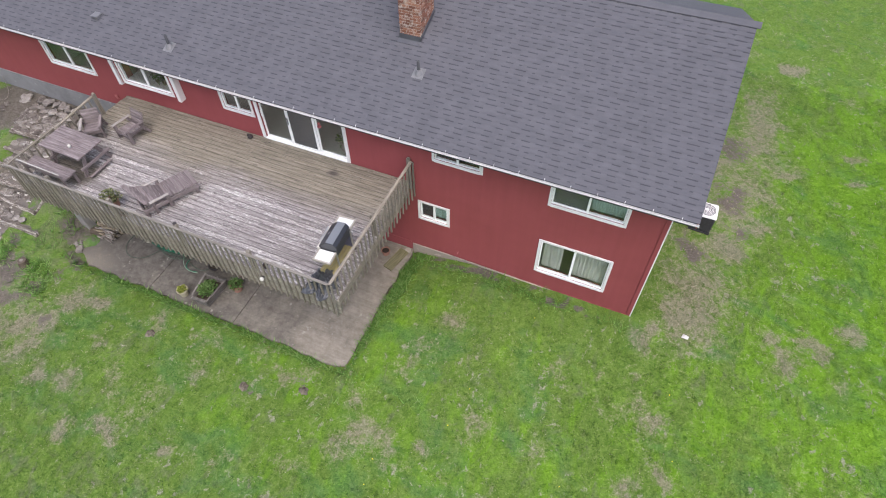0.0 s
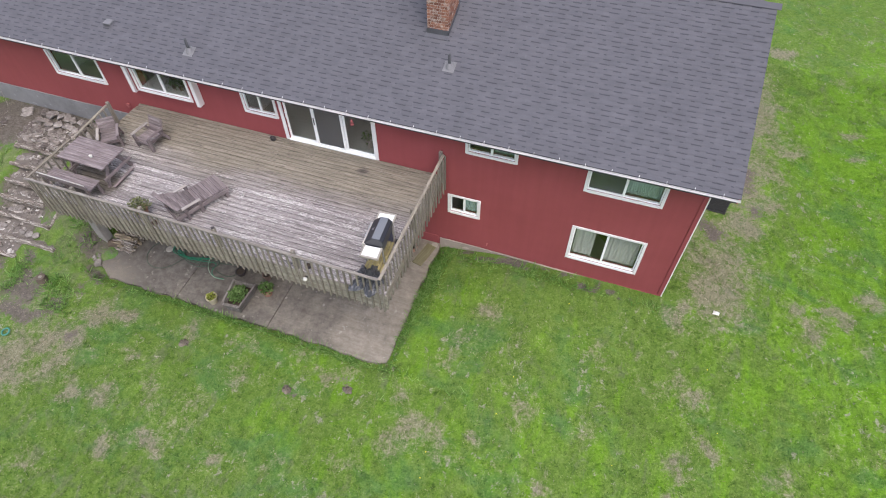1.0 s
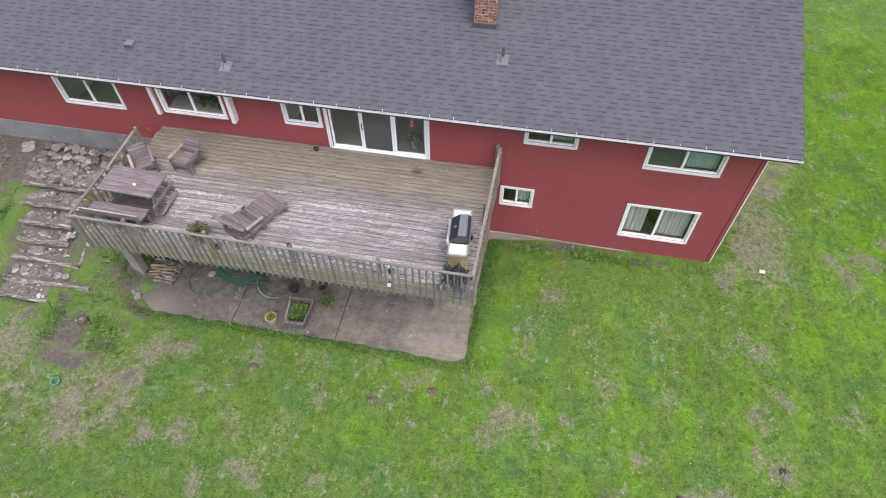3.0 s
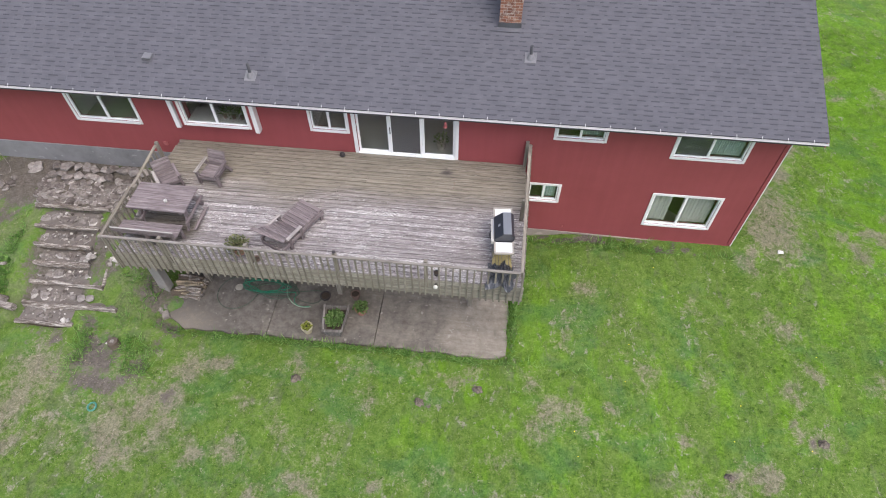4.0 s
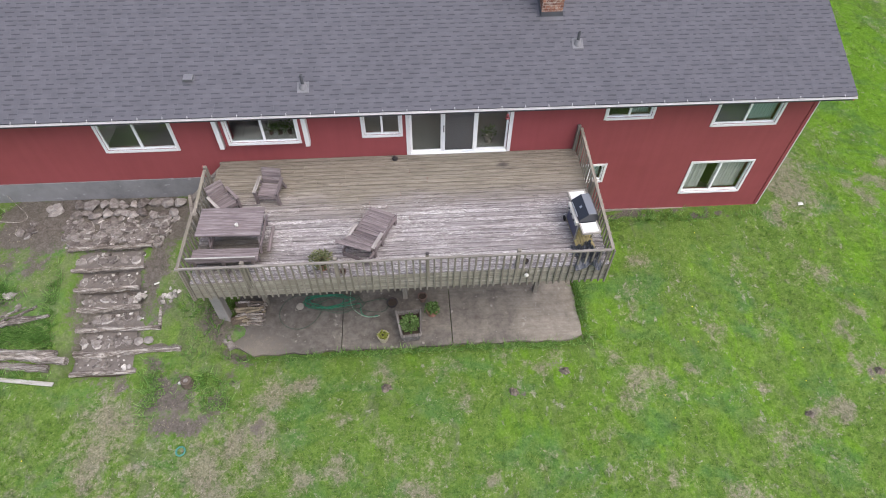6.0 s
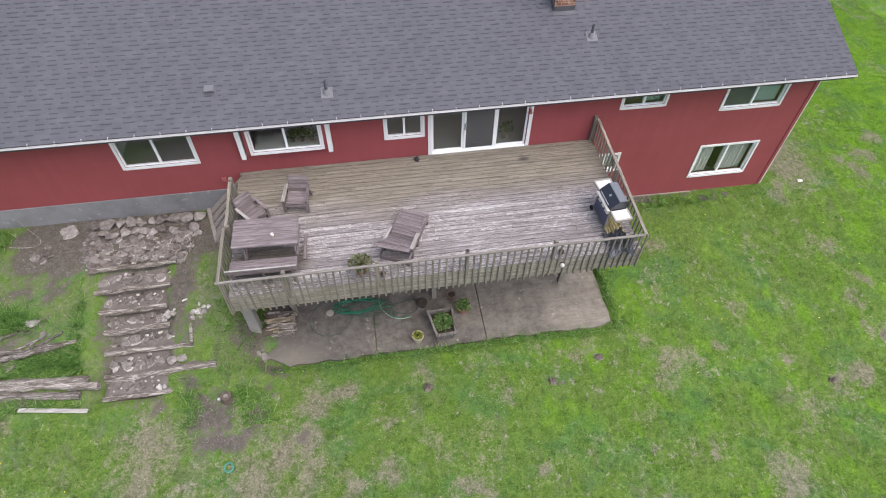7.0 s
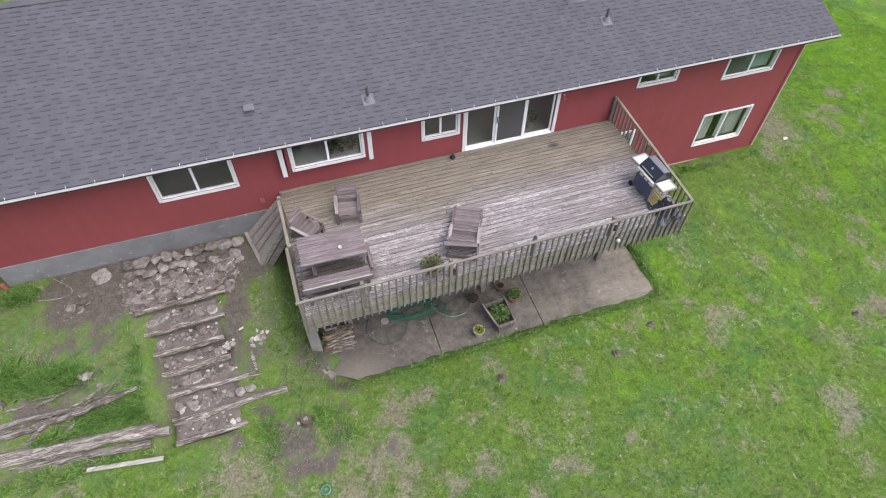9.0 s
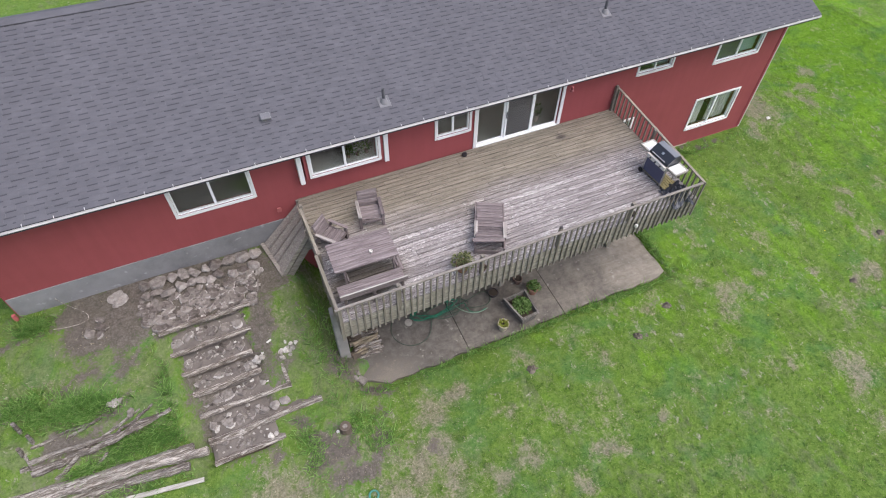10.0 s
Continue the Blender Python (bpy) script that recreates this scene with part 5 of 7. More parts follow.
def ramp():
    """A steep plank ramp from the deck's house-side corner down to the stone bank."""
    top0, top1 = Vector((-16.66, -0.10, 2.66)), Vector((-16.76, -1.30, 2.55))
    low0, low1 = Vector((-17.90, -0.12, 1.46)), Vector((-17.62, -1.22, 1.20))
    r = thing("plank_ramp", "steep weathered plank ramp with raised edge board from deck to bank", "ramp")
    dn = Vector((0.03, 0, -0.03))
    for a, b in ((0.0, 0.20), (0.225, 0.43), (0.455, 0.62), (0.645, 0.80)):
        part("plank", slab4([top0.lerp(top1, a), top0.lerp(top1, b), low0.lerp(low1, b), low0.lerp(low1, a)], dn), M_RAMP, r)
    up = Vector((-0.05, 0, 0.05))
    part("edge_board", slab4([top0.lerp(top1, 0.83) + up, top1 + up, low1 + up, low0.lerp(low1, 0.83) + up], dn * 2.6), M_RAMP, r, "broad raised edge board")
    for a in (0.21, 0.44, 0.63):
        part("batten", beam_bm(top0.lerp(top1, a) + up * 0.3, low0.lerp(low1, a) + up * 0.3, 0.045, 0.03, 0.004), M_RAMP, r)
    for a in (0.02, 0.98):
        part("stringer", beam_bm(top0.lerp(top1, a) + dn * 4, low0.lerp(low1, a) + dn * 4, 0.045, 0.17, 0.004), M_RAMP, r)
    part("bearer", beam_bm(top0.lerp(low0, 0.96) + up * 0.8, top1.lerp(low1, 0.96) + up * 0.8, 0.10, 0.04, 0.004), M_RAMP, r)
    part("foot_board", box_bm(-17.88, -17.56, -1.40, -1.10, 0.90, 1.16, bev=0.01), M_FASCIA, r)


ramp()

# ---------------------------------------------------------------- furniture on the deck


def picnic_table():
    t = thing("picnic_table", "weathered grey-brown wooden picnic table on the deck", "table", on_deck(-15.78, -2.84, -1.5))
    w = 0.88 / 5
    for k in range(5):
        y = -0.44 + w * k
        part("top_plank", box_bm(-0.77, 0.77, y + 0.003, y + w - 0.003, 0.645, 0.685, bev=0.004), M_FURX, t)
    for x in (-0.60, 0.60):
        part("cross_bearer", box_bm(x - 0.04, x + 0.04, -0.40, 0.40, 0.55, 0.644, bev=0.004), M_FURY, t)
        for s in (-1, 1):
            part("leg", beam_bm((x + 0.06, s * 0.20, 0.60), (x + 0.06, s * 0.46, 0.0), 0.04, 0.10, 0.004), M_FURZ, t)
        part("foot_rail", beam_bm((x + 0.11, -0.50, 0.30), (x + 0.11, 0.50, 0.30), 0.04, 0.09, 0.004), M_FURY, t)
    part("stretcher", beam_bm((-0.58, 0, 0.42), (0.58, 0, 0.42), 0.04, 0.09, 0.004), M_FURX, t)
    part("end_board", beam_bm((0.84, -0.46, 0.06), (0.86, 0.30, 0.10), 0.09, 0.03, 0.004), M_FURY, t, "low board at the table's end")


picnic_table()


def bench():
    b = thing("garden_bench", "weathered wooden bench with low back by the railing", "bench", on_deck(-15.85, -3.78, -1.0))
    for k in range(3):
        part("seat_slat", box_bm(-0.78, 0.78, -0.10 + k * 0.135, 0.03 + k * 0.135, 0.41, 0.445, bev=0.004), M_FURX, b)
    part("back_rail", box_bm(-0.80, 0.80, -0.165, -0.137, 0.55, 0.675, bev=0.004), M_FURX, b)
    part("back_cap", box_bm(-0.80, 0.80, -0.168, -0.135, 0.676, 0.69, bev=0.003), M_PALEX, b, "sun-bleached top edge")
    for x in (-0.68, 0.0, 0.68):
        part("leg", box_bm(x - 0.035, x + 0.035, 0.20, 0.27, 0.0, 0.409, bev=0.004), M_FURZ, b)
        part("back_post", box_bm(x - 0.035, x + 0.035, -0.134, -0.101, 0.0, 0.66, bev=0.004), M_FURZ, b)
        part("bearer", box_bm(x - 0.03, x + 0.03, -0.10, 0.199, 0.33, 0.408), M_FURY, b)


bench()


def patio_chair(m, label):
    """A low broad-armed chair of flat boards; it faces -y."""
    c = thing("patio_chair", label, "chair", m, group="patio chairs")
    for k in range(5):
        part("seat_slat", box_bm(-0.27, 0.27, -0.30 + k * 0.115, -0.30 + k * 0.115 + 0.105, 0.34 - k * 0.012, 0.362 - k * 0.012, bev=0.003), M_FURX, c)
    lean = pose(0, 0.27, 0.28, -20)
    for k in range(5):
        part("back_slat", box_bm(-0.28, 0.28, 0.0, 0.022, 0.03 + k * 0.104, 0.125 + k * 0.104, m=lean, bev=0.003), M_FURX, c)
    for x in (-0.33, 0.33):
        part("arm", box_bm(x - 0.05, x + 0.05, -0.36, 0.34, 0.51, 0.535, bev=0.004), M_PALE if x < 0 else M_FURY, c, "broad flat arm")
        part("front_leg", box_bm(x - 0.04, x + 0.04, -0.33, -0.24, 0.0, 0.509, bev=0.004), M_FURZ, c)
        part("back_leg", beam_bm((x, 0.20, 0.50), (x, 0.44, 0.0), 0.04, 0.09, 0.004), M_FURZ, c)
        part("seat_side", box_bm(x * 0.85 - 0.015, x * 0.85 + 0.015, -0.30, 0.27, 0.24, 0.335, bev=0.003), M_FURY, c)
        part("back_stile", box_bm(x * 0.8 - 0.03, x * 0.8 + 0.03, 0.023, 0.05, -0.1, 0.53, m=lean, bev=0.003), M_FURZ, c)
    part("front_board", box_bm(-0.29, 0.29, -0.335, -0.31, 0.24, 0.335, bev=0.003), M_FURX, c)
    return c


first = patio_chair(on_deck(-15.10, -1.45, -9) @ Matrix.Scale(0.88, 4), "weathered wooden armchair facing the yard")
tagged(copy_thing(first, on_deck(-16.22, -1.80, 40) @ Matrix.Scale(0.93, 4)), "weathered wooden armchair turned towards the picnic table")


def lounger():
    """A chaise whose loose back leans skew over its frame."""
    l = thing("chaise_lounge", "weathered wooden chaise lounge with arms and a loose skewed back", "lounge chair", on_deck(-12.62, -3.36, -26.5))
    for k in range(8):
        y = 0.30 + k * 0.103
        part("seat_slat", box_bm(-0.33, 0.33, y, y + 0.095, 0.272, 0.294, bev=0.003), M_FURX, l)
    hinge = [Vector((-0.33, 0.29, 0.285)), Vector((0.33, 0.29, 0.285))]
    top = [Vector((-0.37, -0.36, 0.60)), Vector((0.33, -0.20, 0.43))]
    for k in range(5):
        a, b = k / 5 + 0.01, (k + 1) / 5 - 0.01
        c = [hinge[0].lerp(top[0], a), hinge[1].lerp(top[1], a), hinge[1].lerp(top[1], b), hinge[0].lerp(top[0], b)]
        part("back_slat", slab4(c, (0, 0.008, -0.02)), M_FURX, l)
    part("top_board", beam_bm((-0.46, -0.46, 0.655), (0.35, -0.23, 0.445), 0.11, 0.024, 0.004), M_FURX, l, "wide loose board along the top of the back")
    for h, t in zip(hinge, top):
        part("back_stile", beam_bm(h.lerp(t, 0.05) + Vector((0, 0, -0.045)), h.lerp(t, 0.98) + Vector((0, 0, -0.045)), 0.05, 0.03, 0.003), M_FURZ, l)
    for x in (-0.36, 0.36):
        part("side_rail", box_bm(x - 0.02, x + 0.02, -0.37, 1.12, 0.16, 0.268, bev=0.004), M_FURY, l)
        part("arm", box_bm(x - 0.045, x + 0.045, -0.16, 0.36, 0.415, 0.437, bev=0.004), M_PALE, l, "pale worn arm")
        part("arm_post", box_bm(x - 0.03, x + 0.03, 0.26, 0.35, 0.0, 0.414, bev=0.004), M_FURZ, l)
        part("back_leg", box_bm(x - 0.03, x + 0.03, -0.13, -0.05, 0.0, 0.414, bev=0.004), M_FURZ, l)
        part("foot_leg", box_bm(x - 0.03, x + 0.03, 1.0, 1.09, 0.0, 0.159, bev=0.004), M_FURZ, l)
        part("frame_end", box_bm(x - 0.03, x + 0.03, -0.37, -0.30, 0.0, 0.159, bev=0.004), M_FURZ, l)
    part("end_board", box_bm(-0.38, 0.38, 1.121, 1.143, 0.15, 0.275, bev=0.003), M_FURX, l)
    part("cross_board", box_bm(-0.34, 0.34, -0.37, -0.345, 0.02, 0.15, bev=0.003), M_FURX, l)
    part("cross_board", box_bm(-0.34, 0.34, -0.12, -0.095, 0.16, 0.26, bev=0.003), M_FURX, l)


lounger()


def grill():
    """A gas barbecue on a cart; its controls face the deck (-x)."""
    g = thing("gas_grill", "black gas barbecue on cart with white side shelves", "barbecue", on_deck(-7.15, -3.03, 4) @ Matrix.Scale(0.87, 4))
    bm = bmesh.new()
    prof = [(-0.27, 0.86), (-0.255, 0.93), (-0.03, 1.13), (0.19, 1.135), (0.28, 1.03), (0.28, 0.86)]
    a = [bm.verts.new((x, -0.40, z)) for x, z in prof]
    b = [bm.verts.new((x, 0.40, z)) for x, z in prof]
    bm.faces.new(a)
    bm.faces.new(b[::-1])
    for i in range(len(prof)):
        j = (i + 1) % len(prof)
        bm.faces.new((a[i], b[i], b[j], a[j]))
    bmesh.ops.bevel(bm, geom=[e for e in bm.edges], offset=0.008, segments=1, affect="EDGES")
    hood = part("hood", bm, M_BLACK, g, "glossy black hood")
    part("hood_handle", beam_bm((-0.285, -0.28, 0.96), (-0.285, 0.28, 0.96), 0.03, 0.025, 0.006), M_STEEL, hood)
    part("badge", slab4([(-0.16, -0.035, 1.022), (-0.16, 0.035, 1.022), (-0.105, 0.035, 1.071), (-0.105, -0.035, 1.071)], (0.004, 0, -0.006)), M_STEEL, hood, "small square badge")
    # added plate: its pale colour stands for sky reflected on the hood
    part("hood_top", box_bm(-0.03, 0.195, -0.385, 0.385, 1.128, 1.146, bev=0.006), M_HOODTOP, hood, "grey top of the hood with painted sky reflection")
    part("firebox", box_bm(-0.25, 0.26, -0.39, 0.39, 0.66, 0.858, bev=0.015), M_BLACK, g)
    panel = part("control_panel", box_bm(-0.34, -0.252, -0.40, 0.40, 0.70, 0.84, m=None, bev=0.01), M_PANEL, g, "pale control panel")
    for k in range(3):
        bm = bmesh.new()
        revolve(bm, [(0, 0), (0.032, 0), (0.028, 0.03), (0, 0.032)], seg=12)
        bm.transform(pose(-0.34, -0.22 + 0.22 * k, 0.77, 0, -90, 0))
        part("knob", bm, M_BLACK, panel)
    for s in (-1, 1):
        y0, y1 = (0.42, 0.80) if s > 0 else (-0.80, -0.42)
        sh = part("side_shelf", box_bm(-0.25, 0.25, y0, y1, 0.80, 0.835, bev=0.008), M_SHELF, g, "white side shelf")
        bm = bmesh.new()
        for p in ((-0.265, -0.222, y0 - 0.01, y1 + 0.01), (0.222, 0.265, y0 - 0.01, y1 + 0.01)):
            add_box(bm, *p, 0.785, 0.848)
        ye = y1 - 0.028 if s > 0 else y0 - 0.016
        add_box(bm, -0.221, 0.221, ye, ye + 0.044, 0.785, 0.847)
        part("shelf_edge", bm, M_EDGING, sh, "tan shelf edging")
    for x in (-0.25, 0.25):
        for y in (-0.42, 0.42):
            part("cart_leg", box_bm(x - 0.02, x + 0.02, y - 0.02, y + 0.02, 0.03, 0.78, bev=0.004), M_STEEL, g)
    part("front_door", box_bm(-0.262, -0.245, -0.39, 0.39, 0.12, 0.655, bev=0.004), M_NAVY, g, "dark blue cart panel")
    part("side_panel", box_bm(-0.24, 0.24, 0.40, 0.415, 0.12, 0.655, bev=0.004), M_NAVY, g)
    for k in range(6):
        part("shelf_slat", box_bm(-0.27 + k * 0.092, -0.19 + k * 0.092, -0.76, 0.38, 0.10, 0.118, bev=0.003), M_SLATS, g)
    part("bottom_rail", box_bm(-0.27, 0.27, -0.78, -0.745, 0.0, 0.098, bev=0.003), M_SLATS, g)
    for x in (-0.31, 0.31):
        bm = bmesh.new()
        revolve(bm, [(0, -0.025), (0.06, -0.025), (0.085, -0.015), (0.085, 0.015), (0.06, 0.025), (0, 0.025)], seg=16)
        bm.transform(pose(x, 0.43, 0.086, 0, 90, 0))
        part("wheel", bm, M_RUBBER, g, "black rubber wheel")


grill()


def grill_cover():
    """A heap of black sheet: folds rise and fall round a low ridge."""
    bm = bmesh.new()
    nx, ny = 26, 22
    grid = []
    for i in range(nx):
        row = []
        for j in range(ny):
            u, v = i / (nx - 1) * 2 - 1, j / (ny - 1) * 2 - 1
            ang = math.atan2(v, u)
            edge = 1 + 0.18 * math.sin(ang * 5 + 1) + 0.1 * math.sin(ang * 9)
            h = max(0.0, 1 - (u * u + v * v) ** 0.5 / 1.25)
            fold = noise.fractal(Vector((u * 3.1, v * 2.3, 7)), 1.0, 2.0, 3)
            row.append(bm.verts.new((u * 0.32 * edge, v * 0.36 * edge, 0.015 + 0.42 * h * (0.7 + 0.9 * abs(fold)) + 0.03 * abs(fold))))
        grid.append(row)
    for i in range(nx - 1):
        for j in range(ny - 1):
            bm.faces.new((grid[i][j], grid[i + 1][j], grid[i + 1][j + 1], grid[i][j + 1]))
    ob = single("grill_cover", bm, M_TARP, "crumpled black grill cover heaped on the deck", "cover", on_deck(-7.10, -3.92), smooth=False)
    mod = ob.modifiers.new("thick", "SOLIDIFY")
    mod.thickness = 0.006


grill_cover()


def pot(name, m, r0, r1, h, mat, label, leaf=None, count=0, spread=0.1, tall=0.15, size=0.05, group=""):
    p = thing(name, label, "flower pot", m, group)
    rim = r1 * 1.08
    part("pot", turned([(0, 0), (r0, 0), (r1, h * 0.82), (rim, h * 0.82), (rim, h), (r1 * 0.9, h), (r1 * 0.85, h * 0.8), (0, h * 0.8)], 18), mat, p)
    part("soil", turned([(0, h * 0.86), (r1 * 0.86, h * 0.83), (r1 * 0.86, h * 0.81), (0, h * 0.81)], 14), M_COMPOST, p)
    if leaf:
        part("foliage", leaves_bm(random.Random(int(spread * 1000)), count, spread, tall, h * 0.85, size), leaf, p, "small green leaves")
    return p


pot("deck_pot", on_deck(-13.60, -3.84), 0.12, 0.16, 0.24, M_TERRA, "terracotta pot with thin olive plant by the railing", M_SCRUB, 420, 0.26, 0.34, 0.055)
pot("small_dark_pot", on_deck(-13.10, -4.04), 0.05, 0.07, 0.10, M_BROWNPOT, "small dark pot on the deck edge")
pot("small_dark_pot", on_deck(-8.66, -4.0), 0.05, 0.065, 0.11, M_DARKPOT, "small dark pot behind the railing")


def ball_lamp():
    lamp = thing("rail_lamp", "small round white lamp fixed outside the railing", "lamp", pose(-8.66, -4.25, 2.34))
    part("globe", turned([(0, 0.0), (0.03, 0.005), (0.05, 0.03), (0.055, 0.055), (0.045, 0.085), (0.02, 0.105), (0, 0.108)], 14), M_PLASTIC, lamp, smooth=True)
    part("bracket", box_bm(-0.02, 0.02, 0.03, 0.085, 0.03, 0.09, bev=0.004), M_DARKPOT, lamp)
    single("cup", turned([(0, 0), (0.035, 0), (0.042, 0.08), (0.037, 0.08), (0.03, 0.01), (0, 0.01)], 14), M_PLASTIC,
           "white cup standing on the picnic table", "cup", on_deck(-15.60, -3.0) @ pose(0, 0, 0.686), smooth=True)
    bm = bmesh.new()
    revolve(bm, [(0, 0), (0.07, 0), (0.085, 0.05), (0.06, 0.10), (0, 0.12)], seg=12)
    revolve(bm, [(0, 0.10), (0.045, 0.11), (0.05, 0.15), (0.025, 0.18), (0, 0.185)], 0.0, -0.05, 0, 10)
    single("garden_ornament", bm, M_DARKPOT, "small dark ornament on the deck against the wall", "ornament", on_deck(-11.80, -0.20), smooth=True)


ball_lamp()


def feeder():
    f = thing("bird_feeder", "red hanging bird feeder under the eave", "bird feeder", pose(-8.82, -0.66, 4.34) @ Matrix.Scale(0.8, 4))
    part("reservoir", turned([(0, 0.06), (0.04, 0.06), (0.045, 0.16), (0.02, 0.2), (0, 0.2)], 12), M_REDGLASS, f, smooth=True)
    part("tray", turned([(0, 0), (0.06, 0.005), (0.075, 0.035), (0.05, 0.06), (0, 0.06)], 14), M_REDGLASS, f, "red feeding tray", smooth=True)
    part("wire", turned([(0, 0.2), (0.004, 0.2), (0.004, 0.27), (0, 0.27)], 6), M_LEAD, f)


feeder()


def wall_box():
    b = thing("outlet_box", "small faded red outlet box on the siding", "outlet", pose(-17.19, 0.0, 2.50))
    part("box", box_bm(-0.05, 0.05, -0.05, -0.001, -0.07, 0.07, bev=0.006), M_PINK, b)
    part("cover", box_bm(-0.06, 0.06, -0.062, -0.051, -0.02, 0.08, bev=0.004), M_PINK, b)
    t = thing("outdoor_tap", "small garden tap on the red wall", "tap", pose(-5.2, 0.0, 0.32))
    part("spout", beam_bm((0, -0.001, 0), (0, -0.09, -0.02), 0.025, 0.025, 0.006), M_PINK, t)
    part("handle", box_bm(-0.03, 0.03, -0.06, -0.045, 0.015, 0.03, bev=0.004), M_PINK, t)


wall_box()

# ---------------------------------------------------------------- under the deck
PZ = -0.375


def planter():
    """A trough that narrows towards the lawn, flared at the rim."""
    t = thing("wooden_planter", "grey wooden planter trough full of leafy green plants", "planter", pose(-11.59, -3.88, patio_z(-3.88), 0, 0, 4))
    f0, f1, b0, b1 = 0.20, 0.275, 0.28, 0.37  # half-widths at foot and rim, lawn end and house end
    for s in (-1, 1):
        part("side_board", slab4([(s * f0, -0.40, 0), (s * b0, 0.38, 0), (s * b1, 0.42, 0.36), (s * f1, -0.45, 0.36)], (-s * 0.035, 0, 0)), M_TROUGH, t)
        part("rim_board", beam_bm((s * (f1 - 0.015), -0.46, 0.37), (s * (b1 - 0.015), 0.43, 0.37), 0.06, 0.022, 0.004), M_TROUGH, t)
    part("end_board", slab4([(-f0 + 0.04, -0.395, 0), (f0 - 0.04, -0.395, 0), (f1 - 0.04, -0.445, 0.36), (-f1 + 0.04, -0.445, 0.36)], (0, 0.035, 0)), M_TROUGH, t)
    part("end_board", slab4([(-b0 + 0.04, 0.375, 0), (b0 - 0.04, 0.375, 0), (b1 - 0.04, 0.415, 0.36), (-b1 + 0.04, 0.415, 0.36)], (0, -0.035, 0)), M_TROUGH, t)
    part("rim_board", beam_bm((-0.27, -0.46, 0.395), (0.27, -0.46, 0.395), 0.09, 0.022, 0.004), M_TROUGH, t)
    part("soil", slab4([(-0.20, -0.36, 0.24), (0.20, -0.36, 0.24), (0.29, 0.34, 0.24), (-0.29, 0.34, 0.24)], (0, 0, -0.2)), M_COMPOST, t)
    part("foliage", leaves_bm(random.Random(3), 560, 0.26, 0.24, 0.25, 0.065), M_LETTUCE, t, "fresh green leaves")


planter()
pot("tan_pot", pose(-12.34, -4.18, patio_z(-4.18)), 0.11, 0.155, 0.27, M_OLIVEPOT, "tan plastic pot with yellow-green plant on the patio", M_LEAFY, 140, 0.13, 0.08, 0.06)
pot("terracotta_pot", pose(-10.94, -3.42, patio_z(-3.42)), 0.12, 0.17, 0.27, M_TERRA, "terracotta pot with bushy green plant on the patio", M_LETTUCE, 320, 0.20, 0.22, 0.06)
pot("brown_pot", pose(-11.20, -2.95, patio_z(-2.95)), 0.08, 0.13, 0.24, M_BROWNPOT, "empty brown clay pot on the patio")
pot("clay_pot", pose(-7.42, -0.52, patio_z(-0.52)), 0.10, 0.13, 0.18, M_TERRA, "small empty terracotta pot by the house wall")
single("mossy_board", box_bm(-0.16, 0.16, -0.42, 0.42, 0.0, 0.04, bev=0.006), M_MOSSY, "flat mossy yellow-green board lying on the patio", "board", pose(-7.02, -0.62, patio_z(-0.62) + 0.012, 2.9, 0, -14))
single("drain_cover", turned([(0, 0), (0.10, 0), (0.10, 0.02), (0.08, 0.03), (0, 0.03)], 16), M_DISC, "round grey plastic drain cover by the wall", "drain cover", pose(-6.84, -0.16, patio_z(-0.16)))
pot("dark_bowl", pose(-12.08, -3.05, patio_z(-3.05)), 0.11, 0.15, 0.15, M_DARKPOT, "dark round bowl on the patio")
single("plant_saucer", turned([(0, 0.0), (0.11, 0.0), (0.115, 0.03), (0.09, 0.04), (0.085, 0.022), (0, 0.022)], 20), M_DISC, "round pale plastic saucer lying on the patio", "saucer", pose(-14.76, -2.96, patio_z(-2.96)), smooth=False)


def hose(name, pts, mat, label, r=0.014, cyclic=False):
    cu = bpy.data.curves.new(name, "CURVE")
    cu.dimensions = "3D"
    cu.bevel_depth, cu.bevel_resolution, cu.resolution_u = r, 2, 8
    sp = cu.splines.new("NURBS")
    sp.points.add(len(pts) - 1)
    for p, c in zip(sp.points, pts):
        p.co = (*c, 1)
    sp.use_endpoint_u, sp.use_cyclic_u, sp.order_u = True, cyclic, 4
    cu.materials.append(mat)
    return tagged(new(name, cu), label, "hose", group="garden hoses")


r3 = random.Random(12)


def coil(cx, cy, loops, ra, rb, z):
    pts = []
    for k in range(loops * 8):
        a = k * math.pi / 4
        f = 1 + 0.35 * math.sin(k * 1.9)
        pts.append((cx + ra * f * math.cos(a) + r3.uniform(-0.06, 0.06), cy + rb * f * math.sin(a) + r3.uniform(-0.05, 0.05), z + 0.008 * (k % 5) + 0.002 * k))
    return pts


hose("garden_hose", coil(-13.95, -2.86, 4, 0.66, 0.26, PZ + 0.015) + [(-12.9, -2.9, PZ + 0.015), (-13.1, -3.3, PZ + 0.015), (-12.75, -3.5, PZ + 0.015), (-12.5, -3.4, PZ + 0.015)], M_HOSE, "green garden hose coiled loosely on the patio", 0.0125)
hose("garden_hose", coil(-13.62, -2.98, 3, 0.72, 0.27, PZ + 0.02), M_HOSEDARK, "dark green hose in wide loose loops on the patio", 0.012)
hose("garden_hose", [(-13.3, -2.5, PZ + 0.04), (-13.35, -2.9, PZ + 0.02), (-13.2, -3.25, PZ + 0.015), (-12.8, -3.52, PZ + 0.015), (-12.45, -3.42, PZ + 0.015)], M_HOSEPALE, "faded green hose end on the patio", 0.0125)
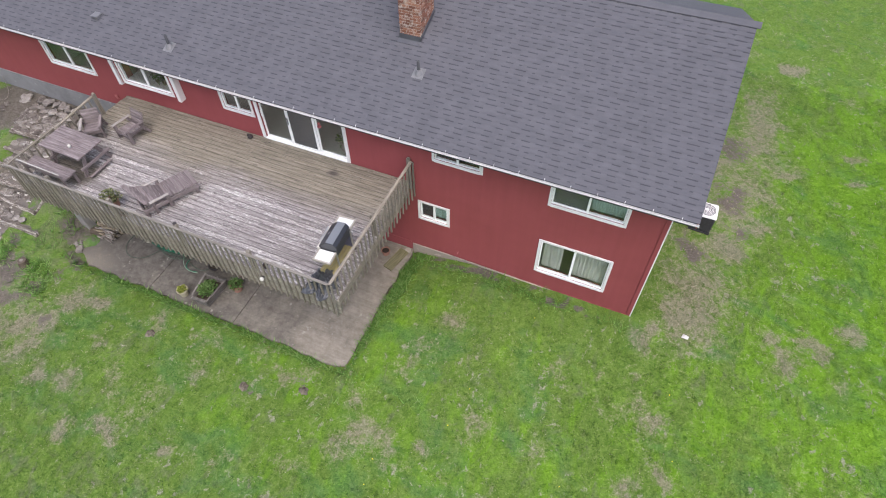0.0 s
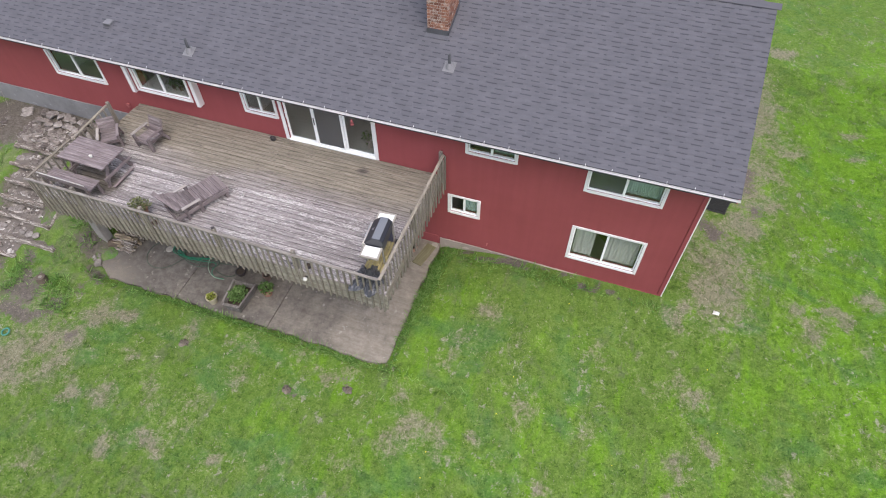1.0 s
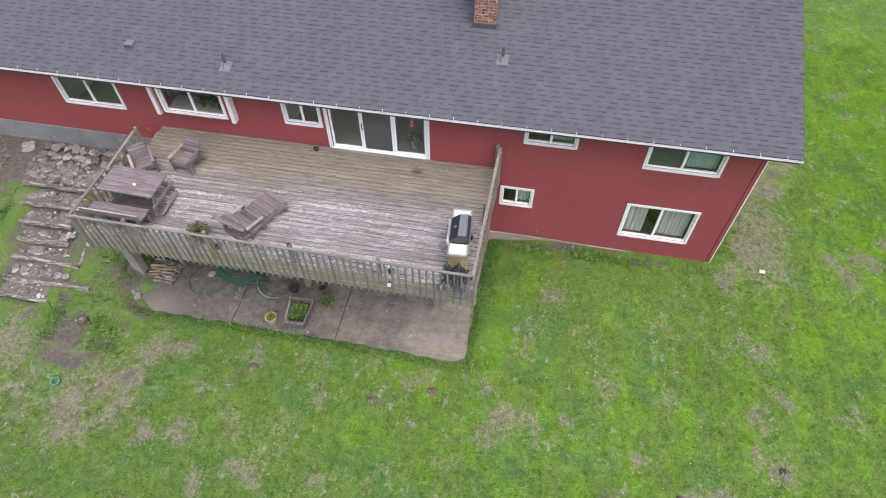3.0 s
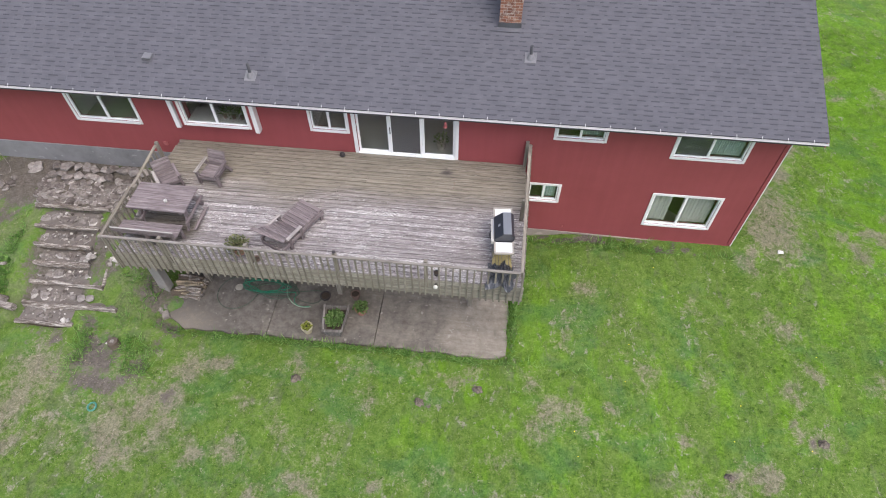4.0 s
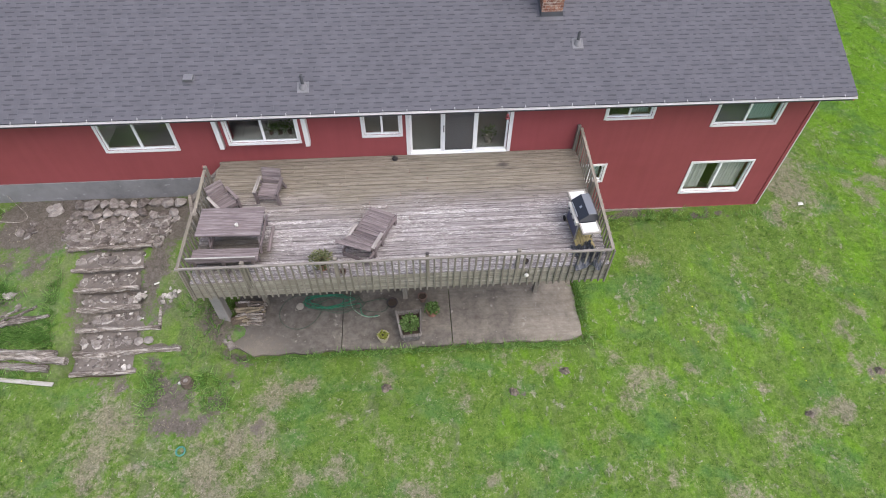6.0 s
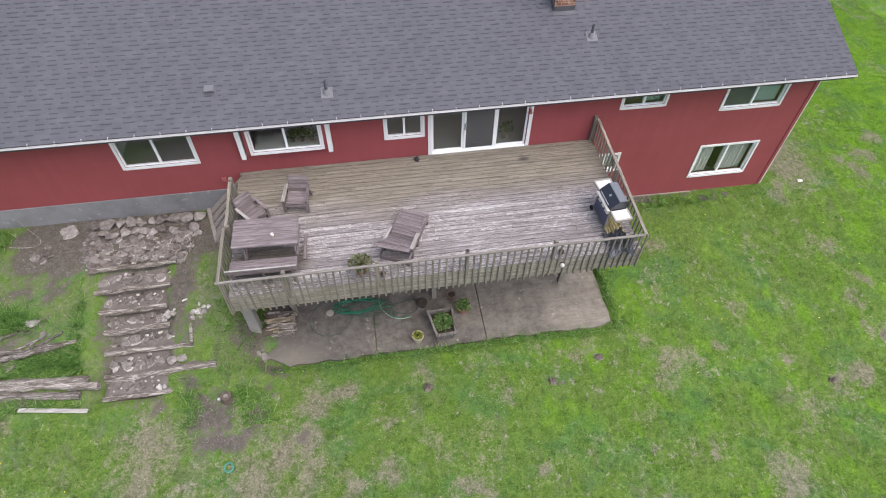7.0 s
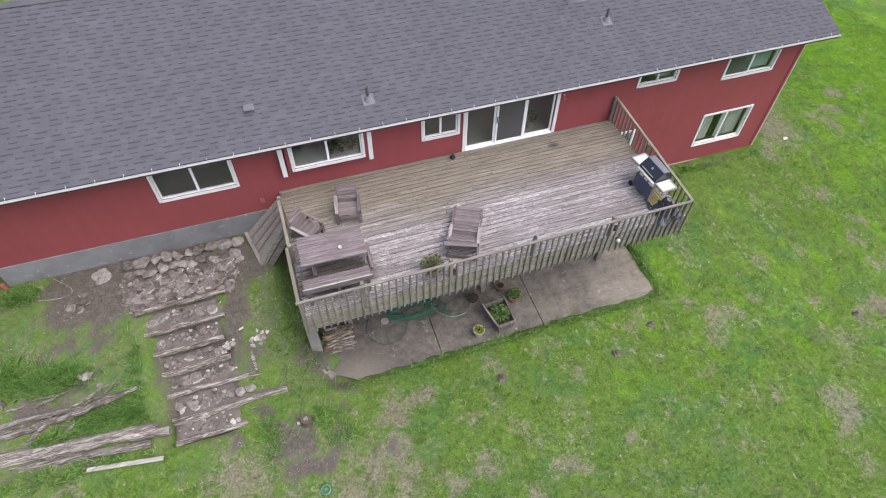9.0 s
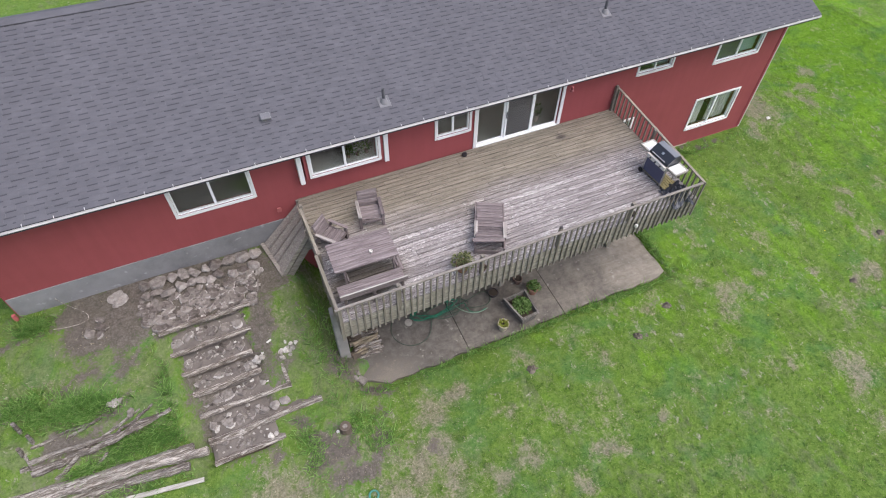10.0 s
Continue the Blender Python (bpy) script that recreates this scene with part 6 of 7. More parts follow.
hose("garden_hose", [(-13.6, -2.9, PZ + 0.03), (-13.0, -3.0, PZ + 0.015), (-12.5, -2.8, PZ + 0.015), (-12.15, -2.85, PZ + 0.015), (-12.2, -3.3, PZ + 0.015), (-12.6, -3.35, PZ + 0.015), (-13.2, -3.1, PZ + 0.015)], M_HOSEDARK, "dark green hose lying in a curve on the patio", 0.012)
hose("garden_hose", [(-14.75 + 0.62 * math.cos(a * 0.628), -3.15 + 0.62 * math.sin(a * 0.628), PZ + 0.012) for a in range(10)], M_HOSEDARK, "thin dark hose loop lying on the patio", 0.010, True)


def split_bm(p, q, r, r2):
    """A split billet: a wedge of a log with ragged edges."""
    p, q = Vector(p), Vector(q)
    d = (q - p).normalized()
    s = d.cross(Vector((0, 0, 1))).normalized()
    u = s.cross(d)
    spin = r2.uniform(0, 6.28)
    prof = [(0, 0.9), (-0.9, 0.1), (-0.55, -0.6), (0.15, -0.8), (0.85, -0.35)]
    bm = bmesh.new()
    rows = []
    for i in range(4):
        c = p + (q - p) * i / 3
        rows.append([bm.verts.new(c + (s * (x * math.cos(spin) - y * math.sin(spin)) + u * (x * math.sin(spin) + y * math.cos(spin))) * r * r2.uniform(0.82, 1.12)) for x, y in prof])
    for a, b in zip(rows, rows[1:]):
        for k in range(5):
            bm.faces.new((a[k], a[(k + 1) % 5], b[(k + 1) % 5], b[k]))
    bm.faces.new(rows[0][::-1])
    bm.faces.new(rows[-1])
    return bm


def firewood():
    t = thing("firewood_stack", "untidy stack of split firewood under the deck", "firewood", pose(-16.12, -3.12, patio_z(-3.12)) @ Matrix.Scale(0.78, 4))
    r2 = random.Random(31)
    for lvl in range(5):
        for k in range(8 - lvl):
            y = -0.44 + (k + lvl * 0.5) * 0.125 + r2.uniform(-0.04, 0.04)
            z = 0.06 + lvl * 0.10
            for side in (-0.22, 0.20):
                dx, turn, half = side + r2.uniform(-0.08, 0.08), r2.uniform(-0.05, 0.05), r2.uniform(0.18, 0.30)
                bm = split_bm((dx - half, y - turn, z + r2.uniform(-0.02, 0.03)), (dx + half, y + turn, z + r2.uniform(-0.02, 0.04)), r2.uniform(0.05, 0.085), r2)
                part("split_log", bm, M_CUT if r2.random() < 0.5 else M_BARK if r2.random() < 0.6 else M_LOG, t)


firewood()


def pier():
    bm = bmesh.new()
    add_box(bm, -0.125, 0.125, -0.125, 0.125, 0.0, 2.45)
    for v in bm.verts:
        if v.co.z < 1:
            v.co.x *= 1.15
            v.co.y *= 1.15
    bmesh.ops.bevel(bm, geom=list(bm.edges), offset=0.02, segments=1, affect="EDGES")
    single("concrete_pier", bm, M_PIER, "grey concrete pier under the deck corner", "pier", pose(-16.76, -3.34, -0.45))
    bm = log_bm((-16.98, -3.62, -0.22), (-16.82, -3.98, -0.30), 0.08, random.Random(2), 8, 4)
    single("timber_offcut", bm, M_LOG, "short weathered timber offcut beside the pier", "timber")
    single("concrete_block", box_bm(-0.10, 0.10, -0.13, 0.13, 0, 0.12, bev=0.02), M_STONE, "broken concrete block on bare soil", "block", pose(-16.58, -4.12, -0.47, 4, 6, 35))
    bm = log_bm((-0.2, 0, 0.13), (0.2, 0.04, 0.13), 0.14, random.Random(5), 11, 5)
    single("log_round", bm, M_BARK, "thick dark log round lying beside the firewood", "log", pose(-16.42, -3.38, patio_z(-3.38), 0, 0, 15))


pier()

# ---------------------------------------------------------------- stone bank and garden steps


def gzv(x, y):
    return float(ground_z(np.array(x), np.array(y)))


def rock_mesh(seed, flat):
    r2 = random.Random(seed)
    bm = bmesh.new()
    for _ in range(18):
        v = Vector((r2.gauss(0, 1), r2.gauss(0, 1), r2.gauss(0, 1))).normalized() * r2.uniform(0.8, 1.05)
        bm.verts.new((v.x, v.y * 0.85, v.z * flat))
    bmesh.ops.convex_hull(bm, input=list(bm.verts))
    bmesh.ops.delete(bm, geom=[v for v in bm.verts if not v.link_faces], context="VERTS")
    return bm


PALE_ROCK = [mesh_of("stone", rock_mesh(k, 0.48), M_STONE) for k in range(7)]
DARK_ROCK = [mesh_of("stone", rock_mesh(20 + k, 0.4), M_RUBBLE) for k in range(7)]


def rim_rock(seed):
    """A flat rough cobble: dirty on top, chipped pale along parts of its edge."""
    r2 = random.Random(seed)
    bm = bmesh.new()
    n = r2.choice((8, 9, 10))
    lob = [r2.uniform(0.70, 1.18) for _ in range(n)]
    chip = r2.uniform(0, 6.28)
    rings = []
    for r, h in ((1.0, -0.4), (1.02, 0.08), (0.86, 0.26), (0.55, 0.25)):
        rings.append([bm.verts.new((r * lob[k] * math.cos(6.2832 * k / n) + r2.uniform(-0.05, 0.05), r * lob[k] * 0.82 * math.sin(6.2832 * k / n) + r2.uniform(-0.05, 0.05), h * r2.uniform(0.65, 1.3))) for k in range(n)])
    for i, (a, b) in enumerate(zip(rings, rings[1:])):
        for k in range(n):
            f = bm.faces.new((a[k], a[(k + 1) % n], b[(k + 1) % n], b[k]))
            lit = math.cos(6.2832 * k / n - chip) > r2.uniform(-0.3, 0.8)
            f.material_index = 0 if lit and i < 2 and r2.random() < 0.9 else 1
    c = bm.verts.new((r2.uniform(-0.1, 0.1), r2.uniform(-0.1, 0.1), 0.30))
    for k in range(n):
        bm.faces.new((rings[-1][k], rings[-1][(k + 1) % n], c)).material_index = 1
    return bm


RIM_ROCK = [mesh_of("stone", rim_rock(60 + k), [M_RIM, M_COBBLE]) for k in range(12)]
WHITE_ROCK = [mesh_of("stone", rock_mesh(40 + k, 0.5), M_WHITESTONE) for k in range(5)]


def rock_at(parent, meshes, r2, x, y, z, s):
    m = pose(x, y, z, r2.uniform(-14, 14), r2.uniform(-14, 14), r2.uniform(0, 360)) @ Matrix.Diagonal((s * r2.uniform(0.85, 1.2), s * r2.uniform(0.85, 1.2), s * r2.uniform(0.8, 1.1), 1))
    return piece("stone", r2.choice(meshes), parent, m)


def stone_bank():
    t = thing("stone_bank", "bank of loose pale fieldstones laid against the foundation", "stones")
    r2 = random.Random(9)
    x = -21.0
    while x < -17.95:
        s = r2.uniform(0.18, 0.27)
        y = -0.25 - r2.uniform(0, 0.08)
        rock_at(t, PALE_ROCK, r2, x, y, gzv(x, y) + 0.07, s)
        x += s * 1.42
    x = -21.0
    while x < -18.0:
        s = r2.uniform(0.16, 0.24)
        y = -0.58 - r2.uniform(0, 0.14)
        rock_at(t, PALE_ROCK if r2.random() < 0.85 else RIM_ROCK, r2, x, y, gzv(x, y) + 0.05, s)
        x += s * 1.4
    for k in range(280):
        y = -r2.uniform(0.78, 1.74)
        x = r2.uniform(-21.05 - 0.25 * (y + 1.7), -18.2 + 0.35 * (y + 0.9))
        kind = r2.random()
        s = r2.uniform(0.09, 0.17) if kind < 0.5 else r2.uniform(0.035, 0.10)
        rock_at(t, RIM_ROCK if kind < 0.5 else DARK_ROCK if kind < 0.78 else PALE_ROCK if kind < 0.92 else WHITE_ROCK, r2, x, y, gzv(x, y) + 0.025, s)


stone_bank()


def loose_stones(cx, cy, n, spread, size, label, mats=PALE_ROCK, seed=1, lift=0.0):
    r2 = random.Random(seed)
    t = thing("stone_group", label, "stones", pose(cx, cy, 0))
    for _ in range(n):
        x, y, s = r2.gauss(0, spread), r2.gauss(0, spread * 0.6), size * r2.uniform(0.6, 1.25)
        rock_at(t, mats, r2, x, y, gzv(cx + x, cy + y) + s * 0.2 + lift, s)


loose_stones(-21.72, -0.42, 6, 0.17, 0.17, "cluster of pale stones on bare soil by the foundation", seed=3)
loose_stones(-22.25, -1.05, 5, 0.14, 0.15, "cluster of brown stones on the bank", RIM_ROCK, seed=5)
loose_stones(-21.1, -0.92, 8, 0.22, 0.09, "few small pale stones on bare soil", seed=6)
loose_stones(-22.08, -3.14, 4, 0.07, 0.15, "rough pale rock on the grassy bank", WHITE_ROCK, seed=7)
loose_stones(-21.88, -3.42, 3, 0.06, 0.09, "dark stones on the grassy bank below a pale rock", DARK_ROCK, seed=14)
loose_stones(-18.16, -3.06, 18, 0.13, 0.08, "heap of white broken stones beside the steps", WHITE_ROCK, seed=8)
loose_stones(-16.72, -4.02, 7, 0.14, 0.07, "few small broken stones on soil by the patio corner", seed=21)
loose_stones(-18.93, -3.10, 10, 0.09, 0.085, "white stones at the end of a step", WHITE_ROCK, seed=11, lift=0.16)


def garden_steps():
    """Seven log-edged earth steps with rubble set in the treads."""
    t = thing("garden_steps", "rustic garden steps of logs filled with soil and rubble", "steps")
    edge = [  # left end, right end, front line, top of the log
        (-20.88, -18.66, -1.80, 1.34), (-20.76, -18.80, -2.34, 1.10), (-20.64, -18.93, -2.84, 0.85), (-20.54, -18.86, -3.32, 0.58),
        (-20.52, -18.28, -3.80, 0.33), (-20.46, -17.68, -4.43, 0.16), (-20.44, -18.76, -4.99, 0.04)]
    r2 = random.Random(17)
    for k, (a, b, y, z) in enumerate(edge):
        r = 0.075 if k != 5 else 0.10
        part("log", log_bm((a, y - 0.02, z - r), (b, y + 0.02 - 0.03 * (k > 3), z - r), r, r2, 9, 16, 0.22, 0.4), M_LOG, t, "bleached log edging")
        if k:
            part("log", log_bm((a + 0.1, y + 0.03, z - 0.22), (b - 0.3, y + 0.03, z - 0.22), 0.075, r2), M_RUBBLE if k % 2 else M_BARK, t)
            back = edge[k - 1][2]
            bm = bmesh.new()
            nx, ny = 16, 5
            g = [[bm.verts.new((a + (b - a) * i / nx, y + (back - y) * j / ny, (z - 0.07 + r2.uniform(-0.015, 0.02) + 0.05 * j / ny) if 0 < i < nx else min(z - 0.07, gzv(a + (b - a) * i / nx, y) + 0.02))) for j in range(ny + 1)] for i in range(nx + 1)]
            for i in range(nx):
                for j in range(ny):
                    bm.faces.new((g[i][j], g[i + 1][j], g[i + 1][j + 1], g[i][j + 1]))
            low = bmesh.ops.extrude_face_region(bm, geom=list(bm.faces))
            for v in low["geom"]:
                if isinstance(v, bmesh.types.BMVert):
                    v.co.z = z - 0.5
            part("tread", bm, M_SOIL, t, "trodden soil tread", smooth=False)
            x = a + 0.2
            while k < 6 and x < min(b, -18.75) - 0.15:
                s = r2.uniform(0.13, 0.175)
                rock_at(t, RIM_ROCK, r2, x, y + 0.10 + s * r2.uniform(0.8, 1.4), z - 0.045, s)
                x += s * r2.uniform(1.55, 1.95)
            for _ in range(34):
                x, s = r2.uniform(a + 0.1, min(b, -18.75) - 0.05), r2.choice((r2.uniform(0.025, 0.05), r2.uniform(0.05, 0.10)))
                yy = r2.uniform(y + 0.10, back - 0.06)
                rock_at(t, DARK_ROCK if s > 0.05 and r2.random() < 0.6 else PALE_ROCK if r2.random() < 0.6 else WHITE_ROCK, r2, x, yy, z - 0.05 + 0.05 * (yy - y) / (back - y), s)
    for x, y, s in ((-19.05, -4.22, 0.13), (-18.80, -4.20, 0.14), (-18.55, -4.18, 0.15)):
        rock_at(t, PALE_ROCK, r2, x, y, 0.20, s)
    part("side_log", log_bm((-18.33, -3.78, 0.25), (-18.36, -3.28, 0.42), 0.06, r2, 8, 5), M_LOG, t)


garden_steps()


def timber_logs():
    r2 = random.Random(44)
    for k, (p, q, r) in enumerate((((-25.2, -4.05, 0.38), (-20.75, -4.52, 0.34), 0.115), ((-24.9, -4.25, 0.27), (-20.48, -4.68, 0.25), 0.125), ((-24.6, -4.44, 0.13), (-20.95, -4.84, 0.11), 0.105),
                                   ((-25.0, -4.55, 0.10), (-22.6, -4.72, 0.06), 0.08))):
        single("log", log_bm(p, q, r, r2, 9, 22, 0.24, 0.45), M_LOG if k < 2 else M_BRANCH, "long bleached log edging the grassy bank", "log", group="bank logs")
    for p, q, r in (((-24.0, -3.66, 0.78), (-21.3, -3.66, 0.80), 0.055), ((-24.0, -3.90, 0.64), (-21.9, -3.72, 0.76), 0.065), ((-22.6, -3.86, 0.68), (-21.0, -3.56, 0.84), 0.05), ((-23.9, -3.45, 0.90), (-22.4, -3.36, 0.98), 0.045), ((-23.6, -4.15, 0.46), (-22.9, -3.72, 0.74), 0.05), ((-23.2, -3.52, 0.90), (-22.7, -3.40, 0.98), 0.035), ((-24.2, -3.78, 0.70), (-23.1, -3.86, 0.66), 0.05), ((-23.5, -3.98, 0.60), (-21.6, -3.50, 0.88), 0.04), ((-22.2, -3.74, 0.76), (-21.35, -3.44, 0.92), 0.045), ((-24.1, -3.30, 0.96), (-23.9, -3.95, 0.62), 0.04), ((-22.9, -4.3, 0.36), (-22.5, -3.95, 0.60), 0.04)):
        single("branch", log_bm(p, q, r * 1.05, r2, 7, 14, 0.34, 1.0), M_BRANCH, "crooked weathered branch lying on the bank", "branch", group="bank branches")
    for x, y, h in ((-24.05, -3.05, 0.45), (-23.85, -3.35, 0.35), (-24.1, -3.5, 0.3)):
        z = gzv(x, y)
        bm = log_bm((0, 0, -0.1), (0.06, 0.02, h), 0.05, r2, 7, 4)
        single("stake", bm, M_BRANCH, "short weathered wooden stake in the bank", "stake", pose(x, y, z), group="bank stakes")


def upright_log_bm(h, r, r2):
    bm = turned([(0, 0), (r * 1.1, 0), (r, h * 0.5), (r * 0.92, h), (r * 0.5, h + 0.01), (0, h - 0.02)], 11)
    for v in bm.verts:
        v.co.x *= r2.uniform(0.93, 1.07)
        v.co.y *= r2.uniform(0.93, 1.07)
    return bm


def lawn_bits():
    z = gzv(-21.5, -5.15)
    single("painted_board", beam_bm((-22.38, -5.02, gzv(-22.4, -5.0) + 0.06), (-20.72, -5.26, gzv(-20.7, -5.26) + 0.06), 0.11, 0.025, 0.004), M_PALEX, "pale weathered board lying in the grass", "board")
    t = thing("stump", "small dark tree stump on bare soil", "stump", pose(-17.38, -5.36, gzv(-17.38, -5.36) - 0.03))
    part("trunk", upright_log_bm(0.20, 0.15, random.Random(6)), M_BARK, t)
    part("cut_face", turned([(0, 0.205), (0.12, 0.203), (0.12, 0.195), (0, 0.195)], 11), M_RUBBLE, t)
    single("paint_can_lid", turned([(0, 0), (0.038, 0), (0.038, 0.04), (0, 0.045)], 12), M_PLASTIC, "small white plastic tub beside the stump", "tub", pose(-17.58, -5.36, gzv(-17.58, -5.36)))
    bm = bmesh.new()
    n, m = 24, 8
    rings = [[bm.verts.new(((0.105 + 0.024 * math.cos(b)) * math.cos(a), (0.105 + 0.024 * math.cos(b)) * math.sin(a), 0.022 * math.sin(b)))
              for b in (2 * math.pi * j / m for j in range(m))] for a in (2 * math.pi * i / n for i in range(n))]
    for i in range(n):
        for j in range(m):
            bm.faces.new((rings[i][j], rings[(i + 1) % n][j], rings[(i + 1) % n][(j + 1) % m], rings[i][(j + 1) % m]))
    single("throwing_ring", bm, M_TEAL, "teal plastic ring toy lying on the lawn", "toy", pose(-17.27, -7.05, gzv(-17.27, -7.05) + 0.05, 8, 0, 0), smooth=True)
    bm = bmesh.new()
    v = [bm.verts.new(c) for c in ((-0.12, -0.07, 0.0), (0.09, -0.09, 0.02), (0.13, 0.06, 0.0), (0.02, 0.03, 0.07), (-0.08, 0.09, 0.02))]
    bm.faces.new((v[0], v[1], v[3]))
    bm.faces.new((v[1], v[2], v[3]))
    bm.faces.new((v[2], v[4], v[3]))
    bm.faces.new((v[4], v[0], v[3]))
    bm.faces.new((v[0], v[4], v[2], v[1]))
    single("paper_scrap", bm, M_PLASTIC, "crumpled white scrap lying on the grass", "litter", pose(1.55, -0.05, gzv(1.55, -0.05) + 0.03) @ Matrix.Scale(0.8, 4))
    single("white_scrap", beam_bm((0, 0, 0), (0.13, 0.05, 0.01), 0.05, 0.03, 0.01), M_PLASTIC, "small white chip on the path", "litter", pose(-18.55, -2.75, gzv(-18.55, -2.75) + 0.02))
    hose("pale_cable", [(-23.0, -0.05, 1.75), (-22.9, -0.12, 1.5), (-22.6, -0.35, 1.43), (-22.3, -0.65, 1.39), (-22.5, -0.85, 1.36), (-23.2, -0.7, 1.38)], M_LOG, "thin pale cable trailing on soil by the foundation", 0.01)
    p = thing("corner_post", "short rusty-red wooden post at the house corner", "post", pose(-23.98, -0.10, 1.2))
    part("post", box_bm(-0.04, 0.04, -0.04, 0.04, 0, 0.45, bev=0.01), M_SOFFIT, p)


timber_logs()
lawn_bits()


def soil_mounds():
    for k, (x, y, s) in enumerate(((-7.42, -5.40, 0.16), (-8.92, -5.96, 0.15), (-12.26, -5.70, 0.15), (1.54, -5.74, 0.17), (-1.02, -6.86, 0.13))):
        r2 = random.Random(90 + k)
        bm = bmesh.new()
        n, rings = 16, []
        lob = [r2.uniform(0.7, 1.2) for _ in range(n)]
        for j, (r, h) in enumerate(((1.0, -0.03), (0.88, 0.02), (0.66, 0.055), (0.42, 0.075), (0.2, 0.085))):
            rings.append([bm.verts.new((s * r * lob[i] * math.cos(6.2832 * i / n) + r2.uniform(-0.012, 0.012), s * r * lob[i] * 0.8 * math.sin(6.2832 * i / n) + r2.uniform(-0.012, 0.012), h + (r2.uniform(-0.03, 0.035) if j else 0))) for i in range(n)])
        for a, b in zip(rings, rings[1:]):
            for i in range(n):
                bm.faces.new((a[i], a[(i + 1) % n], b[(i + 1) % n], b[i]))
        bm.faces.new(rings[-1])
        single("soil_mound", bm, M_MOUND, "small low mound of loose brown soil on the lawn", "soil mound", pose(x, y, gzv(x, y)), group="soil mounds")


soil_mounds()


def heat_pump():
    x, y = 1.34, 4.35
    u = thing("air_conditioner", "outdoor air conditioner with white top and dark body", "air conditioner", pose(x, y, gzv(x, y)) @ Matrix.Scale(0.9, 4))
    part("pad", box_bm(-0.36, 0.36, -0.36, 0.36, -0.05, 0.06, bev=0.01), M_UNIT, u)
    part("casing", box_bm(-0.34, 0.34, -0.34, 0.34, 0.06, 0.72, bev=0.04), M_UNIT, u, "dark louvred casing")
    for k in range(9):
        part("louvre", box_bm(-0.347, 0.347, -0.347, 0.347, 0.12 + k * 0.062, 0.135 + k * 0.062, bev=0.004), M_UNIT, u)
    part("top", box_bm(-0.37, 0.37, -0.37, 0.37, 0.72, 0.80, bev=0.035), M_WHITE, u, "white top cover")
    bm = bmesh.new()
    for r in (0.08, 0.13, 0.18, 0.23, 0.27):
        revolve(bm, [(r, 0.803), (r + 0.012, 0.815), (r + 0.024, 0.803)], seg=28)
    part("fan_grille", bm, M_LEAD, u, "round fan grille")
    part("fan_hub", turned([(0, 0.803), (0.06, 0.803), (0.05, 0.83), (0, 0.832)], 14), M_WHITE, u)


heat_pump()

# ---------------------------------------------------------------- roof shingles
COURSE = 0.137
ALONG = COURSE / math.sqrt(1 + PITCH * PITCH)


def shingle_verts(rng2, length=1.0):
    """One laminated strip: a backing and raised teeth of uneven width; between them a dark band shows."""
    verts, faces, mats = [], [], []

    def slab(x0, x1, y0, y1, za, zb, low, mat):
        b = len(verts)
        verts.extend([(x0, y0, za), (x1, y0, za), (x1, y1, zb), (x0, y1, zb), (x0, y0, low), (x1, y0, low), (x1, y1, low), (x0, y1, low)])
        for q in ((0, 1, 2, 3), (0, 4, 5, 1), (1, 5, 6, 2), (3, 7, 4, 0)):
            faces.append(tuple(b + i for i in q))
            mats.append(mat)

    slab(0, length - 0.002, 0.0, COURSE + 0.02, 0.006, 0.002, -0.004, 0)
    x = 0.0
    while x < length - 0.08:
        w = rng2.uniform(0.10, 0.20)
        gap = rng2.uniform(0.16, 0.30)
        e = min(x + w, length - 0.002)
        slab(x, e, 0.0, COURSE + 0.018, 0.0095, 0.004, -0.004, 0)
        g = min(e + gap, length - 0.002)
        if g > e + 0.05:
            slab(e + 0.004, g - 0.004, COURSE - 0.032, COURSE - 0.004, 0.0072, 0.0062, -0.004, 1)
        x = g
    return verts, faces, mats


def shingle_mesh(vfm, name="shingle"):
    me = bpy.data.meshes.new(name)
    me.from_pydata(vfm[0], [], vfm[1])
    me.materials.append(M_SHINGLE)
    me.materials.append(M_SHADOWBAND)
    me.polygons.foreach_set("material_index", vfm[2])
    return me


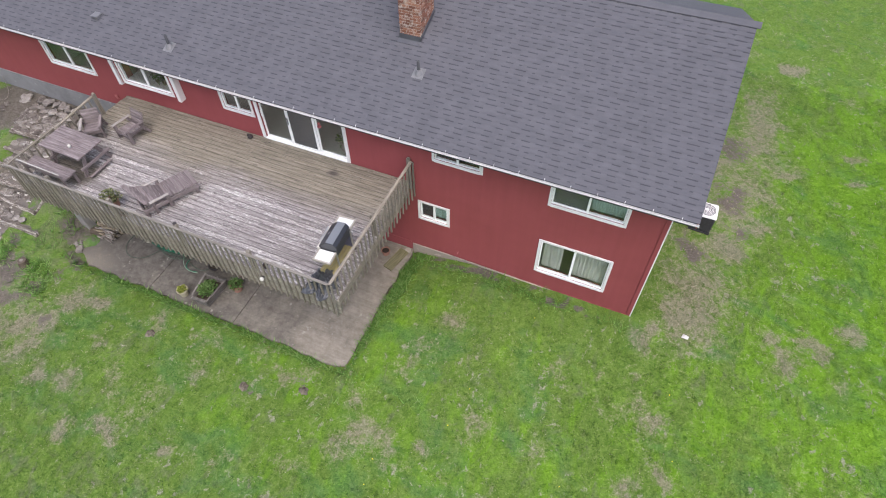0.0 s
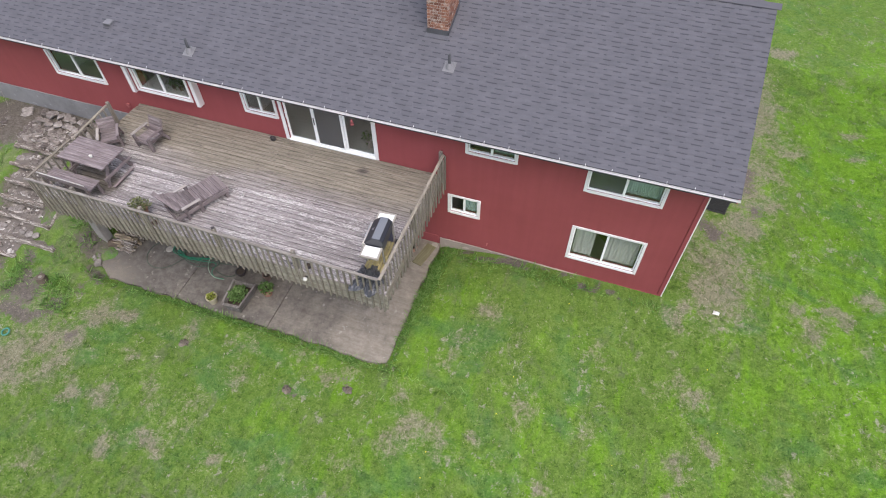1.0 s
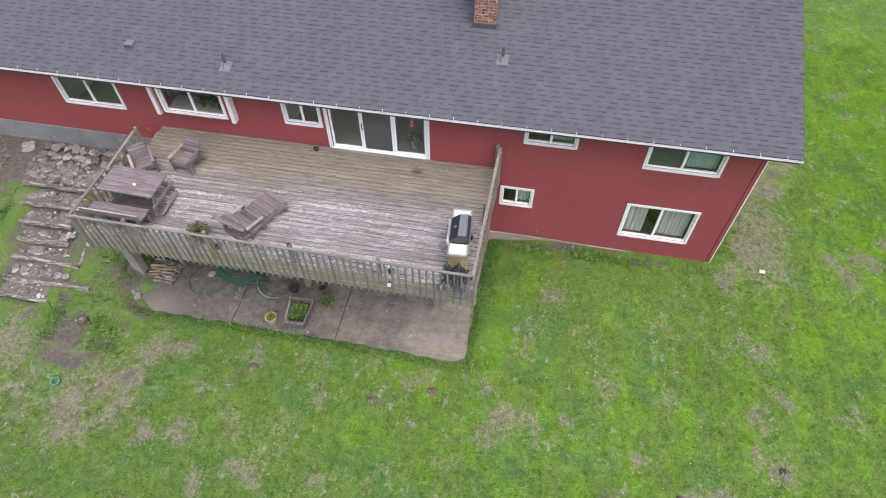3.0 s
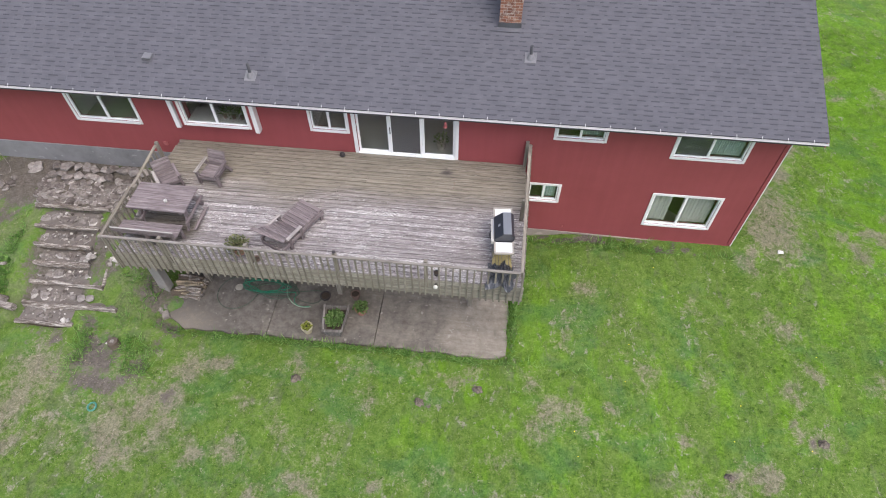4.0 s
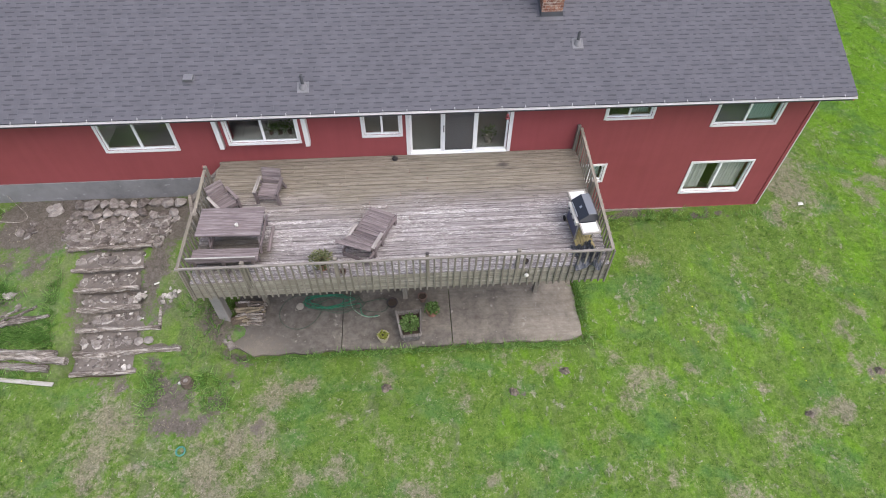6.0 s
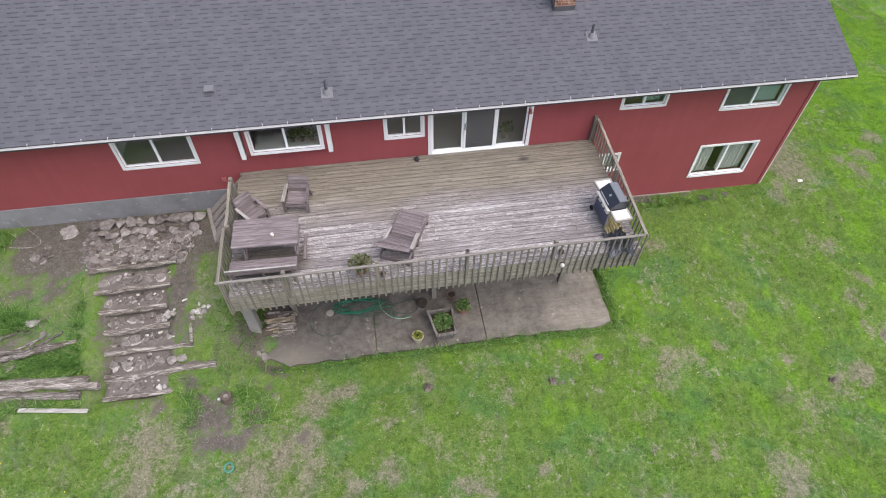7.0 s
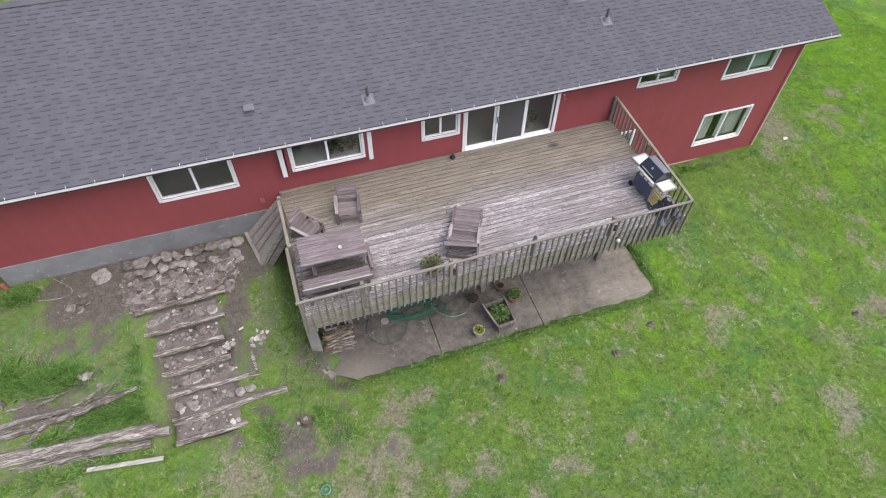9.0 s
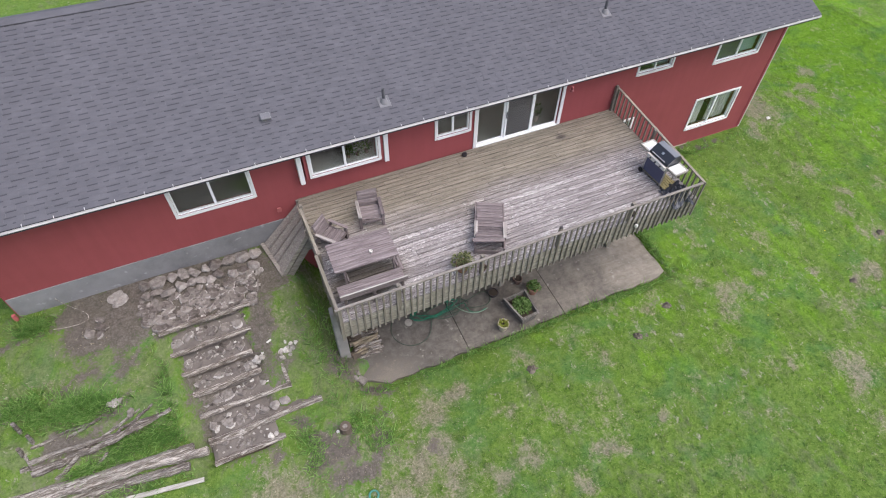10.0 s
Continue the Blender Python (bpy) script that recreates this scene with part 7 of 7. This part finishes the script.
kinds = [shingle_verts(random.Random(60 + k)) for k in range(9)]
kind_mesh = [shingle_mesh(k) for k in kinds]
r4 = random.Random(70)
tilt = pose(0, 0, 0, UP)
big_v, big_f, big_m = [], [], []
COURSES = int((RIDGE_Y - ROOF_Y) / ALONG)
for c in range(COURSES + 1):
    y = ROOF_Y - 0.015 + c * ALONG
    start = X0 - 0.46 - (c * 0.37) % 1.0
    for k in range(27):
        x = start + k
        x_end = min(x + 1.0, X1 + 0.46)
        if x_end - x < 0.012 or x + 1.0 < X0 - 0.40:
            continue
        kind = r4.randrange(9)
        whole = x + 1.0 <= X1 + 0.46 and x >= X0 - 0.46
        place = pose(x, y, roof_z(y) - 0.006) @ tilt
        if c < 12 and whole:
            piece("shingle", kind_mesh[kind], roof, place)
            continue
        v, f, ms = kinds[kind]
        base = len(big_v)
        lo, hi = max(0.0, X0 - 0.46 - x), x_end - x
        big_v.extend((place @ Vector((min(max(p[0], lo), hi), p[1], p[2])))[:] for p in v)
        big_f.extend(tuple(base + i for i in q) for q in f)
        big_m.extend(ms)
upper = new("upper_shingles", shingle_mesh((big_v, big_f, big_m), "upper_shingles"))
upper.parent = roof
tagged(upper, "dark grey shingle courses", kind="stuff")


def ridge_caps():
    me = mesh_of("ridge_cap", wall_cap(), M_SHINGLE)
    x = X0 - 0.46
    while x < X1 + 0.30:
        piece("ridge_cap", me, roof, pose(x, RIDGE_Y, RIDGE_Z + 0.004, 0, -0.8, 0))
        x += 0.2


def wall_cap():
    bm = bmesh.new()
    prof = [(-0.16, -0.16 * PITCH), (0.0, 0.012), (0.16, -0.16 * PITCH), (0.16, -0.16 * PITCH - 0.012), (0, -0.002), (-0.16, -0.16 * PITCH - 0.012)]
    a = [bm.verts.new((0, y, z + 0.02)) for y, z in prof]
    b = [bm.verts.new((0.30, y, z + 0.02)) for y, z in prof]
    for i in range(6):
        bm.faces.new((a[i], b[i], b[(i + 1) % 6], a[(i + 1) % 6]))
    bm.faces.new((a[0], a[1], a[4], a[5]))
    bm.faces.new((a[1], a[2], a[3], a[4]))
    bm.faces.new((b[0], b[5], b[4], b[1]))
    bm.faces.new((b[1], b[4], b[3], b[2]))
    return bm


ridge_caps()
